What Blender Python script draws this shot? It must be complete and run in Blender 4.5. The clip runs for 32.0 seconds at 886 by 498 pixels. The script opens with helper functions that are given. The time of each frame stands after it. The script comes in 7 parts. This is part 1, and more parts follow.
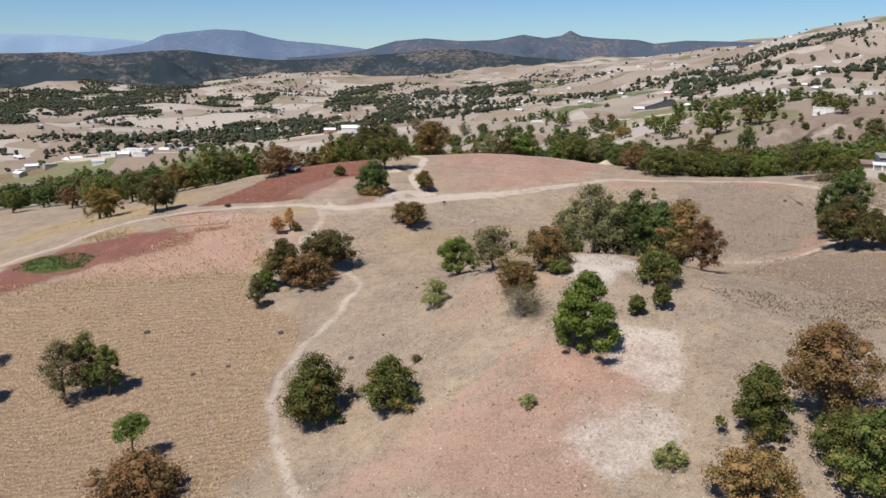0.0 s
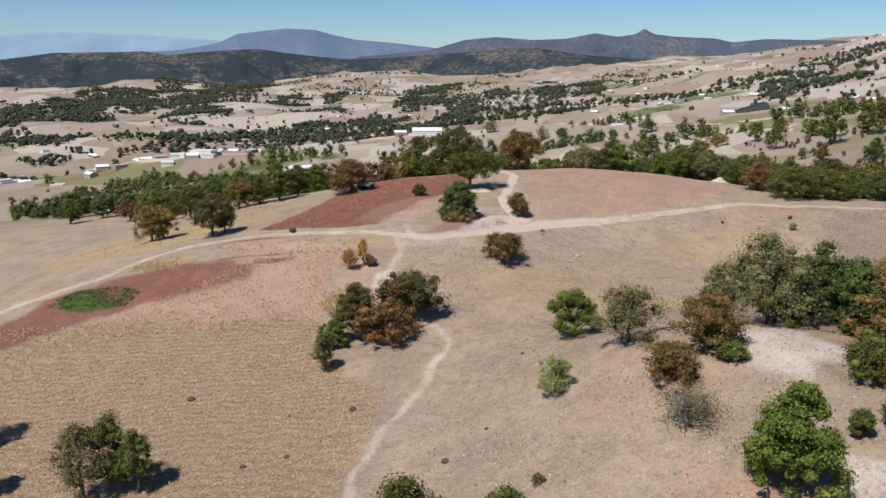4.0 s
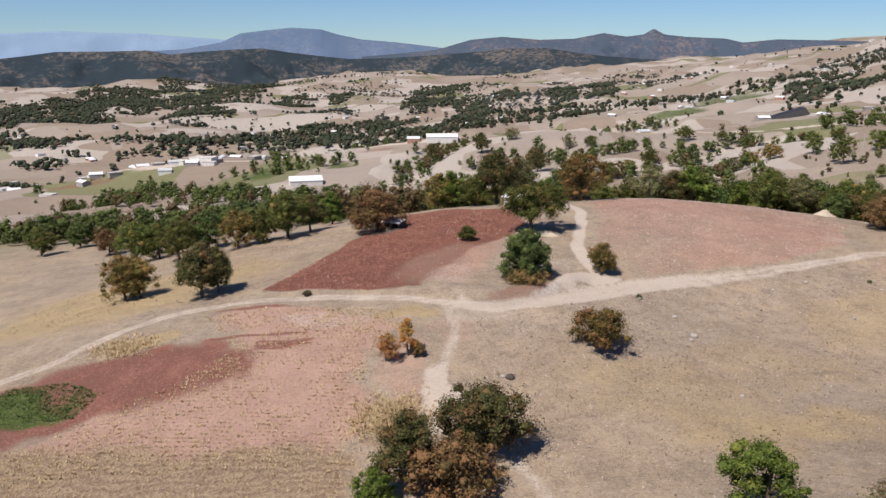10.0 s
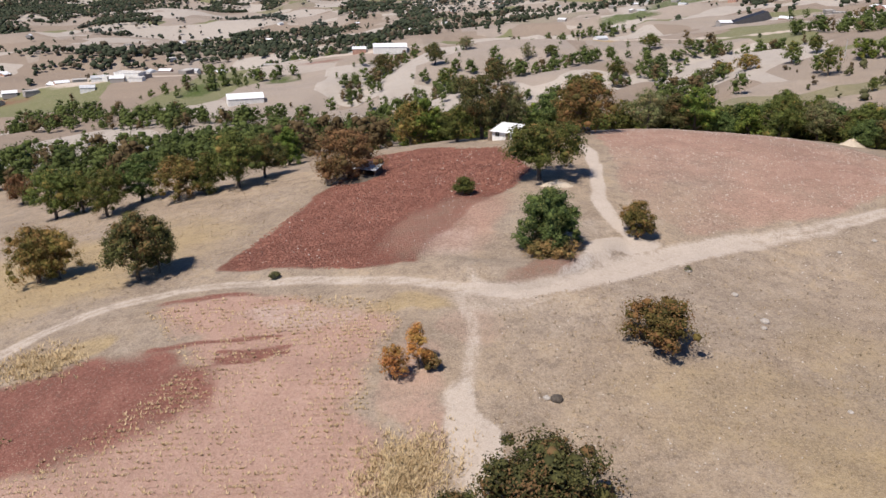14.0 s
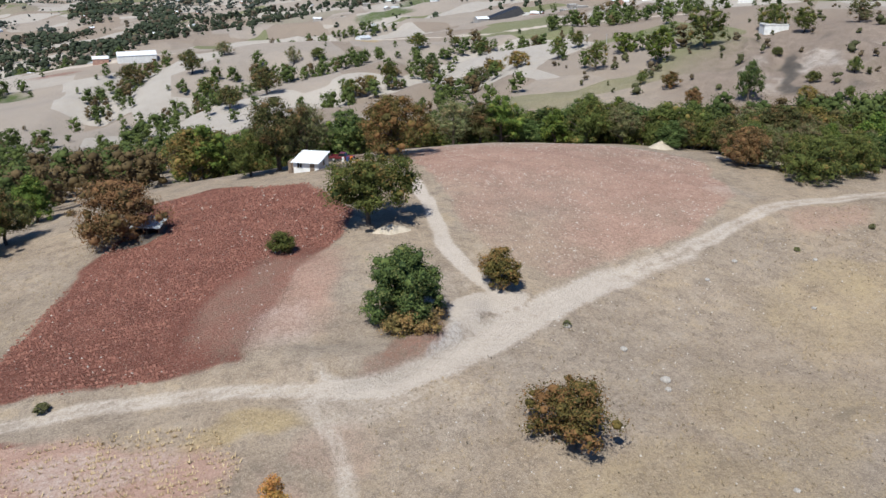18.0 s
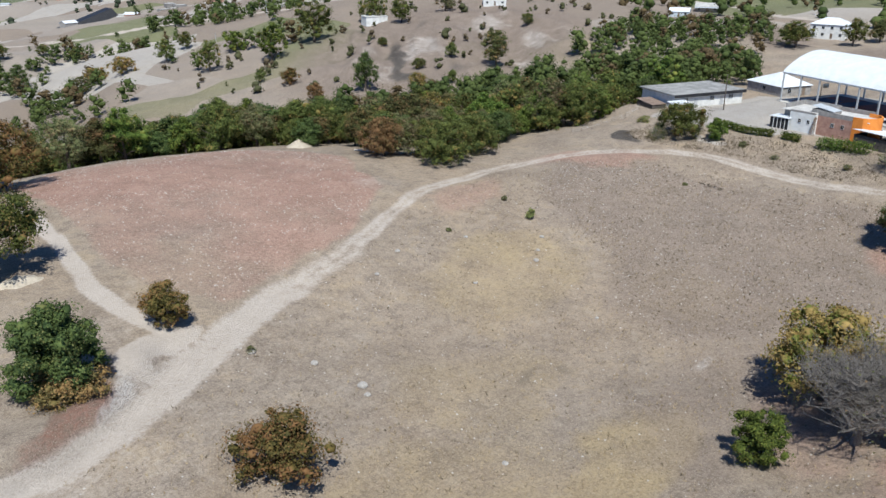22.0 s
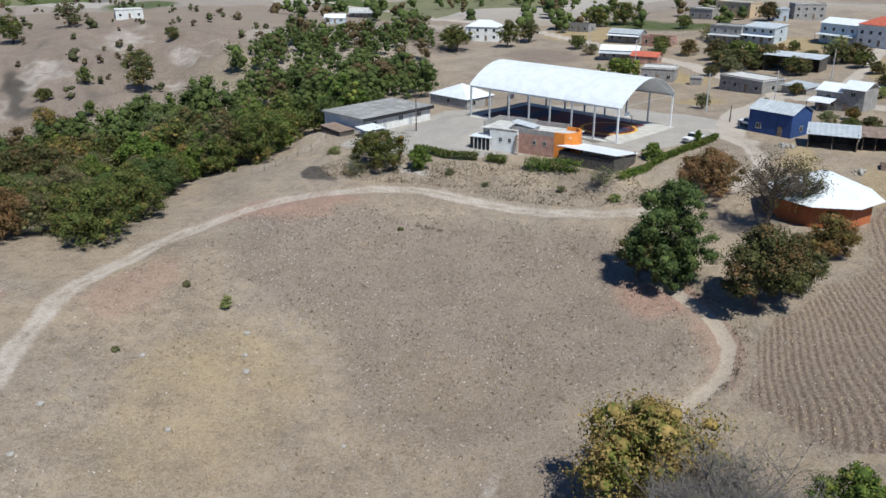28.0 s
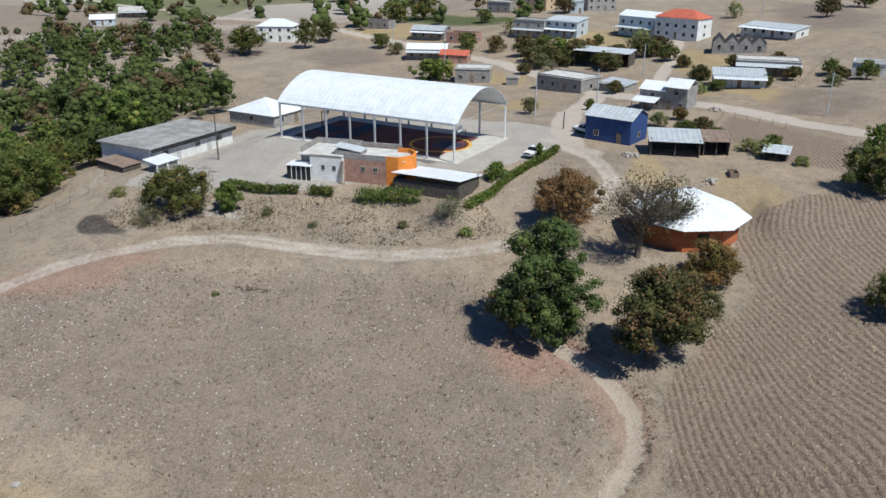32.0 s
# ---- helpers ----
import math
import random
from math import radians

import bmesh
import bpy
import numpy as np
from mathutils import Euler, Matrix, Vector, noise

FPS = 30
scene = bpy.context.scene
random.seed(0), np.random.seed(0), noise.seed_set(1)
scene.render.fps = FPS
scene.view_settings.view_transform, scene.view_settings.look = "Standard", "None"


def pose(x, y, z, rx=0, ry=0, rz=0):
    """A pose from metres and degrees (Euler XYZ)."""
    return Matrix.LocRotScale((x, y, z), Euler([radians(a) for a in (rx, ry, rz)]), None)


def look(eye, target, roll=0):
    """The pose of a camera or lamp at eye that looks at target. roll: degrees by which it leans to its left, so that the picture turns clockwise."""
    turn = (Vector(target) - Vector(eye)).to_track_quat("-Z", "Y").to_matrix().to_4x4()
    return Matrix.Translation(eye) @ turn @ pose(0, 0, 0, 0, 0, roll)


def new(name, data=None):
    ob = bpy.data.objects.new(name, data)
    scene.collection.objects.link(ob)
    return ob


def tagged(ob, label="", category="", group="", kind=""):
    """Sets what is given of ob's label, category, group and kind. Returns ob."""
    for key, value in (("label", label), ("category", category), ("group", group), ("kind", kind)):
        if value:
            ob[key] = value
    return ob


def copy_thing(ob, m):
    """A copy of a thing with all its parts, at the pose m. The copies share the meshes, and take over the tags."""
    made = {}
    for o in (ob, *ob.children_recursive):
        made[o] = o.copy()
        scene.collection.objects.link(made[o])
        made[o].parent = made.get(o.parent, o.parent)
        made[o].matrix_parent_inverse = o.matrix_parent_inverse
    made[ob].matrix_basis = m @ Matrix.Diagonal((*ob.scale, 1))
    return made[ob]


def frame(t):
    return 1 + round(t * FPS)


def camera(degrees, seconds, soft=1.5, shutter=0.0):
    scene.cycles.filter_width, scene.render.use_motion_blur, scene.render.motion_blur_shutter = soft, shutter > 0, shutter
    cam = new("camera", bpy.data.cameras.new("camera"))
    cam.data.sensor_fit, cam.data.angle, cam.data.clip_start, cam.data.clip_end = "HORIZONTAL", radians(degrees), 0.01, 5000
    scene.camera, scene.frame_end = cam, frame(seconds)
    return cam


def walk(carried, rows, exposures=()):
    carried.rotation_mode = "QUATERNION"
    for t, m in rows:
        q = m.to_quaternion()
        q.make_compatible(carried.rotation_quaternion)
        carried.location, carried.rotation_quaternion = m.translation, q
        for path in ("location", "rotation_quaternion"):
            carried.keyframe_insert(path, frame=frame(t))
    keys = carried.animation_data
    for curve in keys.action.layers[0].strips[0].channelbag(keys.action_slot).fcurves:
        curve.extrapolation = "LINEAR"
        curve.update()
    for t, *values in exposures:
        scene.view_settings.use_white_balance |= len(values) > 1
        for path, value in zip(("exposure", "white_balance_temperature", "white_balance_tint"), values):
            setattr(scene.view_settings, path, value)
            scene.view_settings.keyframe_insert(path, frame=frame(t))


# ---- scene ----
# seconds, place in metres, pitch, heading to the left and roll in degrees
FLIGHT = (
    (0, 0.00, 0.00, 45.00, -13.936, -0.007, 0.046),
    (0.5, -0.95, 4.40, 45.12, -13.934, 0.888, 0.066),
    (1, -1.83, 8.69, 45.20, -13.962, 1.002, 0.053),
    (1.5, -2.74, 12.85, 45.30, -13.980, 1.083, 0.014),
    (2, -3.68, 16.86, 45.40, -13.985, 1.721, 0.011),
    (2.5, -4.66, 20.92, 45.52, -13.991, 2.537, 0.037),
    (3, -5.65, 24.99, 45.66, -14.023, 3.381, 0.046),
    (3.5, -6.71, 29.07, 45.72, -14.026, 4.214, 0.020),
    (4, -7.81, 33.15, 45.78, -14.018, 4.717, 0.006),
    (4.5, -8.94, 37.24, 45.84, -14.009, 4.974, -0.001),
    (5, -10.09, 41.31, 45.89, -14.005, 5.070, -0.006),
    (5.5, -11.27, 45.37, 45.94, -14.014, 5.088, -0.016),
    (6, -12.47, 49.40, 45.98, -14.046, 5.113, -0.036),
    (6.5, -13.71, 53.49, 46.05, -14.036, 5.143, -0.017),
    (7, -15.07, 57.63, 46.16, -14.033, 5.150, -0.004),
    (7.5, -16.36, 61.61, 46.28, -14.037, 5.163, 0.029),
    (8, -17.58, 65.47, 46.37, -14.048, 5.157, 0.054),
    (8.5, -18.81, 69.36, 46.49, -14.030, 5.146, 0.095),
    (9, -20.07, 73.31, 46.54, -14.048, 4.943, 0.143),
    (9.5, -21.36, 77.32, 46.63, -14.042, 4.959, 0.144),
    (10, -22.76, 81.36, 46.72, -14.046, 4.958, 0.110),
    (10.5, -24.26, 85.42, 46.83, -14.124, 4.970, 0.102),
    (11, -25.67, 89.37, 46.81, -15.282, 4.945, 0.098),
    (11.5, -27.09, 93.37, 46.84, -16.564, 4.960, 0.104),
    (12, -28.55, 97.38, 46.93, -17.820, 5.001, 0.088),
    (12.5, -30.08, 101.33, 47.02, -19.072, 4.984, 0.054),
    (13, -31.55, 105.11, 47.16, -20.350, 4.134, 0.056),
    (13.5, -33.01, 108.82, 47.36, -20.532, 2.106, 0.003),
    (14, -34.30, 112.54, 47.52, -20.597, 0.616, -0.020),
    (14.5, -35.45, 116.25, 47.62, -20.591, -0.656, -0.027),
    (15, -36.47, 119.93, 47.68, -20.558, -2.032, -0.027),
    (15.5, -37.38, 123.57, 47.69, -20.544, -3.832, -0.027),
    (16, -38.20, 127.16, 47.66, -20.593, -6.375, -0.029),
    (16.5, -38.86, 130.54, 47.63, -20.675, -8.908, -0.028),
    (17, -39.39, 133.65, 47.68, -20.735, -11.374, -0.052),
    (17.5, -39.96, 136.53, 47.82, -20.764, -13.924, -0.067),
    (18, -40.52, 139.20, 48.02, -20.788, -16.558, -0.015),
    (18.5, -40.99, 141.61, 48.15, -20.812, -18.662, -0.027),
    (19, -41.17, 143.47, 48.13, -20.788, -21.431, 0.005),
    (19.5, -41.23, 144.63, 48.07, -20.777, -25.533, 0.035),
    (20, -41.31, 145.06, 48.03, -20.877, -29.701, 0.101),
    (20.5, -41.35, 145.09, 48.10, -20.994, -34.912, 0.206),
    (21, -41.42, 145.27, 48.20, -21.022, -38.663, 0.077),
    (21.5, -41.25, 145.62, 48.22, -21.002, -41.224, -0.029),
    (22, -40.90, 146.14, 48.11, -21.066, -43.619, -0.111),
    (22.5, -40.31, 146.88, 48.03, -20.997, -44.541, -0.156),
    (23, -39.47, 147.94, 47.94, -20.959, -45.308, -0.184),
    (23.5, -38.30, 149.32, 47.89, -20.899, -46.741, -0.182),
    (24, -36.91, 150.96, 47.91, -20.874, -49.453, -0.186),
    (24.5, -35.27, 152.77, 47.96, -20.833, -52.449, -0.180),
    (25, -33.40, 154.72, 47.99, -20.784, -55.354, -0.182),
    (25.5, -31.33, 156.75, 48.00, -20.781, -58.232, -0.231),
    (26, -29.08, 158.82, 48.02, -20.791, -60.997, -0.248),
    (26.5, -26.52, 161.04, 48.02, -20.813, -63.912, -0.240),
    (27, -23.77, 163.34, 48.14, -20.849, -65.874, -0.185),
    (27.5, -20.87, 165.65, 48.33, -20.894, -67.099, -0.125),
    (28, -17.91, 167.88, 48.55, -20.947, -67.806, -0.074),
    (28.5, -14.96, 169.93, 48.75, -21.003, -68.213, -0.025),
    (29, -12.07, 171.72, 48.88, -21.061, -68.538, 0.039),
    (29.5, -9.32, 173.27, 48.95, -21.171, -70.703, 0.074),
    (30, -6.66, 174.74, 49.09, -21.313, -73.198, 0.085),
    (30.5, -4.09, 176.13, 49.25, -21.421, -75.847, 0.082),
    (31, -1.72, 177.31, 49.31, -21.507, -78.391, 0.102),
    (31.5, 0.49, 178.34, 49.27, -21.545, -80.825, 0.107),
    (32, 2.69, 179.31, 49.22, -21.579, -82.714, 0.148),
)
cam = camera(57.73, 32.0)
EXPOSURES = ((0, 0.12, 6900, 12), (6, 0.06, 6950, 13), (13, 0.13, 7050, 16), (16, 0.15, 6550, 9), (19, 0.16, 6250, 6), (22, 0.13, 6100, 5), (26, 0.04, 6100, 4), (29, 0.0, 6200, 4), (32, -0.02, 6250, 4))
walk(cam, [(t, pose(x, y, z, 90 + pitch, 0, yaw) @ pose(0, 0, 0, 0, 0, roll)) for t, x, y, z, pitch, yaw, roll in FLIGHT], EXPOSURES)
# ---- end of path ----

# ---- light ----
SUN_AZIMUTH, SUN_HEIGHT = radians(219), radians(57)
world = bpy.data.worlds.new("world")
scene.world = world
world.use_nodes = True
sky = world.node_tree.nodes.new("ShaderNodeTexSky")
sky.sky_type, sky.sun_disc = "NISHITA", False
sky.sun_elevation, sky.sun_rotation = SUN_HEIGHT, SUN_AZIMUTH
sky.altitude, sky.air_density, sky.dust_density, sky.ozone_density = 2200, 1.0, 0.12, 1.6
tint = world.node_tree.nodes.new("ShaderNodeMix")
tint.data_type, tint.blend_type = "RGBA", "MULTIPLY"
tint.inputs[0].default_value, tint.inputs[7].default_value = 1.0, (0.83, 1.19, 1.64, 1)
world.node_tree.links.new(sky.outputs["Color"], tint.inputs[6])
world.node_tree.links.new(tint.outputs[2], world.node_tree.nodes["Background"].inputs["Color"])
world.node_tree.nodes["Background"].inputs["Strength"].default_value = 0.056
sun_data = bpy.data.lights.new("sun", "SUN")
sun_data.energy, sun_data.angle, sun_data.color = 5.0, radians(0.53), (1.0, 0.95, 0.88)
sun = new("sun", sun_data)
sun_from = Vector((math.sin(SUN_AZIMUTH) * math.cos(SUN_HEIGHT), math.cos(SUN_AZIMUTH) * math.cos(SUN_HEIGHT), math.sin(SUN_HEIGHT)))
sun.matrix_world = look(sun_from * 300, (0, 0, 0))

# ---- the lie of the land ----
# heights of the land on three nested squared grids: first x, first y, spacing, rows from south to north
RELIEF_NEAR = (-140, 50, 40, (
    (-21.6, -19.5, -16.5, -11.2, -3.6, 3.5, 10.9, 16.3, 19.2, 20.5),
    (-20, -17.8, -14.9, -8.5, 1.6, 6.7, 10, 14.7, 16.9, 18.8),
    (-17, -13.9, -11.6, -5.2, 10.7, 6.7, 8.1, 12.5, 13.1, 15),
    (-13, -7, -4.4, -3.1, -0.4, -0.9, 6.1, 11.6, 11.2, 8.8),
    (-11.2, -2.8, 1.7, 3, -0.9, -0.6, 3.8, 11.5, 11, 9.4),
    (-11.9, -4.4, 2.8, 7.7, 6.3, 4.8, 5.4, 8.4, 8.1, 8.8),
    (-12.5, -5.6, 1.8, 6.9, 8.4, 4.4, 0.2, -0.3, 3, 5.2),
    (-15.4, -10.7, -5.8, -1.8, 0.1, -2.2, -6.6, -4, 0.6, 1.6),
    (-21.8, -19.3, -17.3, -15.6, -14.1, -13.3, -11.8, -5.5, 3, 7.7),
))
RELIEF_MID = (-500, -100, 150, (
    (-45.1, -35, -24.5, -10.5, 12.7, 25.5, 25.9, 24.5, 24.1),
    (-49.2, -37.5, -25.4, -15.5, 10.9, 20.9, 22, 22.5, 22.1),
    (-54.3, -40.9, -22.1, 0.5, 4.4, 9.3, 16, 18.6, 19.5),
    (-60.6, -47.1, -25.1, -11, -9.1, 7, 10.4, 13.5, 17.1),
    (-69.3, -56, -45.6, -36.2, -15.3, 14, 10.8, 12.3, 16.7),
    (-80.5, -70.6, -54.6, -35.5, -17.6, -1.5, 8.3, 12.7, 17.7),
    (-85.4, -66.1, -52, -33.1, -22.1, -10.4, 2.9, 12, 19.2),
    (-102.8, -88.5, -79, -54.6, -38.9, -23.5, -4.6, 10.4, 20.4),
    (-113.4, -105.4, -95.7, -79.2, -60.5, -39.3, -15.3, 8.4, 24.4),
    (-116.2, -110.1, -100.6, -84.8, -65.3, -45.4, -23.9, -0.6, 25.6),
))
RELIEF_FAR = (-2000, -500, 500, (
    (-91.2, -76.8, -59.1, -33.9, 2.7, 25.3, 35.1, 56.5, 85.1, 114.9),
    (-97.3, -86, -72.3, -47.8, -7.9, 23.6, 28.6, 57.6, 91.4, 123),
    (-103.2, -95.4, -89.2, -69.3, -30.2, 11.3, 32.7, 71.3, 106.5, 136.1),
    (-108.4, -106.4, -111.2, -107.3, -59.2, 4.8, 57.2, 101.1, 128.4, 151.3),
    (-109.4, -111.5, -115.5, -111.7, -72.8, -10.4, 100.6, 130.5, 145.5, 162),
    (-103.2, -103.3, -104.9, -99.2, -75.5, -5.3, 88.4, 127.4, 144.5, 162.3),
    (-93.3, -88.1, -88.7, -83.4, -71.6, -34.5, 44.1, 94.3, 127.2, 152.9),
    (-87.1, -80.2, -77.9, -73.8, -64.2, -35.6, 20.5, 69.9, 108.3, 139.6),
    (-85, -77.5, -72.4, -66.2, -53.8, -27.8, 12.6, 55.5, 93.9, 127.3),
))

RELIEF_FAR, RELIEF_MID, RELIEF_NEAR = ((*table[:3], np.array(table[3], float)) for table in (RELIEF_FAR, RELIEF_MID, RELIEF_NEAR))

def spline(table, x, y):
    """Height from a squared grid, smooth between its nodes."""
    x0, y0, step, rows = table
    ny, nx = rows.shape
    u, v = np.clip((x - x0) / step, 0, nx - 1.001), np.clip((y - y0) / step, 0, ny - 1.001)
    i, j = u.astype(int), v.astype(int)
    a, b = u - i, v - j

    def weights(s):
        return (-s + 2 * s * s - s ** 3) / 2, (2 - 5 * s * s + 3 * s ** 3) / 2, (s + 4 * s * s - 3 * s ** 3) / 2, (s ** 3 - s * s) / 2

    total = 0
    for q, wy in zip((-1, 0, 1, 2), weights(b)):
        for p, wx in zip((-1, 0, 1, 2), weights(a)):
            total = total + wx * wy * rows[np.clip(j + q, 0, ny - 1), np.clip(i + p, 0, nx - 1)]
    return total


def ramp(a, b, x):
    s = np.clip((x - a) / (b - a), 0, 1)
    return s * s * (3 - 2 * s)


def speck(ix, iy, seed):
    n = (ix * 374761393 + iy * 668265263 + seed * 974634777) & 0x7fffffff
    n = ((n ^ (n >> 13)) * 1274126177) & 0x7fffffff
    return ((n ^ (n >> 16)) & 0xffff) / 65535.0


def grain(x, y, size, seed=0):
    """Smooth value noise from -1 to 1 with features of that size."""
    u, v = x / size + 1000.0, y / size + 1000.0
    i, j = np.floor(u).astype(np.int64), np.floor(v).astype(np.int64)
    a, b = u - i, v - j
    a, b = a * a * (3 - 2 * a), b * b * (3 - 2 * b)
    low = speck(i, j, seed) * (1 - a) + speck(i + 1, j, seed) * a
    high = speck(i, j + 1, seed) * (1 - a) + speck(i + 1, j + 1, seed) * a
    return (low * (1 - b) + high * b) * 2 - 1


def inside(table, x, y, margin):
    x0, y0, step, rows = table
    x1, y1 = x0 + step * (len(rows[0]) - 1), y0 + step * (len(rows) - 1)
    return ramp(0, margin, x - x0) * ramp(0, margin, x1 - x) * ramp(0, margin, y - y0) * ramp(0, margin, y1 - y)


TERRACES = (  # levelled ground: x, y, half length, half width, heading of the length, height, soft edge
    (154.5, 208.7, 20.5, 11.5, 68.3, 11.5, 5),
    (133.5, 212.5, 10, 5.5, 80, 9.9, 4),
    (116, 157, 8.5, 8.5, 0, 8.5, 4),
    (147, 251, 16, 7, -10, 8.9, 5),
    (171, 241, 7, 6, 68, 9.6, 4),
    (158, 166, 7, 5, -36, 11.9, 4),
    (123.5, 197, 7.5, 3, 68, 9.9, 3),
)


RAVINES = (((-86, 485), (-67, 586), (-42, 631), (7, 670)), ((15, 569), (35, 559), (62, 579), (90, 595)), ((20, 880), (63, 892), (125, 891)), ((-105, 617), (-86, 712), (-69, 768)), ((-34, 610), (-6, 631), (27, 636), (67, 665)),
           ((94, 622), (133, 641), (174, 615)), ((-190, 1010), (-120, 1040), (-40, 1010), (40, 1050)), ((-480, 900), (-420, 980), (-330, 1040), (-240, 1080)), ((60, 480), (75, 520), (100, 560)))


def off_line(x, y, line):
    """Distance from a line of points."""
    near = np.full(np.shape(x), 1e9)
    for (ax, ay), (bx, by) in zip(line, line[1:]):
        k = np.clip(((x - ax) * (bx - ax) + (y - ay) * (by - ay)) / ((bx - ax) ** 2 + (by - ay) ** 2 + 1e-9), 0, 1)
        near = np.minimum(near, np.hypot(x - ax - k * (bx - ax), y - ay - k * (by - ay)))
    return near


def ground(x, y):
    """Height of the ground."""
    x, y = np.asarray(x, float), np.asarray(y, float)
    far, mid, near = spline(RELIEF_FAR, x, y), spline(RELIEF_MID, x, y), spline(RELIEF_NEAR, x, y)
    b, a = inside(RELIEF_MID, x, y, 150), inside(RELIEF_NEAR, x, y, 35)
    z = far + (mid - far) * b
    z = z + (near - z) * a
    rough = 1 - inside(RELIEF_NEAR, x, y, 80)
    away = np.hypot(x - 20, y - 200)
    z = z + rough * ramp(150, 700, away) * (5 * grain(x, y, 170, 3) + 14 * (0.5 - np.abs(grain(x, y, 120, 4))) + 3 * (0.5 - np.abs(grain(x, y, 30, 8)))) + ramp(700, 1500, away) * (16 * grain(x, y, 330, 5) + 22 * (0.5 - np.abs(grain(x, y, 280, 6)))) + ramp(1400, 2400, away) * 22 * grain(x, y, 520, 7)
    for line in RAVINES:
        z = z - 7 * (1 - ramp(3, 30, off_line(x, y, line)))
    # washed-out runnels on the pale hill
    u, v = (x - 205) * 0.77 - (y - 400) * 0.64, (x - 205) * 0.64 + (y - 400) * 0.77
    hill = (1 - ramp(0.6, 1.2, np.hypot((x - 215) / 95, (y - 400) / 72))) * ramp(330, 352, y)
    z = z + hill * (7.0 * (0.45 - np.abs(grain(u, v * 0.25, 24, 51))) + 2.6 * (0.45 - np.abs(grain(u, v * 0.3, 9, 52))))
    z = z + 0.35 * grain(x, y, 14, 1) + 0.12 * grain(x, y, 4.5, 2)
    for tx, ty, hl, hw, turn, height, soft in TERRACES:
        c, s = math.cos(radians(turn)), math.sin(radians(turn))
        du, dv = np.abs((x - tx) * c + (y - ty) * s) - hl, np.abs(-(x - tx) * s + (y - ty) * c) - hw
        k = 1 - ramp(0, soft, np.maximum(du, dv))
        z = z + (height - z) * k
    return z


def on_ground(x, y):
    return float(ground(np.array([x]), np.array([y]))[0])


# ---- materials ----
def shader(name, rough=0.9, metal=0.0):
    m = bpy.data.materials.new(name)
    m.use_nodes = True
    b = m.node_tree.nodes["Principled BSDF"]
    b.inputs["Roughness"].default_value, b.inputs["Metallic"].default_value = rough, metal
    return m, m.node_tree, b


def node(tree, kind, **values):
    n = tree.nodes.new(kind)
    for key, value in values.items():
        n.inputs[key].default_value = value
    return n


def noise_of(tree, scale, detail=4.0, rough=0.6, where=None):
    n = node(tree, "ShaderNodeTexNoise", Scale=scale, Detail=detail, Roughness=rough)
    if where is None:
        where = tree.nodes.new("ShaderNodeTexCoord").outputs["Object"]
    tree.links.new(where, n.inputs["Vector"])
    return n.outputs["Fac"]


def sums(tree, op, a, b, clamp=False):
    n = tree.nodes.new("ShaderNodeMath")
    n.operation, n.use_clamp = op, clamp
    for k, v in enumerate((a, b)):
        if isinstance(v, (int, float)):
            n.inputs[k].default_value = v
        else:
            tree.links.new(v, n.inputs[k])
    return n.outputs[0]


def blend(tree, fac, a, b):
    n = tree.nodes.new("ShaderNodeMix")
    n.data_type = "RGBA"
    for k, v in ((0, fac), (6, a), (7, b)):
        if isinstance(v, (int, float)):
            n.inputs[k].default_value = v
        elif isinstance(v, tuple):
            n.inputs[k].default_value = (*v, 1)
        else:
            tree.links.new(v, n.inputs[k])
    return n.outputs[2]


def stepped(tree, x, low, high):
    n = node(tree, "ShaderNodeMapRange")
    n.interpolation_type = "SMOOTHSTEP"
    n.inputs["From Min"].default_value, n.inputs["From Max"].default_value = low, high
    tree.links.new(x, n.inputs["Value"])
    return n.outputs["Result"]


def bumped(tree, bsdf, height, strength=0.5, distance=0.05):
    n = node(tree, "ShaderNodeBump", Strength=strength, Distance=distance)
    tree.links.new(height, n.inputs["Height"])
    tree.links.new(n.outputs["Normal"], bsdf.inputs["Normal"])


def plain(name, dark, light, scale=3.0, rough=0.85, metal=0.0, fine=40.0, bump=0.15, depth=0.02, spread=0.0):
    """A surface of two tones mottled at two scales; spread: how far single objects differ."""
    m, tree, b = shader(name, rough, metal)
    big, small = noise_of(tree, scale), noise_of(tree, fine, 3)
    fac = stepped(tree, sums(tree, "ADD", sums(tree, "MULTIPLY", big, 0.65), sums(tree, "MULTIPLY", small, 0.35)), 0.35, 0.65)
    colour = blend(tree, fac, dark, light)
    if spread:
        info = tree.nodes.new("ShaderNodeObjectInfo")
        hsv = node(tree, "ShaderNodeHueSaturation")
        tree.links.new(colour, hsv.inputs["Color"])
        tree.links.new(sums(tree, "ADD", sums(tree, "MULTIPLY", info.outputs["Random"], 2 * spread), 1 - spread), hsv.inputs["Value"])
        colour = hsv.outputs["Color"]
    tree.links.new(colour, b.inputs["Base Color"])
    if bump:
        bumped(tree, b, small, bump, depth)
    return m


def part(name, bm, material, parent=None, label="", smooth=False):
    """Links a bmesh as one mesh object under a thing or under a part."""
    me = bpy.data.meshes.new(name)
    bm.to_mesh(me)
    bm.free()
    if smooth:
        me.shade_smooth()
    if material:
        me.materials.append(material)
    ob = new(name, me)
    ob.parent = parent
    if label:
        ob["label"] = label
    return ob


def thing(name, m, label, category, group="", kind=""):
    ob = new(name)
    ob.matrix_basis = m
    ob.empty_display_size = 0.3
    return tagged(ob, label, category, group, kind)


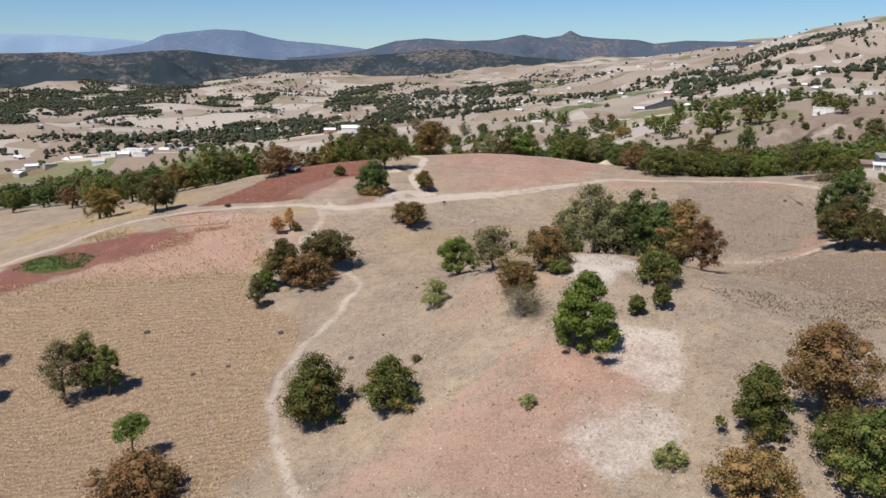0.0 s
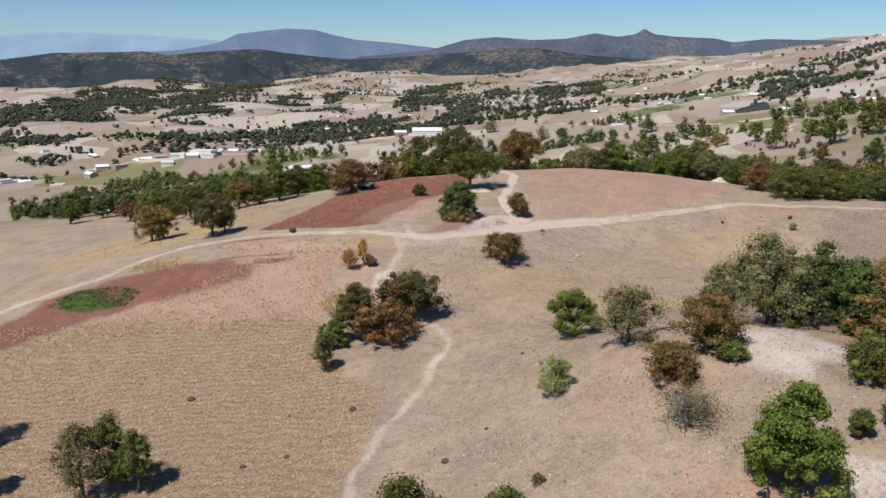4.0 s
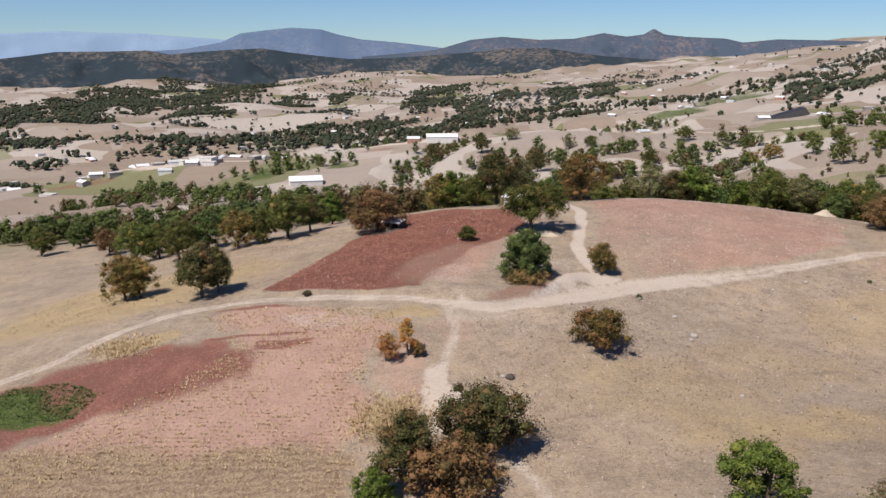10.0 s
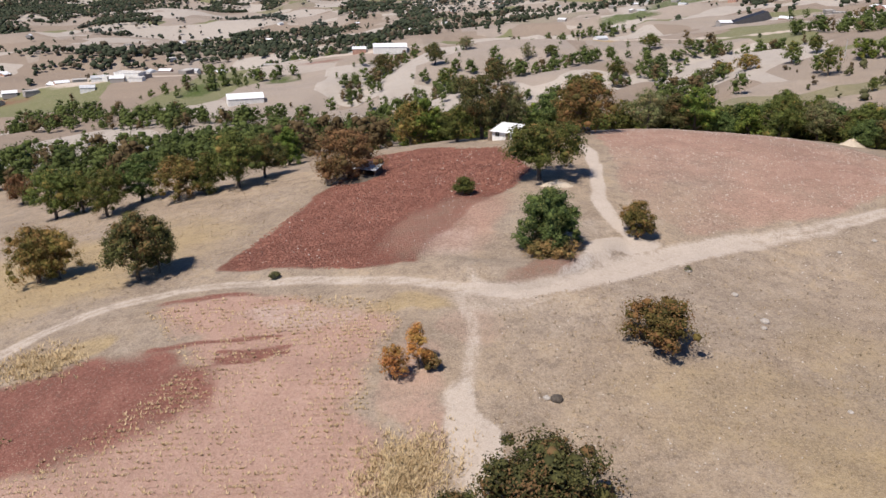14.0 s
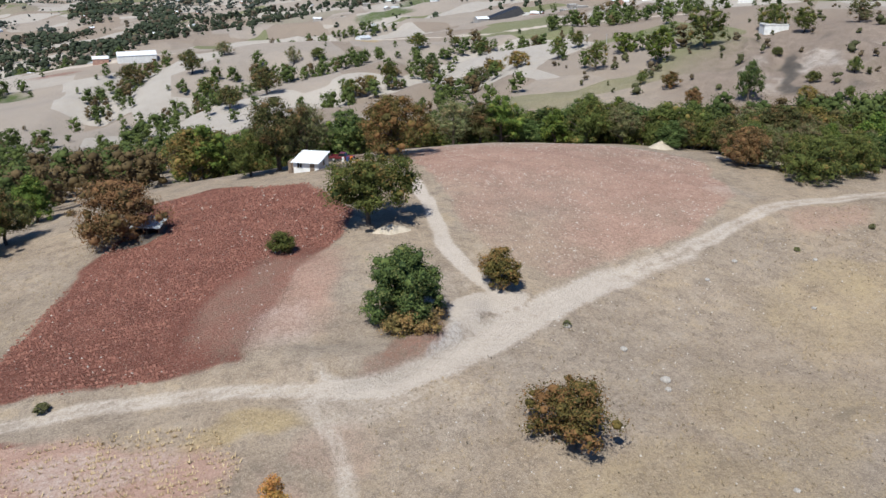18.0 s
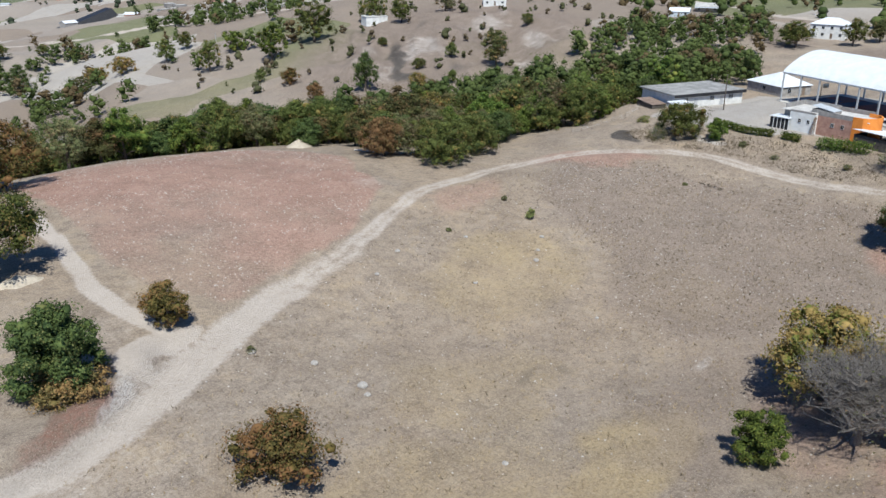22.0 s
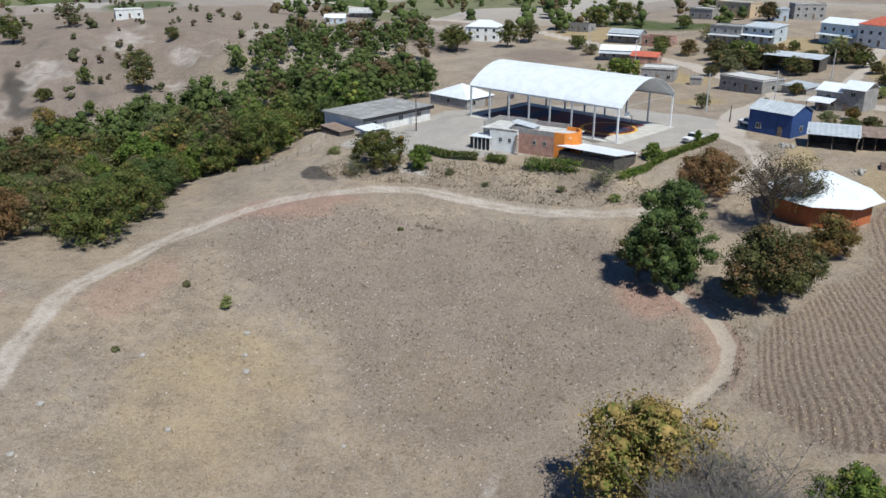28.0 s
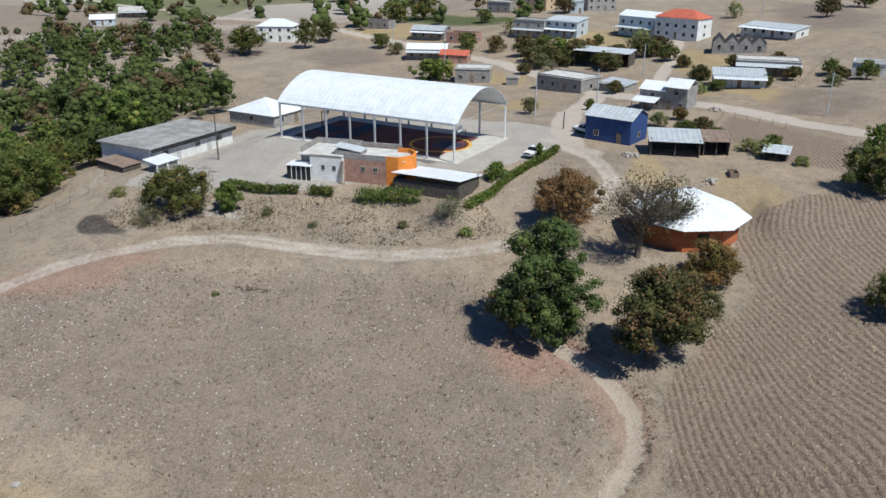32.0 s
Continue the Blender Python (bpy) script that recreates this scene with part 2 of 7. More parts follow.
def mesh_of(name, verts, faces, material, smooth=False):
    me = bpy.data.meshes.new(name)
    me.from_pydata([tuple(v) for v in verts], [], [tuple(f) for f in faces])
    if smooth:
        me.shade_smooth()
    if material:
        me.materials.append(material)
    return me


def box(bm, x0, x1, y0, y1, z0, z1, bevel=0.0):
    made = bmesh.ops.create_cube(bm, size=1, matrix=Matrix.Translation(((x0 + x1) / 2, (y0 + y1) / 2, (z0 + z1) / 2)) @ Matrix.Diagonal((x1 - x0, y1 - y0, z1 - z0, 1)))
    if bevel:
        edges = list({e for v in made["verts"] for e in v.link_edges})
        bmesh.ops.bevel(bm, geom=edges, offset=bevel, segments=1, affect="EDGES")
    return bm


def boxed(*sizes, bevel=0.0):
    return box(bmesh.new(), *sizes, bevel=bevel)


def rod(bm, a, b, ra, rb=None, sides=8):
    a, b = Vector(a), Vector(b)
    m = Matrix.Translation((a + b) / 2) @ (b - a).to_track_quat("Z", "Y").to_matrix().to_4x4()
    bmesh.ops.create_cone(bm, cap_ends=True, segments=sides, radius1=ra, radius2=ra if rb is None else rb, depth=(b - a).length, matrix=m)
    return bm


# ---- ground ----
def within(x, y, corners, soft):
    """1 inside a plot, 0 outside, with an edge that wide."""
    pts = np.array(corners, float)
    odd, near = np.zeros(x.shape, bool), np.full(x.shape, 1e9)
    for (ax, ay), (bx, by) in zip(pts, np.roll(pts, -1, 0)):
        cross = (ay > y) != (by > y)
        odd ^= cross & (x < (bx - ax) * (y - ay) / (by - ay + 1e-12) + ax)
        k = np.clip(((x - ax) * (bx - ax) + (y - ay) * (by - ay)) / ((bx - ax) ** 2 + (by - ay) ** 2), 0, 1)
        near = np.minimum(near, np.hypot(x - ax - k * (bx - ax), y - ay - k * (by - ay)))
    return ramp(-soft, soft, np.where(odd, near, -near))


def along(x, y, line, width, soft):
    """1 on a way of that half width, 0 off it."""
    return 1 - ramp(width - soft, width + soft, off_line(x, y, line))


def blob(x, y, cx, cy, rx, ry, turn=0.0):
    c, s = math.cos(radians(turn)), math.sin(radians(turn))
    u, v = (x - cx) * c + (y - cy) * s, -(x - cx) * s + (y - cy) * c
    return 1 - ramp(0.55, 1.25, np.hypot(u / rx, v / ry))


MAIN_ROAD = ((-120, 178), (-108, 188), (-98, 197), (-93.5, 204.3), (-88.3, 210.8), (-81.8, 216.3), (-73.9, 219.3), (-66.8, 219.9), (-55.9, 219.3), (-47, 218), (-38.2, 216),
             (-31.5, 214.6), (-24.9, 214.2), (-17.5, 215.6), (-10.1, 220.3), (-3, 225), (7.1, 231), (17.6, 234.9), (27.6, 238.5), (40, 245.3), (50.5, 250), (62, 252.8), (74, 253.6), (84, 252.2),
             (93, 249.8), (99.5, 245.8), (104, 240.3), (108.8, 233.6), (110.4, 226), (110.4, 218), (109.7, 208.7), (108.6, 200), (108.9, 191.8), (110.8, 185), (114.5, 178), (121, 172), (132, 168), (146, 171), (157, 178))
HUT_TRACK = ((-6.4, 230), (-8.3, 237), (-9.3, 243.5), (-8.6, 252), (-6.8, 261.4), (-6.5, 272), (-9.5, 283), (-14, 291))
CHALK_TRACK = ((-33, 213), (-31.2, 205), (-32.4, 197), (-33, 190), (-29, 181), (-21.5, 172), (-17.2, 163.5), (-19, 156), (-20.4, 147), (-24.6, 135.2), (-26.9, 125.9), (-26.4, 113.4), (-23.4, 101.7), (-19.7, 92.2), (-16, 84), (-12, 70))
RUTS = (((-17.5, 160), (-16.5, 150), (-19.5, 140), (-23, 132)), ((-14.6, 163), (-13.4, 153), (-16, 142)))
FOOTPATH = ((92, 181), (88.3, 176.4), (84, 172), (80, 169.6), (76, 168.5), (71.6, 168.9), (68, 170.6), (64.7, 172.3), (60, 174.6))
SIDE_PATH = ((44, 188), (39, 184), (34, 180), (28, 176.4), (20, 172.5))
VILLAGE_ROAD = ((336, 265), (306.5, 236.3), (287.3, 214.7), (264.9, 195.4), (241, 180.7), (215, 165.8), (205.3, 156.7), (193.6, 145.1), (184.2, 135.8), (174.8, 128.8), (167.3, 122.3), (158.5, 116.3), (151, 104), (149, 88), (154, 66), (170, 20), (190, -40), (215, -110))
YARD_LANE = ((146, 171), (150, 174.5), (159.7, 175.2), (172, 175), (185.7, 173.6), (200, 170), (215, 165.8))
HILL_LANE = ((207, 157), (210.9, 153.4), (219.8, 151), (242.7, 145.4), (262, 140.5), (281.7, 137.1), (305, 131))
VALLEY_ROAD = ((-700, 1000), (-520, 860), (-400, 775), (-345, 769), (-294, 792), (-200, 800), (-100, 790), (-20, 815), (80, 790), (192, 690), (262, 612), (330, 560), (420, 520))
UPPER_ROAD = ((336, 265), (351.6, 297), (359.9, 323.2), (380, 350), (401.5, 375.1), (415.3, 421.9), (440, 480), (480, 540))
RED_PLOT = ((-69.5, 224.8), (-65, 243.4), (-58.6, 263.4), (-52, 288), (-40, 291), (-24, 281), (-19.5, 262), (-22, 252), (-29.8, 242), (-35.4, 231.5), (-39.4, 221.6), (-47.2, 221.6), (-58, 223))
PALE_PLOT = ((-2.5, 296), (8, 311), (30, 313), (45, 307), (56, 298), (60, 284), (53, 268), (50, 258), (40.5, 249.3), (28.6, 242), (13.4, 237), (2.5, 232.8), (-3.2, 238.5), (-4.8, 248), (-3.6, 262), (-2.4, 280))
MAROON_PLOT = ((-112, 172), (-104, 187), (-90.5, 193.5), (-78.4, 200.9), (-64, 200), (-62, 193), (-70, 186), (-80, 180), (-90, 172), (-100, 166))
PINK_PLOT = ((-76, 212), (-66, 216), (-52, 214.5), (-43, 211), (-40.5, 206), (-43.8, 196.6), (-43.2, 184.4), (-41.8, 171), (-62, 169), (-90, 166), (-84, 178), (-72, 188), (-66, 198))
STRAW_PLOT = ((-118, 173), (-90, 173), (-75, 176), (-41, 174), (-40, 166), (-34, 155), (-27, 148), (-26, 137), (-29, 122), (-25.5, 108), (-24.5, 94), (-30, 70), (-110, 70), (-125, 140))
FALLOW_PLOT = ((88, 247), (97, 238), (104.5, 226), (105, 200), (102.5, 186), (91, 180), (79, 172), (69, 174.5), (56, 184), (45, 196), (52, 207), (63, 215), (65, 228), (72, 240))
FALLOW_WEST = ((14, 222), (30, 224), (50, 208), (44, 194), (30, 188), (14, 196), (5, 208))
FURROW_PLOT = ((121, 150), (132, 128), (128, 90), (70, 90), (58, 130), (60, 158), (68, 166.5), (80, 164.5), (92, 158), (100, 152))
YARD = ((127, 250), (160, 247), (172, 231), (176, 200), (168, 176), (150, 176), (135, 189), (130, 203), (126, 222))

step = lambda a, b, n: np.linspace(a, b, n, endpoint=False)
xs = np.concatenate([-np.geomspace(4900, 132, 60), step(-128, 205, 416), np.geomspace(205, 640, 90), np.geomspace(660, 4900, 45)])
ys = np.concatenate([-np.geomspace(1500, 60, 22), step(-50, 72, 30), step(72, 330, 322), step(330, 480, 90), np.geomspace(480, 1300, 110), np.geomspace(1330, 4900, 48)])
gx, gy = np.meshgrid(xs, ys)
gz = ground(gx, gy)
gz = gz - 0.4 * along(gx, gy, FOOTPATH, 1.2, 0.6) - 0.2 * along(gx, gy, MAIN_ROAD, 2.0, 0.8)
cut_side = off_line(gx, gy, MAIN_ROAD[10:16])
gz = gz + 1.1 * ramp(2.3, 3.3, cut_side) * (1 - ramp(4.5, 9, cut_side)) * ramp(-37, -33, gx) * (1 - ramp(-12, -7, gx)) * (gy > np.interp(gx, [p[0] for p in MAIN_ROAD[10:16]], [p[1] for p in MAIN_ROAD[10:16]]))
wob_x, wob_y = gx + 3.2 * grain(gx, gy, 13, 17) + 1.6 * grain(gx, gy, 5, 11) + 0.7 * grain(gx, gy, 2.2, 13), gy + 3.2 * grain(gx, gy, 13, 18) + 1.6 * grain(gx, gy, 5, 12) + 0.7 * grain(gx, gy, 2.2, 14)
near_x, near_y = gx + 0.9 * grain(gx, gy, 5, 11) + 0.5 * grain(gx, gy, 2.2, 13), gy + 0.9 * grain(gx, gy, 5, 12) + 0.5 * grain(gx, gy, 2.2, 14)
plot = lambda corners, soft=1.2: within(near_x, near_y, corners, soft)
way = lambda line, width, soft=0.9: along(gx + 0.5 * grain(gx, gy, 5, 15), gy + 0.5 * grain(gx, gy, 5, 16), line, width, soft)
dust = np.maximum.reduce([0.72 * way(MAIN_ROAD[:12], 1.45, 1.0), way(MAIN_ROAD[11:], 1.75), way(HUT_TRACK, 1.4), 0.62 * way(CHALK_TRACK[:6], 1.3, 1.4), 0.66 * way(CHALK_TRACK[5:], 1.1, 1.1), way(VILLAGE_ROAD, 2.9), way(YARD_LANE, 3.0), way(HILL_LANE, 1.9), way(UPPER_ROAD, 2.8), way(VALLEY_ROAD, 4.5, 2),
                          0.5 * blob(wob_x, wob_y, -27, 213, 11, 5, 0), blob(wob_x, wob_y, -7, 227, 7, 3.5, 40), 0.85 * way(MAIN_ROAD[12:19], 2.6, 1.4), blob(wob_x, wob_y, 51, 257, 9, 6, 80) * 0.42, blob(wob_x, wob_y, -32, 187, 3.5, 10, 0)])
dust *= 1 - 0.3 * along(gx, gy, MAIN_ROAD[17:], 4, 2)
dust -= 0.3 * dust * way(MAIN_ROAD, 0.3, 0.3)
red = np.maximum(plot(RED_PLOT), 0.55 * blob(wob_x, wob_y, -20, 220, 9, 4, 20))
pale = np.maximum.reduce([plot(PALE_PLOT) * (0.78 + 0.28 * grain(gx, gy, 22, 61) + 0.12 * grain(gx, gy, 7, 62)), 0.7 * blob(wob_x, wob_y, 10, 84, 12, 26, -25), 0.6 * blob(wob_x, wob_y, 87, 176, 7, 5), 0.6 * blob(wob_x, wob_y, 60, 246, 14, 5, 20), 0.8 * blob(wob_x, wob_y, 22, 101, 8, 6),
                          0.55 * blob(wob_x, wob_y, 40, 172, 14, 8, 20), 0.75 * blob(wob_x, wob_y, 94, 243, 13, 6, -40), 0.8 * blob(wob_x, wob_y, 88, 180, 8, 6), 0.6 * blob(wob_x, wob_y, 76, 172, 9, 4, 15), 0.5 * blob(wob_x, wob_y, 34, 158, 12, 9), 0.5 * blob(wob_x, wob_y, 10, 124, 14, 8, 10)])
chalk = np.maximum.reduce([blob(wob_x, wob_y, 25, 127, 8, 9), 0.8 * blob(wob_x, wob_y, 26, 103, 5, 9), 0.75 * blob(wob_x, wob_y, 21, 86, 9, 10), 0.55 * blob(wob_x, wob_y, -54, 209, 12, 5, 8), 0.9 * blob(wob_x, wob_y, -31, 190, 2.2, 9, 4),
                           0.7 * blob(wob_x, wob_y, -25, 217.4, 9, 1.5, -3), 0.9 * blob(wob_x, wob_y, -14.5, 221, 6, 1.5, 40), 0.9 * blob(wob_x, wob_y, 118, 232, 5, 2.2, 80), 0.6 * blob(wob_x, wob_y, 45, 190, 4, 2)])
pale = np.maximum(pale, 0.85 * blob(wob_x, wob_y, -34, 236, 11, 19, -32))
red *= 1 - 0.4 * blob(wob_x, wob_y, -35, 234, 9, 16, -32)
chalk = np.maximum.reduce([chalk, 0.5 * blob(wob_x, wob_y, -33, 228, 5, 11, -32), 0.42 * blob(wob_x, wob_y, -14, 210, 15, 7, 32), 0.36 * blob(wob_x, wob_y, 2, 216, 17, 9, 30), 0.5 * blob(wob_x, wob_y, -13.5, 230.6, 8, 5, 40), 0.4 * blob(wob_x, wob_y, 4, 222, 12, 3.5, 30)])
slope_u, slope_v = (wob_x - 205) * 0.77 - (wob_y - 400) * 0.64, (wob_x - 205) * 0.64 + (wob_y - 400) * 0.77
washed = blob(wob_x, wob_y, 205, 392, 75, 55, 30)
chalk = np.maximum(chalk, 0.66 * washed * np.clip(0.2 + 1.1 * grain(slope_u, slope_v * 0.3, 9, 29) + 0.5 * grain(slope_u, slope_v * 0.5, 3.5, 30), 0, 1))
chalk = np.maximum(chalk, 0.38 * np.clip(grain(gx, gy, 120, 27) * 1.8 - 0.25, 0, 1) * ramp(380, 460, gy))
straw = within(wob_x, wob_y, STRAW_PLOT, 3.0) * 0.95
straw = np.maximum(straw, 0.75 * np.maximum.reduce([blob(wob_x, wob_y, -39, 181, 4, 7)]))
green = blob(wob_x, wob_y, -92, 184.5, 9.5, 5, 0)
fallow = np.maximum(0.72 * within(wob_x, wob_y, FALLOW_PLOT, 5.5), 0.3 * within(wob_x, wob_y, FALLOW_WEST, 3))
fallow = np.maximum(fallow, 0.6 * within(wob_x, wob_y, ((20, 186), (46, 196), (60, 186), (57, 178), (40, 172), (22, 174)), 2.5))
yellow = np.maximum.reduce([0.55 * blob(wob_x, wob_y, 44, 222, 20, 15, 30), 0.5 * blob(wob_x, wob_y, 20, 203, 16, 12), 0.5 * blob(wob_x, wob_y, 0, 190, 22, 14), 0.8 * blob(wob_x, wob_y, -102, 236, 34, 26, 20), 0.8 * blob(wob_x, wob_y, -40, 211, 9, 2.2), 0.8 * blob(wob_x, wob_y, -82, 203, 5, 3, 35), 0.6 * blob(wob_x, wob_y, 49, 229, 12, 9), 0.7 * blob(wob_x, wob_y, 20, 185, 14, 6), 0.6 * blob(wob_x, wob_y, 8, 180, 10, 8), 0.5 * blob(wob_x, wob_y, 62, 200, 10, 8), 0.7 * blob(wob_x, wob_y, 95, 110, 40, 20), *(blob(wob_x, wob_y, *p) for p in ((213, 147, 16, 8, 40), (245, 136, 26, 9, 0), (196, 124, 20, 7, 45), (252, 203, 18, 8, 45), (292, 165, 30, 16, 0), (240, 192, 14, 7, 40), (330, 240, 30, 20, 40), (200, 185, 14, 8, 0))), 0.8 * blob(wob_x, wob_y, 140, 160, 12, 5, 20), 0.7 * blob(wob_x, wob_y, 128, 145, 12, 7)])
maroon = np.maximum(0.85 * within(wob_x, wob_y, MAROON_PLOT, 3.0), 0.8 * blob(wob_x, wob_y, -68, 214.5, 7, 1.6, 8))
for line in (((-62.9, 200.8), (-54.5, 201.5)), ((-62.9, 199.6), (-54.5, 200.3)), ((-62.5, 198.3), (-56.9, 199.3)), ((-72.0, 202.6), (-64.2, 203.4), (-56.3, 204.2))):
    maroon = np.maximum(maroon, 0.85 * along(gx, gy, line, 0.55, 0.35))
maroon = np.maximum(maroon, 0.6 * np.maximum.reduce([blob(wob_x, wob_y, *p) for p in ((-400, 748, 45, 14, 10), (-140, 776, 26, 9, 10))]))
fallow = np.maximum(fallow, 0.9 * np.maximum.reduce([blob(wob_x, wob_y, *p) for p in ((164, 1330, 60, 30, 0), (245, 735, 30, 22, 20), (275, 685, 26, 18, 20), (300, 300, 40, 18, 30), (215, 410, 110, 72, 20), (158, 134, 16, 8, 20), (330, 78, 60, 20, -10), (280, 250, 22, 18, 40), (308, 320, 30, 24, 60), (190, 118, 16, 12, 20))]))
yellow = np.maximum(yellow, blob(wob_x, wob_y, 79, 773, 22, 16))
furrow = np.maximum(plot(FURROW_PLOT, 1.0), within(gx, gy, ((180.7, 140.1), (168.4, 130.5), (156.1, 123.8), (137.9, 128.6), (142.1, 137.3), (160.2, 146.1)), 2) * 0.9)
yard = plot(YARD, 1.5)
dark_marks = blob(wob_x, wob_y, 114, 246.5, 7, 3, 30)
dark_marks = np.maximum(dark_marks, 0.62 * along(near_x, near_y, [(x + 1.1, y - 1.5) for x, y in FOOTPATH[1:]], 0.5, 0.6))
# dark streaks on the pale hill: brush and shade of the rills, painted in
dark_marks = np.maximum(dark_marks, 0.95 * washed * np.clip(1.1 * grain(slope_u, slope_v * 0.3, 11, 33) - 0.15, 0, 1))
for line in RUTS:
    dark_marks = np.maximum(dark_marks, 0.5 * along(near_x, near_y, line, 0.25, 0.4))
dark_marks = np.maximum(dark_marks, 0.42 * np.maximum(blob(wob_x, wob_y, 56, 113, 16, 5, 5), blob(wob_x, wob_y, 46, 117, 9, 3, 15)))
dark_marks = np.maximum(dark_marks, 0.5 * blob(wob_x, wob_y, 22, 196, 15, 5, 28) * np.clip(0.6 + grain(wob_x, wob_y, 3, 34), 0, 1))
for line in (((63, 233), (64, 221), (61, 208), (66, 196)), ((22, 228), (30, 216), (41, 201), (58, 189))):
    dark_marks = np.maximum(dark_marks, 0.55 * along(near_x, near_y, line, 0.3, 0.5))
pink = np.maximum.reduce([within(wob_x, wob_y, PINK_PLOT, 3.5) * 0.9, 0.85 * along(wob_x, wob_y, ((13.2, 105.9), (9, 102.7), (4.9, 97.8), (0.5, 93.8), (-5.9, 90.8), (-12.6, 87.8), (-20, 80)), 1.6, 2.2), 0.6 * blob(wob_x, wob_y, -4, 90, 16, 10, 20), 0.8 * blob(wob_x, wob_y, 17, 99, 5, 4), 0.7 * blob(wob_x, wob_y, 88, 176, 5, 4), 0.8 * blob(wob_x, wob_y, 35, 160, 6, 4, 20), 0.6 * blob(wob_x, wob_y, 10, 134, 6, 3.5), 0.6 * blob(wob_x, wob_y, 3, 154, 6, 3), 0.55 * blob(wob_x, wob_y, -18, 221.5, 6, 3, 20), 0.6 * blob(wob_x, wob_y, -38, 192, 5, 16), 0.5 * blob(wob_x, wob_y, -30, 206, 6, 6)])
trail = np.maximum(way(FOOTPATH, 1.0, 0.5), way(SIDE_PATH, 0.7, 0.5) * 0.3)
far_green = np.maximum.reduce([blob(wob_x, wob_y, *p) for p in ((-223, 716, 20, 30, 10), (-163, 722, 15, 20, 20), (300, 1340, 80, 40, 0), (205, 1240, 50, 24, 0), (430, 620, 90, 30, 20), (330, 480, 40, 18, 20), (420, 410, 60, 16, 30), (520, 560, 70, 22, 10), (356, 220, 40, 14, 60), (300, 150, 9, 5, 0))])

nx, ny = len(xs), len(ys)
idx = np.arange(nx * ny).reshape(ny, nx)
quads = np.stack([idx[:-1, :-1], idx[:-1, 1:], idx[1:, 1:], idx[1:, :-1]], -1).reshape(-1, 4)
verts = np.stack([gx, gy, gz + 0.10 * red * grain(gx, gy, 1.7, 21) + 0.05 * straw * grain(gx, gy, 1.6, 22)], -1).reshape(-1, 3)
land = bpy.data.meshes.new("ground")
land.vertices.add(len(verts))
land.vertices.foreach_set("co", verts.ravel())
land.loops.add(quads.size)
land.loops.foreach_set("vertex_index", quads.ravel().astype(np.int32))
land.polygons.add(len(quads))
land.polygons.foreach_set("loop_start", np.arange(0, quads.size, 4, dtype=np.int32))
land.update(calc_edges=True)
land.shade_smooth()
for name, four in (("soil", (dust, red, pale, chalk)), ("cover", (straw, np.maximum(green, 0.8 * far_green), fallow, yellow)), ("plots", (maroon, furrow, yard, dark_marks)), ("more", (pink, trail, 0 * pink, 0 * pink))):
    layer = land.attributes.new(name, "FLOAT_COLOR", "POINT")
    layer.data.foreach_set("color", np.stack(four, -1).reshape(-1).astype(np.float32))


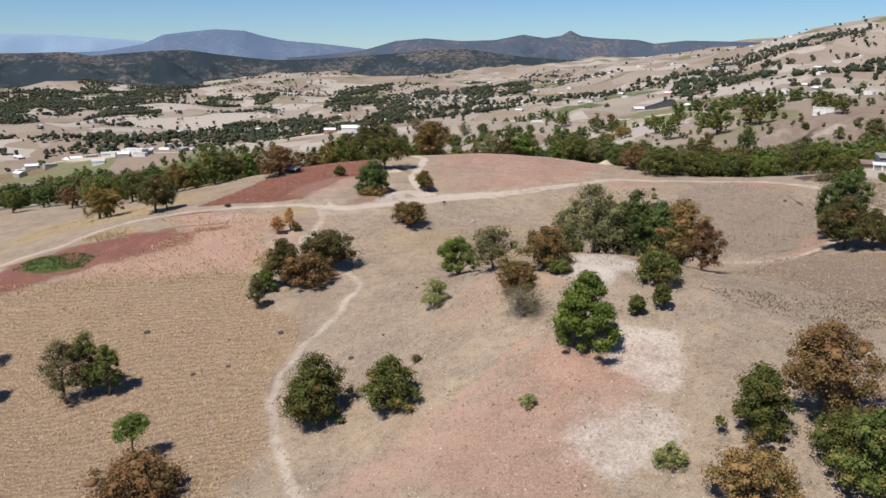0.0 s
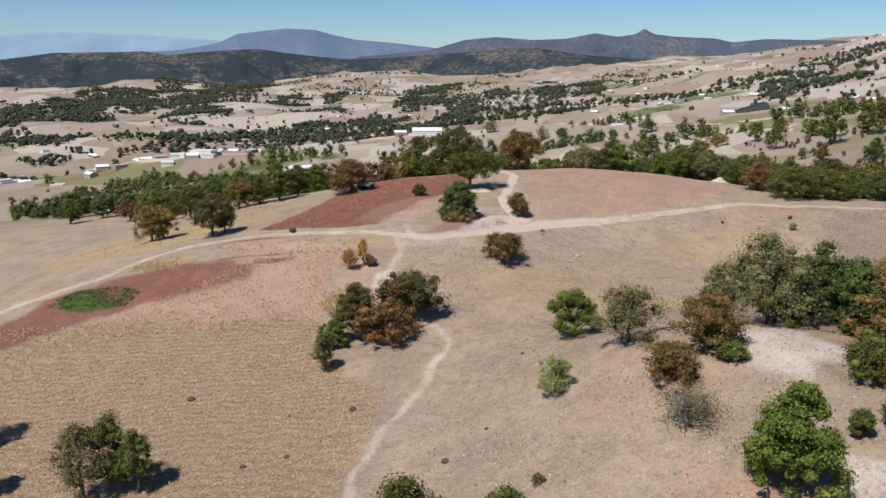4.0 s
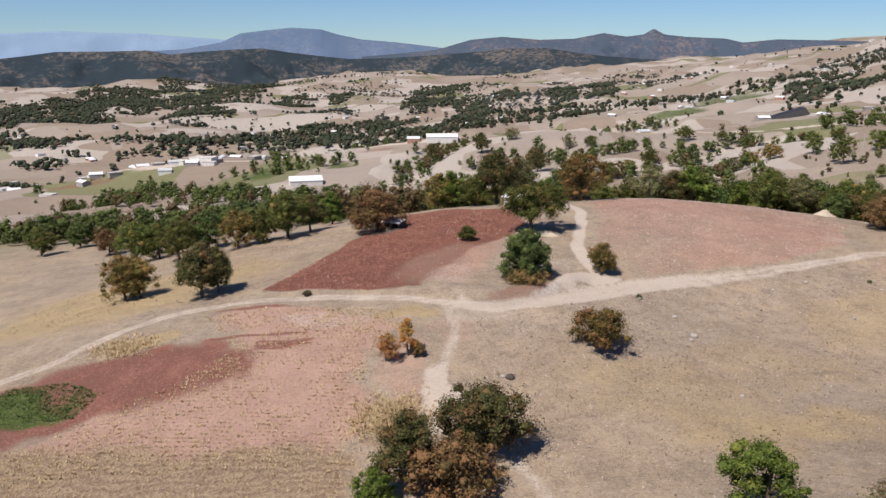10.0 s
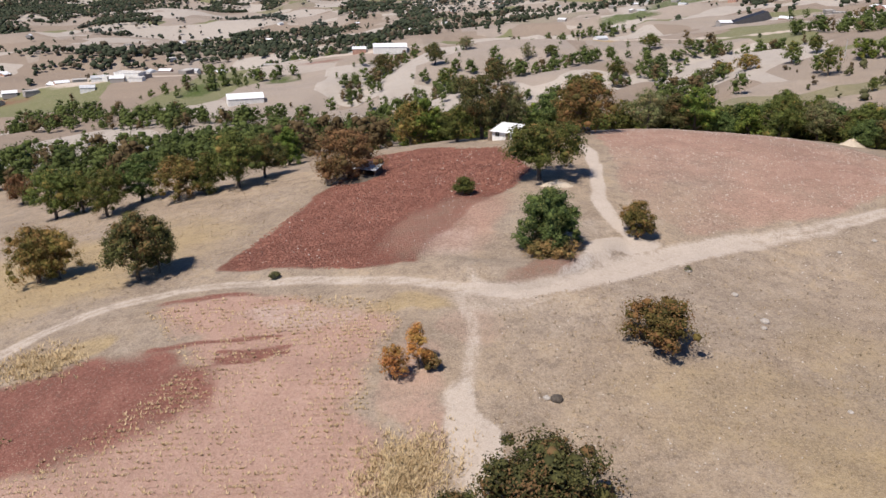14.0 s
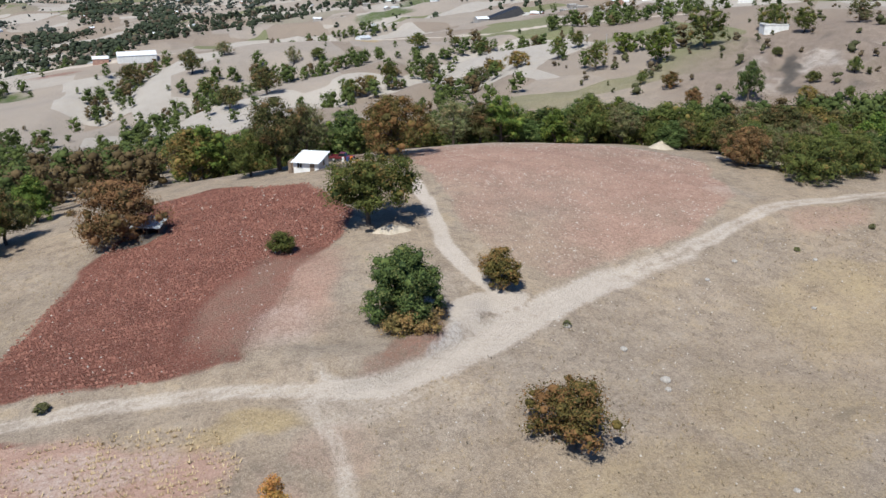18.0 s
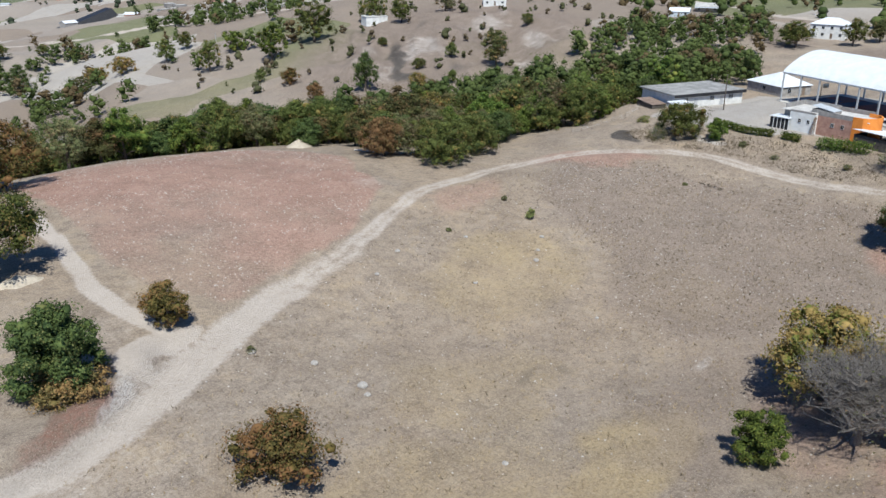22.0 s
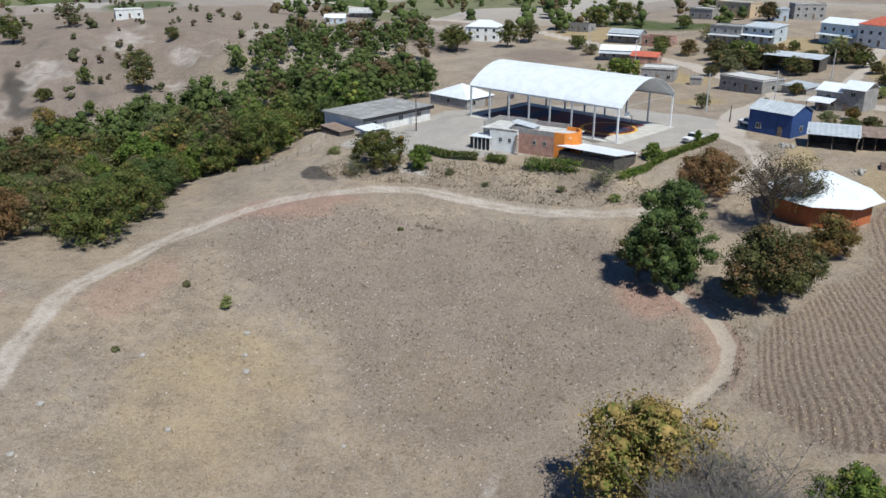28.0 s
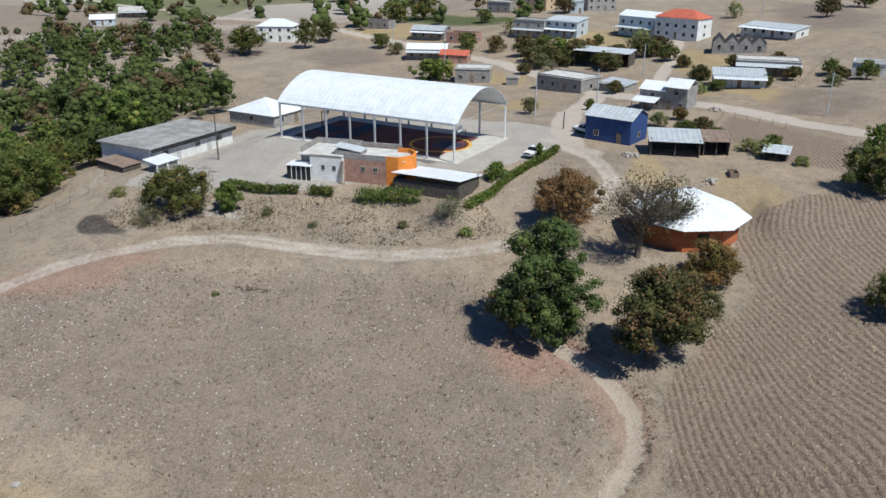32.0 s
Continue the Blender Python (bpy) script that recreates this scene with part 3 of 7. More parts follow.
def soil_material():
    m, tree, b = shader("dry_land", 0.95)
    link = tree.links.new
    pos = tree.nodes.new("ShaderNodeTexCoord").outputs["Object"]
    broad, fine, tiny = noise_of(tree, 0.03, 6, 0.6, pos), noise_of(tree, 0.22, 9, 0.68, pos), noise_of(tree, 2.3, 8, 0.72, pos)
    hair = noise_of(tree, 6.5, 6, 0.72, pos)
    sway = noise_of(tree, 0.022, 1, 0.4, pos)
    patchy = noise_of(tree, 0.11, 10, 0.66, pos)

    def flecks(scale, share, reach):
        """Scattered small spots, on that share of the cells."""
        v = node(tree, "ShaderNodeTexVoronoi", Scale=scale)
        link(pos, v.inputs["Vector"])
        s = tree.nodes.new("ShaderNodeSeparateColor")
        link(v.outputs["Color"], s.inputs["Color"])
        return sums(tree, "MULTIPLY", stepped(tree, v.outputs["Distance"], reach, reach * 0.4), stepped(tree, s.outputs[0], 1 - share, 1.04 - share)), s.outputs[1]

    sep = {}
    for name in ("soil", "cover", "plots", "more"):
        a = tree.nodes.new("ShaderNodeAttribute")
        a.attribute_name = name
        s = tree.nodes.new("ShaderNodeSeparateColor")
        link(a.outputs["Color"], s.inputs["Color"])
        sep[name] = (*s.outputs, a.outputs["Alpha"])
    rag = sums(tree, "MULTIPLY", sums(tree, "SUBTRACT", sums(tree, "ADD", sums(tree, "MULTIPLY", fine, 0.5), sums(tree, "MULTIPLY", tiny, 0.5)), 0.5), 2.2)

    def mask(value, low=0.3, high=0.7):
        return stepped(tree, sums(tree, "ADD", value, sums(tree, "MULTIPLY", rag, sums(tree, "MULTIPLY", value, 1.0))), low, high)

    def tone(dark, light, low=0.43, high=0.57, of=None):
        return blend(tree, stepped(tree, mottle if of is None else of, low, high), dark, light)

    # rows of stubble and furrows run east to west, a little bent
    mottle = sums(tree, "ADD", sums(tree, "MULTIPLY", fine, 0.25), sums(tree, "ADD", sums(tree, "MULTIPLY", tiny, 0.35), sums(tree, "MULTIPLY", hair, 0.4)))
    split = tree.nodes.new("ShaderNodeSeparateXYZ")
    link(pos, split.inputs[0])
    bend = sums(tree, "ADD", split.outputs[1], sums(tree, "ADD", sums(tree, "MULTIPLY", sway, 26.0), sums(tree, "MULTIPLY", tiny, 0.34)))
    rows = sums(tree, "SINE", sums(tree, "MULTIPLY", bend, 7.4), 0)
    rows = sums(tree, "ADD", sums(tree, "MULTIPLY", rows, 0.5), 0.5)

    swaths = sums(tree, "SINE", sums(tree, "MULTIPLY", sums(tree, "ADD", bend, sums(tree, "MULTIPLY", fine, 6.0)), 3.9), 0)
    swaths = sums(tree, "ADD", sums(tree, "MULTIPLY", swaths, 0.5), 0.5)
    base = tone((0.245, 0.19, 0.139), (0.415, 0.335, 0.25), 0.40, 0.60)
    base = blend(tree, stepped(tree, broad, 0.40, 0.62), base, tone((0.222, 0.178, 0.139), (0.385, 0.322, 0.256), 0.40, 0.60))
    base = blend(tree, sums(tree, "MULTIPLY", stepped(tree, fine, 0.50, 0.64), 0.5), base, tone((0.32, 0.24, 0.148), (0.43, 0.335, 0.215)))
    base = blend(tree, sums(tree, "MULTIPLY", stepped(tree, patchy, 0.50, 0.57), 0.6), base, tone((0.15, 0.118, 0.09), (0.28, 0.225, 0.175)))
    base = blend(tree, sums(tree, "MULTIPLY", stepped(tree, tiny, 0.58, 0.72), 0.5), base, (0.175, 0.135, 0.1))
    worn = noise_of(tree, 0.55, 7, 0.7, pos)
    base = blend(tree, sums(tree, "MULTIPLY", stepped(tree, worn, 0.52, 0.60), 0.5), base, tone((0.15, 0.122, 0.098), (0.27, 0.22, 0.178)))
    base = blend(tree, sums(tree, "MULTIPLY", stepped(tree, worn, 0.46, 0.38), 0.35), base, tone((0.33, 0.28, 0.225), (0.44, 0.38, 0.31)))
    away = tree.nodes.new("ShaderNodeVectorMath")
    away.operation = "LENGTH"
    link(pos, away.inputs[0])
    plots = node(tree, "ShaderNodeTexVoronoi", Scale=0.011)
    plots.distance = "MANHATTAN"
    link(pos, plots.inputs["Vector"])
    field = tree.nodes.new("ShaderNodeSeparateColor")
    link(plots.outputs["Color"], field.inputs["Color"])
    # patchwork of far fields; some haze is put into their greyer colours
    patch = blend(tree, stepped(tree, field.outputs[0], 0.3, 0.7), (0.30, 0.265, 0.235), (0.235, 0.192, 0.158))
    patch = blend(tree, stepped(tree, field.outputs[1], 0.86, 0.90), patch, (0.12, 0.145, 0.06))
    patch = blend(tree, stepped(tree, field.outputs[2], 0.72, 0.80), patch, (0.41, 0.385, 0.355))
    distant = stepped(tree, away.outputs["Value"], 340, 560)
    base = blend(tree, sums(tree, "MULTIPLY", distant, sums(tree, "ADD", 0.45, sums(tree, "MULTIPLY", fine, 0.6))), base, patch)
    layers = (
        (sep["cover"][3], tone((0.285, 0.215, 0.115), (0.41, 0.32, 0.19)), 0.2, 1.0),
        (sep["cover"][2], tone((0.145, 0.112, 0.091), (0.285, 0.23, 0.19)), 0.15, 1.1),
        (sep["more"][0], tone((0.29, 0.178, 0.142), (0.435, 0.30, 0.242), 0.38, 0.62), 0.3, 0.9),
        (sep["cover"][0], blend(tree, stepped(tree, sums(tree, "ADD", sums(tree, "MULTIPLY", swaths, 0.06), sums(tree, "ADD", sums(tree, "MULTIPLY", tiny, 0.55), sums(tree, "MULTIPLY", hair, 0.4))), 0.39, 0.65), (0.19, 0.128, 0.09), (0.455, 0.352, 0.24)), 0.3, 0.9),
        (sep["plots"][0], tone((0.14, 0.058, 0.046), (0.25, 0.118, 0.092)), 0.3, 0.8),
        (sep["plots"][1], blend(tree, stepped(tree, sums(tree, "ADD", sums(tree, "MULTIPLY", rows, 0.11), sums(tree, "ADD", sums(tree, "MULTIPLY", tiny, 0.6), sums(tree, "MULTIPLY", hair, 0.36))), 0.38, 0.66), (0.15, 0.108, 0.083), (0.36, 0.282, 0.218)), 0.35, 0.65),
        (sep["soil"][2], tone((0.265, 0.155, 0.118), (0.395, 0.265, 0.208)), 0.2, 1.0),
        (sep["soil"][1], tone((0.145, 0.057, 0.042), (0.295, 0.133, 0.098), 0.40, 0.62), 0.3, 0.85),
        (sep["soil"][3], tone((0.39, 0.345, 0.31), (0.53, 0.49, 0.45)), 0.3, 1.1),
        (sep["cover"][1], tone((0.03, 0.055, 0.014), (0.085, 0.12, 0.032), 0.4, 0.6), 0.35, 0.9),
        (sep["plots"][2], tone((0.33, 0.30, 0.268), (0.43, 0.40, 0.365)), 0.3, 0.7),
        (sep["plots"][3], tone((0.05, 0.045, 0.042), (0.12, 0.105, 0.092)), 0.35, 0.8),
        (sep["soil"][0], tone((0.40, 0.342, 0.288), (0.52, 0.46, 0.40), 0.36, 0.64), 0.3, 0.8),
        (sep["more"][1], tone((0.36, 0.295, 0.235), (0.45, 0.38, 0.31)), 0.3, 0.7),
    )
    for value, colour, low, high in layers:
        base = blend(tree, mask(value, low, high), base, colour)
    bare = sums(tree, "SUBTRACT", 1.0, sep["soil"][0], True)
    litter, kind = flecks(2.6, 0.3, 0.36)
    base = blend(tree, sums(tree, "MULTIPLY", litter, sums(tree, "MULTIPLY", bare, 0.3)), base, blend(tree, stepped(tree, kind, 0.55, 0.6), (0.13, 0.105, 0.085), (0.50, 0.43, 0.34)))
    litter, kind = flecks(6.5, 0.45, 0.45)
    base = blend(tree, sums(tree, "MULTIPLY", litter, sums(tree, "MULTIPLY", bare, 0.55)), base, blend(tree, stepped(tree, kind, 0.5, 0.55), (0.13, 0.10, 0.08), (0.52, 0.45, 0.36)))
    link(base, b.inputs["Base Color"])
    b.inputs["Specular IOR Level"].default_value = 0.15
    rough_fields = sums(tree, "ADD", sums(tree, "MULTIPLY", sep["soil"][1], 2.0), sums(tree, "ADD", sep["cover"][0], sep["plots"][1]))
    ridge = sums(tree, "MULTIPLY", rows, sums(tree, "ADD", sums(tree, "MULTIPLY", sep["cover"][0], 0.08), sums(tree, "MULTIPLY", sep["plots"][1], 0.2)))
    height = sums(tree, "ADD", sums(tree, "MULTIPLY", tiny, sums(tree, "ADD", 0.7, rough_fields)), sums(tree, "ADD", ridge, sums(tree, "MULTIPLY", hair, 0.3)))
    bumped(tree, b, height, 1.0, 0.24)
    return m


land.materials.append(soil_material())
tagged(new("ground", land), "dry hilly farmland with tan grass and bare soil", "ground", kind="structure")

# ---- far ranges ----
def mountain_range(name, label, crest, near, far, foot, material, spurs, seed):
    """A range along an arc: (bearing, height angle) of its crest seen from the start, from its foot at near to its crest at far metres."""
    bearings, angles = zip(*crest)
    n, rows = 260, 26
    verts, faces = [], []
    for k in range(n + 1):
        bearing = bearings[0] + (bearings[-1] - bearings[0]) * k / n
        top = 45 + far * math.tan(radians(float(np.interp(bearing, bearings, angles))))
        for r in range(rows + 7):
            s = min(r / rows, 1.0)
            back = max(0, r - rows) / 7
            d = near + (far - near) * s + 350 * back
            x, y = d * math.sin(radians(bearing)), d * math.cos(radians(bearing))
            a, c = np.array([x]), np.array([y])
            cut = float(grain(a * 1.0, c * 0.45, spurs, seed)[0]) * 0.5 + float(grain(a, c, spurs * 0.4, seed + 1)[0]) * 0.25 + float(grain(a, c, spurs * 0.15, seed + 2)[0]) * 0.12
            h = foot + (top - foot) * (s ** 1.15)
            h += (top - foot) * (0.85 if far < 4000 else 0.3) * cut * math.sin(math.pi * s)
            h = min(h, foot + (top - foot) * (0.3 + 0.7 * s))
            verts.append((x, y, h - 220 * back))
    w = rows + 7
    for k in range(n):
        for r in range(w - 1):
            faces.append((k * w + r, (k + 1) * w + r, (k + 1) * w + r + 1, k * w + r + 1))
    return tagged(new(name, mesh_of(name, verts, faces, material, True)), label, "mountains", kind="structure")


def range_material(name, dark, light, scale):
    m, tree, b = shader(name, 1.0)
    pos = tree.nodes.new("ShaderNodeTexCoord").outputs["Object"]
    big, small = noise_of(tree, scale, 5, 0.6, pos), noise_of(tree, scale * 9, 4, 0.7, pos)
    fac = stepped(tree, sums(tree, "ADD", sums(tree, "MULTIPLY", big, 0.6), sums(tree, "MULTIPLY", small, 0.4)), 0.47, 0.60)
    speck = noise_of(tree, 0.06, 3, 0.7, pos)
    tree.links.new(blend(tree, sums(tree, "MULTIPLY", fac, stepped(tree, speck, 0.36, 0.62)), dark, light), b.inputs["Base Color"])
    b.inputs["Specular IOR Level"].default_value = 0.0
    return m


# aerial haze is put into the ranges' base colours, paler and bluer with distance
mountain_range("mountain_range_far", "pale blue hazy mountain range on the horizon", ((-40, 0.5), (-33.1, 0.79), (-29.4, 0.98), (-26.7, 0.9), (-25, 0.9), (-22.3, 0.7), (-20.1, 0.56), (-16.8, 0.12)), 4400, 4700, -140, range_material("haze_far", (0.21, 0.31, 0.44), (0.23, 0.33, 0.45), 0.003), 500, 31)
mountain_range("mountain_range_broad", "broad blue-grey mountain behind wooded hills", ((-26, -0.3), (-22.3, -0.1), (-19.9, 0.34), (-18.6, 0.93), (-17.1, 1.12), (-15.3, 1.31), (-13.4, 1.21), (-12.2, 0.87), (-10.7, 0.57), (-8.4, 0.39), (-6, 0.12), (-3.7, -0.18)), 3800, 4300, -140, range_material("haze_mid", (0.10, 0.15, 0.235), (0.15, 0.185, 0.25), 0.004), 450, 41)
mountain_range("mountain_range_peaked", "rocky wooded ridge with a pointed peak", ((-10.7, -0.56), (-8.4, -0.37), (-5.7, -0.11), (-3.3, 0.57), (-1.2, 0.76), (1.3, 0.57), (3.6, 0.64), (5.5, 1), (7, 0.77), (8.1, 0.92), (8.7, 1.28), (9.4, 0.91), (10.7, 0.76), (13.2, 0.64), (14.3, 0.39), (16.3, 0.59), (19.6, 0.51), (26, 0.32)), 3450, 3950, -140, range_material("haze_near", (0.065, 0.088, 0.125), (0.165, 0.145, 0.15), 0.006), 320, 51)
mountain_range("wooded_hills", "dark pine-covered hills beyond the valley", ((-42, -0.91), (-33.3, -0.72), (-31.4, -0.49), (-29.8, -0.26), (-26.8, -0.23), (-24.4, -0.16), (-23.1, -0.42), (-21.6, -0.28), (-19.1, -0.1), (-17.2, -0.02), (-15.7, -0.25), (-13.8, -0.48), (-11.5, -0.71), (-8.8, -0.64), (-5.3, -0.41), (-3.3, -0.26), (-0.6, 0), (1.7, 0.04), (3.7, -0.26), (5.6, -0.49), (9, -0.7), (14, -0.9)), 3150, 3550, -125, range_material("hazy_pine_slopes", (0.03, 0.044, 0.056), (0.135, 0.122, 0.112), 0.0045), 300, 61)


# ---- trees ----
def leaf_material(name, deep, bright, other, share):
    """Leaves of two greens; other: the colour of the turned leaves, which hold that share of the crown."""
    m, tree, b = shader(name, 0.8)
    b.inputs["Specular IOR Level"].default_value = 0.2
    pos = tree.nodes.new("ShaderNodeTexCoord").outputs["Object"]
    isle = tree.nodes.new("ShaderNodeNewGeometry").outputs["Random Per Island"]
    who = tree.nodes.new("ShaderNodeObjectInfo").outputs["Random"]
    colour = blend(tree, isle, deep, bright)
    patch = sums(tree, "ADD", noise_of(tree, 0.35, 3, 0.6, pos), sums(tree, "MULTIPLY", isle, 0.25))
    colour = blend(tree, stepped(tree, patch, 0.78 - share * 0.5, 0.88 - share * 0.5), colour, other)
    hsv = node(tree, "ShaderNodeHueSaturation")
    tree.links.new(colour, hsv.inputs["Color"])
    tree.links.new(sums(tree, "ADD", sums(tree, "MULTIPLY", who, 0.5), 0.85), hsv.inputs["Value"])
    tree.links.new(sums(tree, "ADD", sums(tree, "MULTIPLY", who, 0.03), 0.485), hsv.inputs["Hue"])
    tree.links.new(hsv.outputs["Color"], b.inputs["Base Color"])
    thin = tree.nodes.new("ShaderNodeBsdfTranslucent")
    tree.links.new(hsv.outputs["Color"], thin.inputs["Color"])
    mix = node(tree, "ShaderNodeMixShader", Fac=0.18)
    out = tree.nodes["Material Output"]
    tree.links.new(b.outputs[0], mix.inputs[1])
    tree.links.new(thin.outputs[0], mix.inputs[2])
    tree.links.new(mix.outputs[0], out.inputs["Surface"])
    return m


BARK = plain("bark", (0.06, 0.045, 0.035), (0.15, 0.12, 0.095), 6, 0.95, fine=30, bump=0.6)
TWIGS = plain("grey_twigs", (0.13, 0.115, 0.105), (0.24, 0.22, 0.20), 6, 0.95, fine=30, bump=0.3)
LEAVES = {
    "pine": leaf_material("pine_needles", (0.036, 0.062, 0.014), (0.150, 0.192, 0.036), (0.200, 0.195, 0.046), 0.12),
    "olive": leaf_material("oak_leaves", (0.038, 0.053, 0.015), (0.142, 0.162, 0.041), (0.21, 0.145, 0.048), 0.14),
    "dark": leaf_material("dark_oak_leaves", (0.034, 0.041, 0.016), (0.122, 0.122, 0.041), (0.177, 0.110, 0.049), 0.25),
    "rust": leaf_material("turning_oak_leaves", (0.073, 0.057, 0.024), (0.201, 0.144, 0.055), (0.232, 0.134, 0.061), 0.45),
    "mixed": leaf_material("half_turned_oak_leaves", (0.067, 0.067, 0.021), (0.213, 0.171, 0.049), (0.244, 0.146, 0.055), 0.35),
    "orange": leaf_material("orange_leaves", (0.268, 0.183, 0.051), (0.488, 0.317, 0.091), (0.537, 0.268, 0.085), 0.5),
    "yellow": leaf_material("yellow_leaves", (0.212, 0.160, 0.052), (0.425, 0.300, 0.106), (0.142, 0.160, 0.035), 0.3),
    "grey": leaf_material("dull_leaves", (0.073, 0.083, 0.034), (0.201, 0.207, 0.091), (0.212, 0.150, 0.085), 0.25),
    "fresh": leaf_material("shrub_leaves", (0.133, 0.160, 0.052), (0.265, 0.283, 0.106), (0.283, 0.212, 0.088), 0.2),
    "bluegreen": leaf_material("fir_needles", (0.03, 0.052, 0.018), (0.12, 0.158, 0.046), (0.155, 0.162, 0.055), 0.1),
}
# leaf colour; crown's low end as a share of the height; shape; leaf count; leaf size; clumps; how loose
SORTS = {
    "pine_full": ("bluegreen", 0.02, "dome", 5400, 0.33, 92, 1.1),
    "pine": ("pine", 0.06, "cone", 4200, 0.34, 70, 0.9), "pine_round": ("bluegreen", 0.12, "egg", 3600, 0.34, 60, 1.0), "bushpine": ("olive", 0.04, "cone", 3400, 0.34, 55, 1.0),
    "olive": ("olive", 0.15, "egg", 2600, 0.32, 40, 1.1), "olive_round": ("pine", 0.08, "dome", 2800, 0.30, 46, 0.9), "dark_oak": ("dark", 0.2, "egg", 3400, 0.34, 48, 1.1), "rust": ("rust", 0.12, "egg", 3200, 0.32, 48, 1.05),
    "rust_olive": ("mixed", 0.12, "dome", 3000, 0.32, 44, 1.0), "orange": ("orange", 0.15, "egg", 1700, 0.28, 28, 1.1), "yellow": ("yellow", 0.2, "dome", 3600, 0.36, 50, 1.0), "sparse_olive": ("grey", 0.15, "egg", 1900, 0.30, 40, 1.2),
    "thin": ("dark", 0.25, "umbrella", 420, 0.30, 44, 1.2), "sparse_grey": ("grey", 0.1, "dome", 900, 0.26, 30, 1.3), "shrub": ("fresh", 0.02, "dome", 1900, 0.26, 30, 0.9), "lollipop": ("pine", 0.55, "dome", 1500, 0.30, 22, 0.9), "broad": ("olive", 0.32, "umbrella", 3600, 0.34, 46, 0.9), "bare": ("grey", 0.2, "dome", 120, 0.24, 40, 1.3),
}


def envelope(shape, s):
    """The crown's half width, as a share of its largest, at the share s of its height."""
    if shape == "cone":
        return max(0.05, min(1.0, 0.62 + 1.7 * s) * (1 - s) ** 0.62 * 1.25)
    if shape == "dome":
        return max(0.05, (1 - (max(0.0, s - 0.28) / 0.72) ** 2) ** 0.5 * (0.72 + 0.28 * min(1, s / 0.28)))
    if shape == "umbrella":
        return max(0.05, (1 - (max(0.0, s - 0.4) / 0.6) ** 2) ** 0.5 * (0.45 + 0.55 * min(1, s / 0.4)))
    return max(0.05, math.sin(math.pi * (0.12 + 0.88 * s) ** 0.85) ** 0.6)


def sticks(name, rods, material):
    """Tapered round rods in one mesh; rods: start, end, two radii, number of sides."""
    verts, faces = [], []
    for a, b, ra, rb, sides in rods:
        way = (b - a).normalized()
        u = way.orthogonal().normalized()
        v = way.cross(u)
        first = len(verts)
        for k in range(sides):
            t = 6.2832 * k / sides
            ray = u * math.cos(t) + v * math.sin(t)
            verts += [a + ray * ra, b + ray * rb]
        for k in range(sides):
            p, q = first + 2 * k, first + 2 * ((k + 1) % sides)
            faces.append((p, q, q + 1, p + 1))
    return mesh_of(name, verts, faces, material, True)


def trunk_mesh(name, rng, height, width, low, shape, twiggy):
    """Tapered trunk and limbs; a twiggy tree also has branches and twigs."""
    rods = []
    girth = 0.018 * height + 0.02 * width
    place, points = Vector((0, 0, -0.4)), []
    steps = 6
    for k in range(steps + 1):
        points.append(place.copy())
        place = place + Vector((rng.uniform(-0.03, 0.03) * height, rng.uniform(-0.03, 0.03) * height, (0.82 * height + 0.4) / steps))
    for k in range(steps):
        rods.append((points[k], points[k + 1], girth * (1 - 0.8 * k / steps), girth * (1 - 0.8 * (k + 1) / steps), 7))
    limbs = 46 if twiggy == 1 and height > 5 else 30 if twiggy else 12
    for k in range(limbs):
        s = rng.uniform(max(low, 0.12), 0.85)
        knee = points[min(steps, int(s * steps))]
        root = Vector((knee.x, knee.y, points[0].lerp(points[-1], s).z))
        a = rng.uniform(0, 6.283)
        reach = 0.44 * width * envelope(shape, min(0.95, max(0.05, s + 0.12))) * rng.uniform(0.7, 1.05)
        tip = root + Vector((math.cos(a) * reach, math.sin(a) * reach, reach * rng.uniform(0.3, 0.9)))
        tip.z = min(tip.z, height * 0.97)
        elbow = root.lerp(tip, 0.5) + Vector((rng.uniform(-0.1, 0.1), rng.uniform(-0.1, 0.1), 0.08)) * reach
        r = girth * 0.42 * (1 - 0.5 * s)
        rods += [(root, elbow, r, r * 0.65, 5), (elbow, tip, r * 0.65, r * 0.2, 5)]
        if twiggy:
            for q in range((26 if twiggy == 1 else 18) if height > 5 else 5):
                start = (root.lerp(elbow, 0.4 + 0.6 * rng.random()) if q % 3 == 0 else elbow.lerp(tip, rng.random()))
                end = start + Vector((rng.uniform(-1, 1), rng.uniform(-1, 1), rng.uniform(0.0, 1))) * reach * (0.52 if twiggy == 1 else 0.4)
                rods.append((start, end, max(0.022, r * 0.22), 0.012, 3))
                for w in range((7 if twiggy == 1 else 4) if height > 5 else 1):
                    fork = start.lerp(end, rng.uniform(0.3, 1))
                    rods.append((fork, fork + Vector((rng.uniform(-1, 1), rng.uniform(-1, 1), rng.uniform(-0.1, 1))) * reach * 0.2, 0.017, 0.008, 3))
    return sticks(name, rods, TWIGS if twiggy == 1 else BARK)


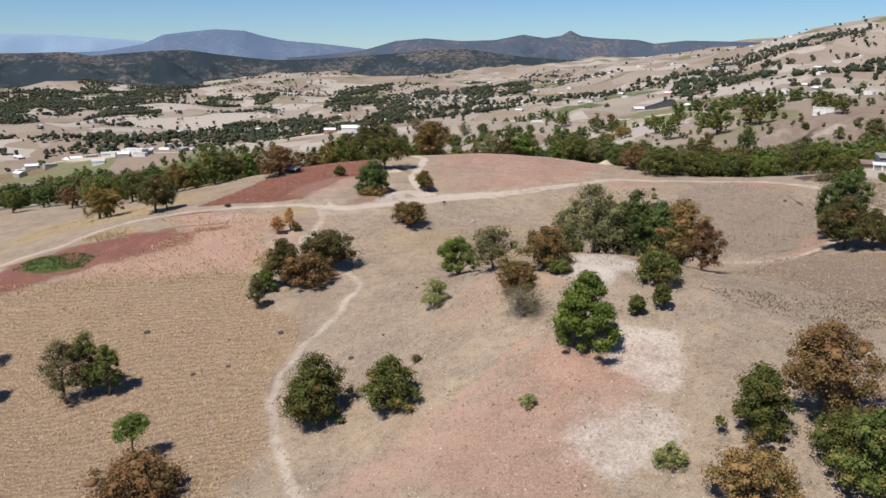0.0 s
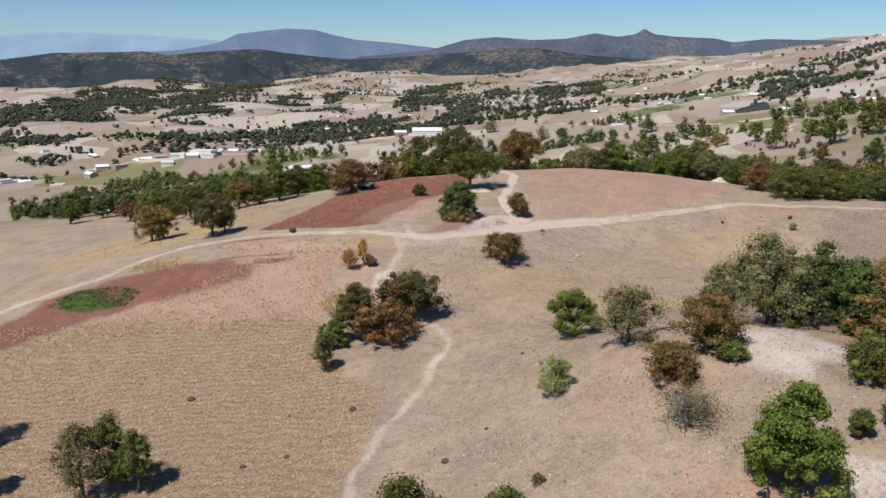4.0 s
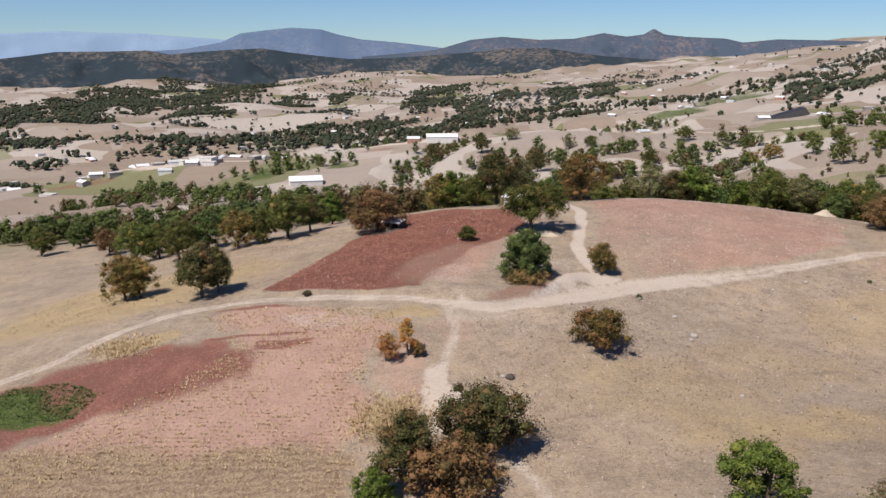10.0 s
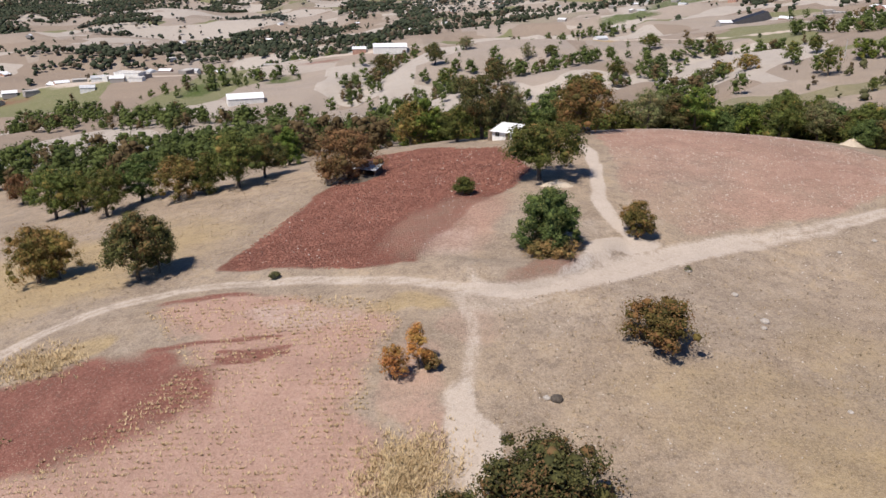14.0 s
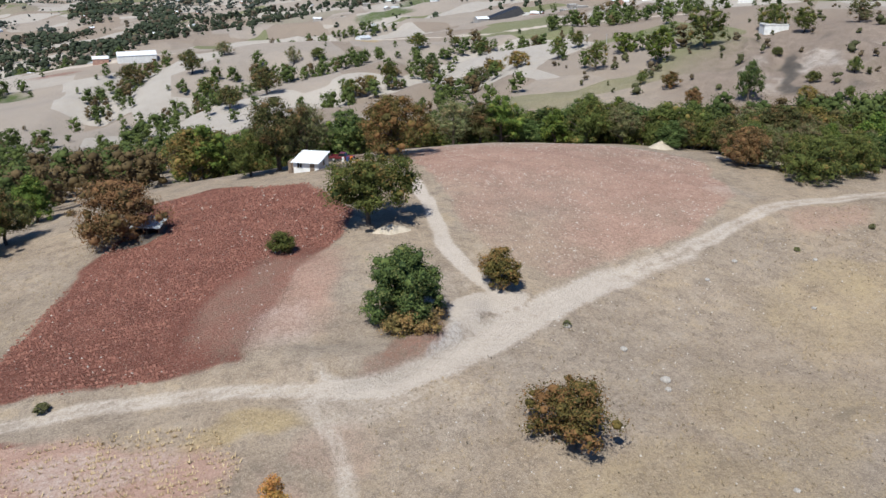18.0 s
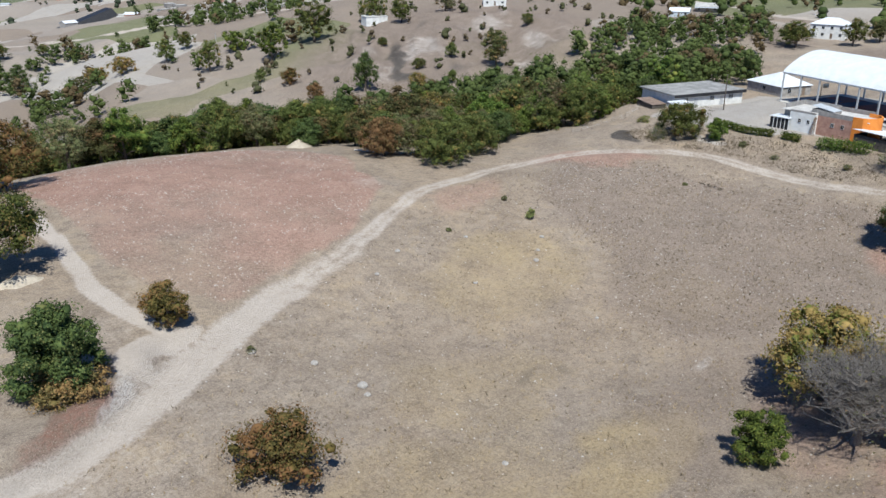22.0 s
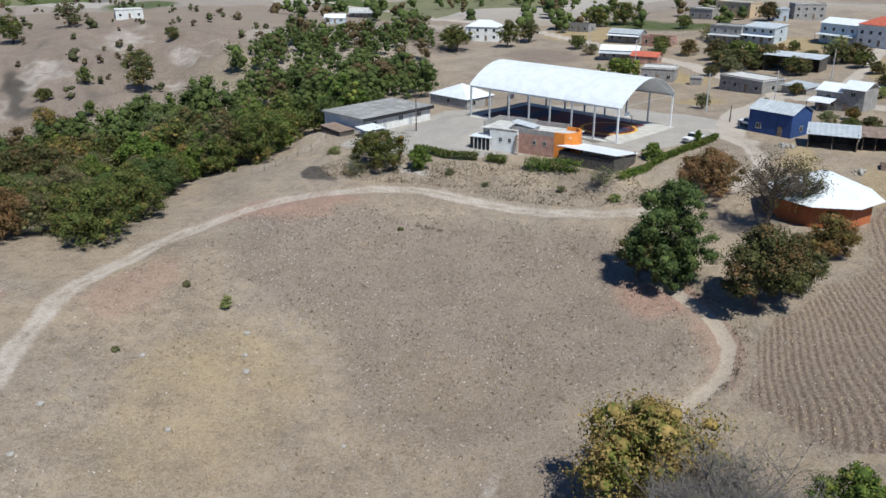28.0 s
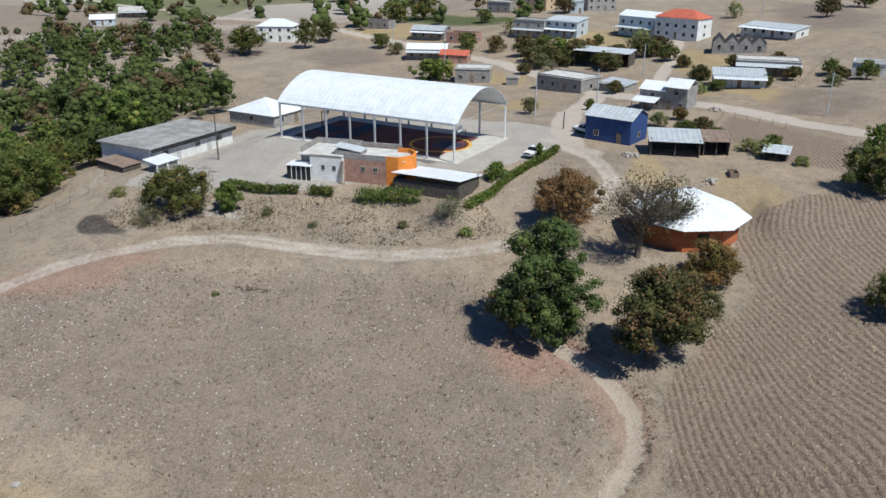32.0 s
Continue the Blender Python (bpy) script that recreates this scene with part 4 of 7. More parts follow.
def crown_mesh(name, rng, height, width, low, shape, count, leaf, clumps, loose, material, dense=0.5):
    """Many small leaf sprays gathered in uneven clumps round the limbs."""
    z0, z1 = low * height, height
    centres, clumps = [], int(clumps * 2.2)
    lobes = []
    for k in range(8):
        s = 0.16 + 0.62 * (k + rng.random()) / 8
        a, half = 2.4 * k + rng.uniform(-0.6, 0.6), 0.5 * width * envelope(shape, s)
        lobes.append((math.cos(a) * half * 0.58, math.sin(a) * half * 0.58, z0 + (z1 - z0) * s, rng.uniform(0.3, 0.44) * half + 0.04 * width))
    for k in range(clumps):
        s = ((k + rng.random()) / clumps) ** 0.9
        a, r = rng.random() * 6.283, (rng.random() ** 0.42) * 0.95
        if k % 5 < 3:
            lx, ly, lz, lr = lobes[rng.randrange(8)]
            up = rng.uniform(-0.7, 1)
            out = (1 - up * up) ** 0.5
            place = (lx + math.cos(a) * out * lr, ly + math.sin(a) * out * lr, min(max(lz + up * lr * 0.85, z0 + 0.06 * (z1 - z0)), z0 + 0.96 * (z1 - z0)))
        else:
            half = 0.43 * width * envelope(shape, s) * (1 + 0.16 * math.sin(3 * a + k % 3) + rng.uniform(-0.12, 0.12))
            place = (math.cos(a) * r * half, math.sin(a) * r * half, z0 + (z1 - z0) * s * 0.97)
        centres.append((*place, rng.choice((0.4, 0.6, 0.8, 1.0, 1.25))))
    gen = np.random.default_rng(int(rng.random() * 1e6))
    size = 0.175 * width * loose * (66 / clumps) ** 0.35
    cores = np.array(centres)
    pick = gen.integers(0, clumps, count)
    cen = cores[pick]
    way = gen.normal(size=(count, 3))
    way /= np.linalg.norm(way, axis=1)[:, None]
    rad = size * cen[:, 3] * (0.5 + 0.62 * gen.random(count))
    mid = cen[:, :3] + way * rad[:, None] * np.array([1, 1, 0.75])
    mid[:, 2] = np.clip(mid[:, 2], 0.08 + 0.02 * height, height)
    verts, faces = sprays(gen, mid, way, leaf * (0.55 + 0.04 * width))
    if dense:
        lump, ball = lumps(gen, cores[:, :3], size * cores[:, 3] * dense)
        lump[:, 2] = np.maximum(lump[:, 2], 0.1)
        faces = np.concatenate([faces, ball + len(verts)])
        verts = np.concatenate([verts, lump])
    return leafy(name, verts, faces, material)


def sprays(gen, mid, way, leaf):
    """Three-cornered leaf sprays at the given places, facing more or less outwards."""
    count = len(mid)
    n = way * 1.25 + gen.normal(size=(count, 3)) * 0.5 + np.array([0, 0, 0.4])
    n /= np.linalg.norm(n, axis=1)[:, None]
    u = np.cross(n, gen.normal(size=(count, 3)))
    u /= np.linalg.norm(u, axis=1)[:, None]
    v = np.cross(n, u)
    ls = (leaf * gen.uniform(0.6, 1.4, count))[:, None]
    verts = np.stack([mid - u * ls, mid + u * ls * 0.6 - v * ls * 0.65, mid + u * ls * 0.5 + v * ls * 0.75 + n * ls * 0.3], 1).reshape(-1, 3)
    return verts, np.arange(count * 3).reshape(-1, 3)


GOLD = (1 + 5 ** 0.5) / 2
BALL = np.array([(-1, GOLD, 0), (1, GOLD, 0), (-1, -GOLD, 0), (1, -GOLD, 0), (0, -1, GOLD), (0, 1, GOLD), (0, -1, -GOLD), (0, 1, -GOLD), (GOLD, 0, -1), (GOLD, 0, 1), (-GOLD, 0, -1), (-GOLD, 0, 1)]) / 1.902
BALL_FACES = np.array([(0, 11, 5), (0, 5, 1), (0, 1, 7), (0, 7, 10), (0, 10, 11), (1, 5, 9), (5, 11, 4), (11, 10, 2), (10, 7, 6), (7, 1, 8), (3, 9, 4), (3, 4, 2), (3, 2, 6), (3, 6, 8), (3, 8, 9), (4, 9, 5), (2, 4, 11), (6, 2, 10), (8, 6, 7), (9, 8, 1)])


def lumps(gen, mid, size):
    """Uneven shaded hearts of leaf clumps."""
    n = len(mid)
    reach = np.asarray(size)[:, None] * gen.uniform(0.7, 1.25, (n, 12))
    verts = mid[:, None, :] + BALL[None] * reach[:, :, None] * np.array([1, 1, 0.8])
    return verts.reshape(-1, 3), (np.arange(n)[:, None, None] * 12 + BALL_FACES[None]).reshape(-1, 3)


def leafy(name, verts, faces, material):
    me = bpy.data.meshes.new(name)
    me.vertices.add(len(verts))
    me.vertices.foreach_set("co", np.asarray(verts, np.float32).ravel())
    me.loops.add(faces.size)
    me.loops.foreach_set("vertex_index", faces.ravel().astype(np.int32))
    me.polygons.add(len(faces))
    me.polygons.foreach_set("loop_start", np.arange(0, faces.size, 3, dtype=np.int32))
    me.update(calc_edges=True)
    if material:
        me.materials.append(material)
    return me


SAY = {"pine_full": "dense deep green pine with boughs down to the ground", "pine": "tall bright green pine with a full conical crown", "pine_round": "deep green pine with a dense rounded crown", "bushpine": "bushy young olive-green pine", "olive": "small green oak with an uneven crown", "olive_round": "low round dark green tree",
       "dark_oak": "dark green oak with brown-tinged leaves", "rust": "oak with rust-brown turning leaves", "rust_olive": "oak half green and half rust brown", "orange": "slender tree with thin orange leaves", "yellow": "broad tree with yellow-brown leaves", "sparse_olive": "thin-leaved grey-green tree with visible limbs",
       "sparse_grey": "half-bare grey twiggy shrub", "shrub": "light green rounded dense shrub", "lollipop": "thin pine with a bare trunk and small crown", "broad": "spreading green tree with a flat-topped crown", "thin": "dark tree with bare limbs and few brown leaves", "bare": "leafless grey tree with many fine twigs"}
MODELS = {}


def tree_model(sort, height, width, fine=True):
    """A tree of a sort; trees of nearly one size share their meshes."""
    key = (sort, round(math.log(height) * 2.2), round(width / height * 2.5), fine)
    kinds = MODELS.setdefault(key, [])
    if len(kinds) < 2:
        rng = random.Random(str(key) + str(len(kinds)))
        colour, low, shape, count, leaf, clumps, loose = SORTS[sort]
        count = int(count * min(1.0, 0.3 + height / 14) * (5.4 if fine else 1.7))
        leaf = leaf * (0.47 if fine else 0.66)
        kinds.append((trunk_mesh("trunk", rng, height, width, low, shape, 2 if sort == "thin" else 1 if sort in ("bare", "sparse_grey") else 0), crown_mesh("crown", rng, height, width, low, shape, count, leaf, clumps, loose, LEAVES[colour], 0 if sort in ("bare", "sparse_grey", "orange", "thin") else 0.28 if sort in ("sparse_olive", "shrub") else 0.5 if sort in ("olive_round", "pine_full", "pine") else 0.36), height, width))
    return kinds[hash_of(key, len(kinds)) % len(kinds)]


def hash_of(key, n):
    return sum(ord(c) for c in str(key)) + random.randrange(1000)


def plant(x, y, height, width, sort, group, label="", fine=True):
    trunk, crown, h0, w0 = tree_model(sort, height, width, fine)
    name = "shrub" if sort in ("shrub", "sparse_grey") else "tree"
    ob = thing(name, Matrix.Translation((x, y, on_ground(x, y) - 0.05)) @ Matrix.Rotation(random.uniform(0, 6.283), 4, "Z"), label or SAY[sort], name, group)
    ob.scale = (width / w0, width / w0, height / h0)
    for part_name, me in (("trunk", trunk), ("crown", crown)):
        p = new(part_name, me)
        p.parent = ob
    return ob


KNOLL_TREES = (
    (19.6, 103.7, 11.2, 9.6, "pine"),
    (-17.9, 106.4, 9.7, 11, "bushpine"),
    (-7.3, 103.7, 7.6, 8.1, "bushpine"),
    (35.2, 82.6, 8.8, 7.7, "bushpine"),
    (43.7, 84.6, 11.4, 10.7, "rust"),
    (42.7, 75.8, 5.8, 8, "olive"),
    (31.6, 73, 5.6, 8.9, "rust"),
    (24.9, 79.9, 2.9, 3.4, "shrub"),
    (27.9, 110.1, 3.1, 2.4, "olive"),
    (31.9, 111.4, 4.1, 2.6, "olive"),
    (-62.7, 124.2, 11.5, 7.1, "sparse_olive"),
    (-59.8, 126.3, 11.6, 5, "olive"),
    (-56.3, 125.5, 9.3, 4.8, "olive"),
    (-43.5, 102.7, 7.5, 4.9, "lollipop"),
    (-38.8, 91.9, 6.5, 11.8, "rust"),
    (43.1, 70, 10.1, 9, "bushpine"),
    (-80.2, 124, 12, 5, "olive"),
    (-86.4, 136.3, 12.5, 5.4, "sparse_olive"),
)
KNOLL_TOP_TREES = (
    (28.6, 173.5, 5.8, 5.7, "olive_round"),
    (3.2, 156.5, 7.6, 8.5, "olive_round"),
    (8.8, 138.3, 7.9, 9.1, "sparse_olive"),
    (-1.4, 130.5, 5.1, 5.3, "shrub"),
    (33.1, 120.3, 4.5, 7.8, "olive"),
    (17.2, 128.6, 6.8, 8.5, "rust_olive"),
    (11.7, 123.6, 3.8, 6.8, "rust_olive"),
    (11.9, 114.5, 4.9, 6.9, "sparse_grey"),
    (18.9, 124.5, 2.2, 3.6, "olive"),
    (26.5, 138, 12.5, 11.5, "sparse_olive"),
    (34.5, 141, 12.5, 8.5, "pine_round"),
    (30.5, 146, 11, 9, "pine_round"),
    (38.5, 138.5, 11, 8, "pine_round"),
    (41.5, 136, 11.5, 10.5, "rust"),
    (44, 132, 8.5, 7, "rust"),
    (23, 145, 9, 7, "sparse_olive"),
)
FIELD_TREES = (
    (-25.2, 173.5, 8.6, 12.2, "dark_oak"),
    (-28.9, 165, 7, 11, "rust"),
    (-34, 166.5, 10, 7.4, "dark_oak"),
    (-37.6, 163.3, 4.7, 5.3, "olive_round"),
    (-37.8, 155.2, 6.8, 3.5, "sparse_olive"),
    (-8.2, 202.2, 6, 9, "rust_olive"),
    (-40.8, 194.5, 4.6, 3.2, "orange"),
    (-38.1, 196.3, 6, 2.9, "orange"),
    (-36.6, 196.1, 2.3, 2, "rust"),
    (-101.4, 232.3, 9.7, 9.1, "rust_olive"),
    (-97.9, 232.7, 8.3, 7.4, "rust_olive"),
    (-82.1, 225.9, 11, 9.8, "dark_oak"),
    (-79.6, 227.7, 9.3, 5.7, "dark_oak"),
    (-55.4, 270.1, 9.9, 13.8, "rust"),
    (-18.4, 253.7, 10, 14.1, "broad"),
    (-19.9, 224.9, 9.8, 9.1, "pine_full"),
    (-19.4, 223.2, 3.6, 7.0, "rust"),
    (-5.3, 230.9, 5.9, 5.3, "rust_olive"),
    (-32.2, 248.3, 3.3, 3.5, "olive"),
)
EAST_TREES = (
    (46.3, 174.3, 11.5, 13.6, "yellow"),
    (38, 167.6, 12.2, 16, "bare"),
    (45.2, 157, 7, 7.3, "olive_round"),
    (90.3, 177.8, 15.1, 11, "pine_full"),
    (90.7, 182.1, 7.5, 5.9, "dark_oak"),
    (85.3, 166.1, 11.5, 9.6, "dark_oak"),
    (89.4, 162.2, 8.6, 7.3, "dark_oak"),
    (101.3, 157.2, 5.9, 7.3, "rust_olive"),
    (116.8, 175.6, 8.3, 10.5, "rust"),
    (106.2, 166, 12.3, 11.5, "thin"),
    (109.2, 161.3, 10.5, 7, "thin"),
    (118.6, 236.6, 7.2, 10.4, "olive"),
    (114, 239.8, 2.9, 4.8, "sparse_grey"),
    (128.9, 128.4, 7.4, 9.6, "olive"),
    (119.2, 228.8, 4.9, 4.5, "olive_round"),
    (39.2, 163, 4.2, 4.1, "olive"),
    (93.9, 136.3, 5.8, 8, "olive"),
)
HUT_TREES = (
    (-4.3, 297.6, 12.5, 14.8, "rust_olive"),
    (-4, 301.3, 13.1, 7, "olive"),
    (71, 262.5, 8.6, 12.5, "olive"),
    (66.5, 277.5, 8.5, 10.5, "rust"),
    (75, 271, 7.7, 12, "olive"),
    (83, 267, 8.4, 12, "olive"),
    (-27, 303, 15, 13, "dark_oak"),
    (-21, 306, 13, 10, "sparse_olive"),
    (-33, 301, 9, 8, "olive"),
)
WEST_TREES = (
    (-180.9, 332.4, 10, 9, "olive"),
    (-174.3, 345.2, 9, 8, "pine_round"),
    (-148.2, 315.7, 8.5, 8, "rust"),
    (-125.2, 287.5, 12, 11, "olive"),
    (-118.9, 288.2, 10, 9, "bushpine"),
    (-107.8, 275.8, 10.5, 9.5, "olive"),
    (-103.3, 283.5, 11, 9, "pine_round"),
    (-92.7, 276.9, 10, 9.5, "rust_olive"),
    (-86.5, 278.5, 9, 8, "bushpine"),
    (-79.8, 278.1, 12.5, 12, "olive"),
    (-75.5, 284.8, 10, 8.5, "dark_oak"),
    (-73.5, 301, 9.5, 8, "pine"),
)
HILLSIDE_TREES = (
    (96, 656, 9.9, 13.8, "olive"),
    (122, 658, 6.8, 7.4, "olive"),
    (136, 645, 8.2, 8.1, "olive"),
    (159, 467, 16.7, 14.2, "olive_round"),
    (183, 468, 19, 19.8, "olive"),
    (140, 535, 11.6, 10.4, "olive"),
    (159, 550, 9, 9.3, "olive"),
    (137, 485, 14.2, 10.6, "olive"),
    (163, 507, 9.4, 12.8, "olive_round"),
    (138, 422, 6.7, 7.9, "rust_olive"),
    (131, 395, 6.8, 6.7, "rust"),
    (144, 381, 14.4, 9.1, "pine_round"),
    (192, 429, 4, 4.3, "olive"),
    (153, 363, 7.3, 7.4, "rust_olive"),
    (173, 384, 4.2, 5.3, "olive"),
    (165, 357, 4.8, 4.2, "olive"),
    (221, 471, 11.8, 13.7, "olive"),
    (221, 450, 11.5, 10.4, "olive"),
    (247, 446, 11.3, 11.8, "sparse_olive"),
)
SLOPE_TREES = (
    (194, 362, 13.7, 12.1, "dark_oak"),
    (250, 395, 5.6, 5.8, "olive"),
    (136, 441, 5.9, 4.3, "olive"),
    (62, 592, 10.9, 8.9, "olive"),
    (92, 610, 14.8, 12.8, "pine_round"),
    (36, 572, 10.4, 10.5, "olive"),
    (49, 580, 8.2, 9.2, "rust_olive"),
    (104, 554, 9, 10.6, "sparse_olive"),
    (115, 562, 6.7, 12.4, "rust_olive"),
    (120, 541, 8.1, 13.4, "rust_olive"),
    (33, 667, 7.6, 10, "olive"),
    (18, 676, 12.3, 10.8, "sparse_olive"),
    (-24, 718, 9.8, 13.1, "sparse_olive"),
    (-46, 672, 15, 14.3, "dark_oak"),
    (-7, 593, 14.9, 16.7, "dark_oak"),
    (-28, 572, 12.8, 12.9, "dark_oak"),
    (-86, 719, 14.4, 18.2, "dark_oak"),
    (-37, 641, 11.3, 13.1, "olive"),
    (186, 379, 6.2, 5, "olive"),
)
VILLAGE_TREES = (
    (281, 284, 10.3, 13, "olive"),
    (296, 268, 10.7, 9.4, "olive"),
    (309, 263, 9, 8.2, "dark_oak"),
    (239, 213, 6.1, 13, "olive_round"),
    (283, 207, 5.1, 4.9, "olive"),
    (281, 163, 4.6, 3.8, "olive"),
    (262, 149, 5.5, 8.8, "dark_oak"),
    (258, 179, 6, 10.5, "dark_oak"),
    (264, 185, 4.4, 7.2, "dark_oak"),
    (257, 174, 4.3, 8.7, "dark_oak"),
    (244, 161, 4.9, 6.6, "dark_oak"),
    (207, 138, 2.8, 4.2, "olive"),
    (150, 143, 2.4, 3.5, "shrub"),
    (183, 183, 3.8, 4.1, "sparse_olive"),
    (132, 187, 2.9, 3.8, "olive_round"),
    (144, 180, 2.6, 1.6, "olive_round"),
    (356, 246, 8.2, 14.7, "olive"),
    (362, 234, 9.4, 14.8, "olive"),
    (141, 136, 1.7, 2.7, "shrub"),
    (117, 193, 3.4, 5.1, "sparse_grey"),
    (274, 187, 6.9, 8.4, "dark_oak"),
    (278, 181, 6.2, 7.5, "olive"),
    (263, 176, 7.3, 8.9, "olive_round"),
    (258, 171, 7.2, 8.7, "dark_oak"),
    (264, 167, 5.9, 7.1, "rust_olive"),
    (248, 163, 5.3, 6.4, "olive"),
    (274, 150, 6.7, 8.2, "shrub"),
    (264, 145, 5.8, 7, "dark_oak"),
    (252, 144, 4.8, 5.9, "olive"),
    (194, 169, 2.7, 3.2, "olive_round"),
    (213, 162, 3.2, 3.8, "dark_oak"),
    (177, 151, 2.7, 3.1, "rust_olive"),
    (156, 147, 3, 3.6, "olive"),
    (147, 141, 3.1, 3.6, "shrub"),
    (217, 118, 3.5, 4.3, "dark_oak"),
    (220, 108, 4, 4.9, "olive"),
    (222, 139, 3.2, 3.9, "olive_round"),
    (357, 173, 7.7, 9.5, "dark_oak"),
    (284, 197, 5.7, 7, "rust_olive"),
    (295, 208, 5.5, 6.9, "olive"),
    (331, 110, 6.2, 7.7, "shrub"),
    (320, 80, 7.2, 9, "dark_oak"),
    (361, 53, 8.1, 10.1, "olive"),
    (148, 121, 5.1, 5.9, "olive_round"),
    (194, 155, 2.6, 3.2, "dark_oak"),
    (236, 117, 3.5, 4.3, "rust_olive"),
    (212, 102, 4.6, 5.5, "olive"),
    (317, 194, 5.6, 6.9, "shrub"),
    (242, 141, 3.5, 4.2, "dark_oak"),
    (346, 206, 5.6, 7, "olive"),
    (253, 182, 4.6, 6, "sparse_olive"), (249, 178, 3.4, 5, "sparse_grey"), (246, 186, 3.2, 4.5, "dark_oak"), (270, 170, 5, 6, "sparse_olive"), (206, 143, 3, 4.4, "shrub"), (162, 152, 3.4, 4.2, "olive"), (158, 148, 2.6, 3.4, "sparse_olive"), (166, 148, 2.8, 3.6, "dark_oak"), (171, 156, 3.2, 4, "sparse_olive"), (152, 138, 2.6, 3.2, "olive"), (236, 128, 3.4, 5, "dark_oak"), (222, 140, 4, 5.5, "dark_oak"), (210, 126, 3, 4, "olive"), (262, 158, 4, 6, "dark_oak"), (268, 152, 5, 6, "sparse_olive"), (296, 240, 5, 7, "olive"), (285, 232, 4, 6, "sparse_olive"), (205, 112, 3, 4, "sparse_olive"), (212, 108, 3.5, 4.4, "dark_oak"),
)

for rows, group in ((KNOLL_TREES, "trees round the bare slope"), (KNOLL_TOP_TREES, "trees on the chalky knoll"), (FIELD_TREES, "trees among the fields"), (EAST_TREES, "trees near the village"), (HUT_TREES, "trees behind the hut"), (WEST_TREES, "trees before the western wood")):
    for x, y, height, width, sort in rows:
        plant(x, y, height, width, sort, group)


# ---- buildings ----
WALLS = {
    "grey": plain("bare_concrete_block", (0.22, 0.21, 0.20), (0.36, 0.34, 0.32), 1.2, 0.95, fine=9, bump=0.3, spread=0.15),
    "white": plain("white_limewash", (0.60, 0.60, 0.58), (0.78, 0.78, 0.76), 0.8, 0.9, fine=12, spread=0.08),
    "pale_blue": plain("pale_blue_paint", (0.42, 0.48, 0.52), (0.55, 0.60, 0.64), 0.8, 0.85, fine=10, spread=0.1),
    "rose": plain("rose_plaster", (0.30, 0.17, 0.13), (0.46, 0.28, 0.22), 0.9, 0.95, fine=7),
    "ochre": plain("ochre_plaster", (0.50, 0.36, 0.22), (0.60, 0.46, 0.30), 0.8, 0.9, fine=8),
    "dark": plain("weathered_boards", (0.05, 0.045, 0.04), (0.12, 0.105, 0.09), 2.0, 0.95, fine=14, bump=0.4),
    "blue": plain("deep_blue_paint", (0.018, 0.045, 0.15), (0.028, 0.07, 0.21), 0.8, 0.8, fine=10),
    "orange": plain("orange_paint", (0.62, 0.19, 0.025), (0.74, 0.26, 0.045), 0.7, 0.85, fine=9),
    "brick_orange": plain("orange_brick_paint", (0.36, 0.10, 0.035), (0.46, 0.15, 0.055), 0.9, 0.9, fine=8, bump=0.3),
}
ROOFS = {
    "white": plain("white_painted_sheet", (0.66, 0.69, 0.72), (0.78, 0.81, 0.84), 0.6, 0.45, fine=6, spread=0.05),
    "steel": plain("galvanised_sheet", (0.42, 0.45, 0.47), (0.56, 0.59, 0.61), 0.7, 0.45, 0.1, fine=7, spread=0.12),
    "pale": plain("cement_slab", (0.40, 0.39, 0.37), (0.58, 0.57, 0.55), 0.5, 0.95, fine=4, spread=0.1),
    "grey": plain("stained_slab", (0.20, 0.20, 0.19), (0.38, 0.37, 0.36), 0.4, 0.95, fine=3, bump=0.3),
    "red": plain("red_roof_tiles", (0.42, 0.09, 0.055), (0.55, 0.15, 0.09), 1.0, 0.85, fine=10, bump=0.4),
    "rust": plain("rusted_sheet", (0.17, 0.12, 0.09), (0.28, 0.21, 0.17), 0.9, 0.8, fine=8),
    "dark": plain("dark_asphalt_sheet", (0.05, 0.05, 0.05), (0.11, 0.105, 0.10), 0.8, 0.9, fine=9),
}
GLASS_DARK, _tree, _bsdf = shader("window_glass", 0.08)
_bsdf.inputs["Base Color"].default_value = (0.015, 0.018, 0.02, 1)
STEEL = plain("grey_painted_steel", (0.42, 0.43, 0.44), (0.55, 0.56, 0.57), 2, 0.5, 0.2, fine=20, bump=0.05)
WHITE_STEEL = plain("white_painted_steel", (0.68, 0.68, 0.67), (0.80, 0.80, 0.79), 2, 0.5, 0.0, fine=20, bump=0.05)
CONCRETE = plain("court_concrete", (0.42, 0.40, 0.37), (0.56, 0.54, 0.50), 0.5, 0.9, fine=5)
# red and blue court paint darkened: the roof's shade is put into both colours
COURT_RED_SHADED = plain("court_red_paint_shaded", (0.09, 0.022, 0.02), (0.15, 0.04, 0.03), 0.4, 0.8, fine=5)
COURT_BLUE_SHADED = plain("court_blue_paint_shaded", (0.016, 0.022, 0.055), (0.028, 0.04, 0.09), 0.4, 0.8, fine=5)
COURT_YELLOW = plain("court_yellow_paint", (0.62, 0.36, 0.05), (0.72, 0.44, 0.08), 0.5, 0.8, fine=5)
WOOD = plain("old_timber", (0.14, 0.10, 0.07), (0.26, 0.20, 0.15), 3, 0.9, fine=20, bump=0.4)
BLACK = plain("black_sheet", (0.012, 0.012, 0.014), (0.03, 0.03, 0.034), 0.8, 0.5, fine=6)


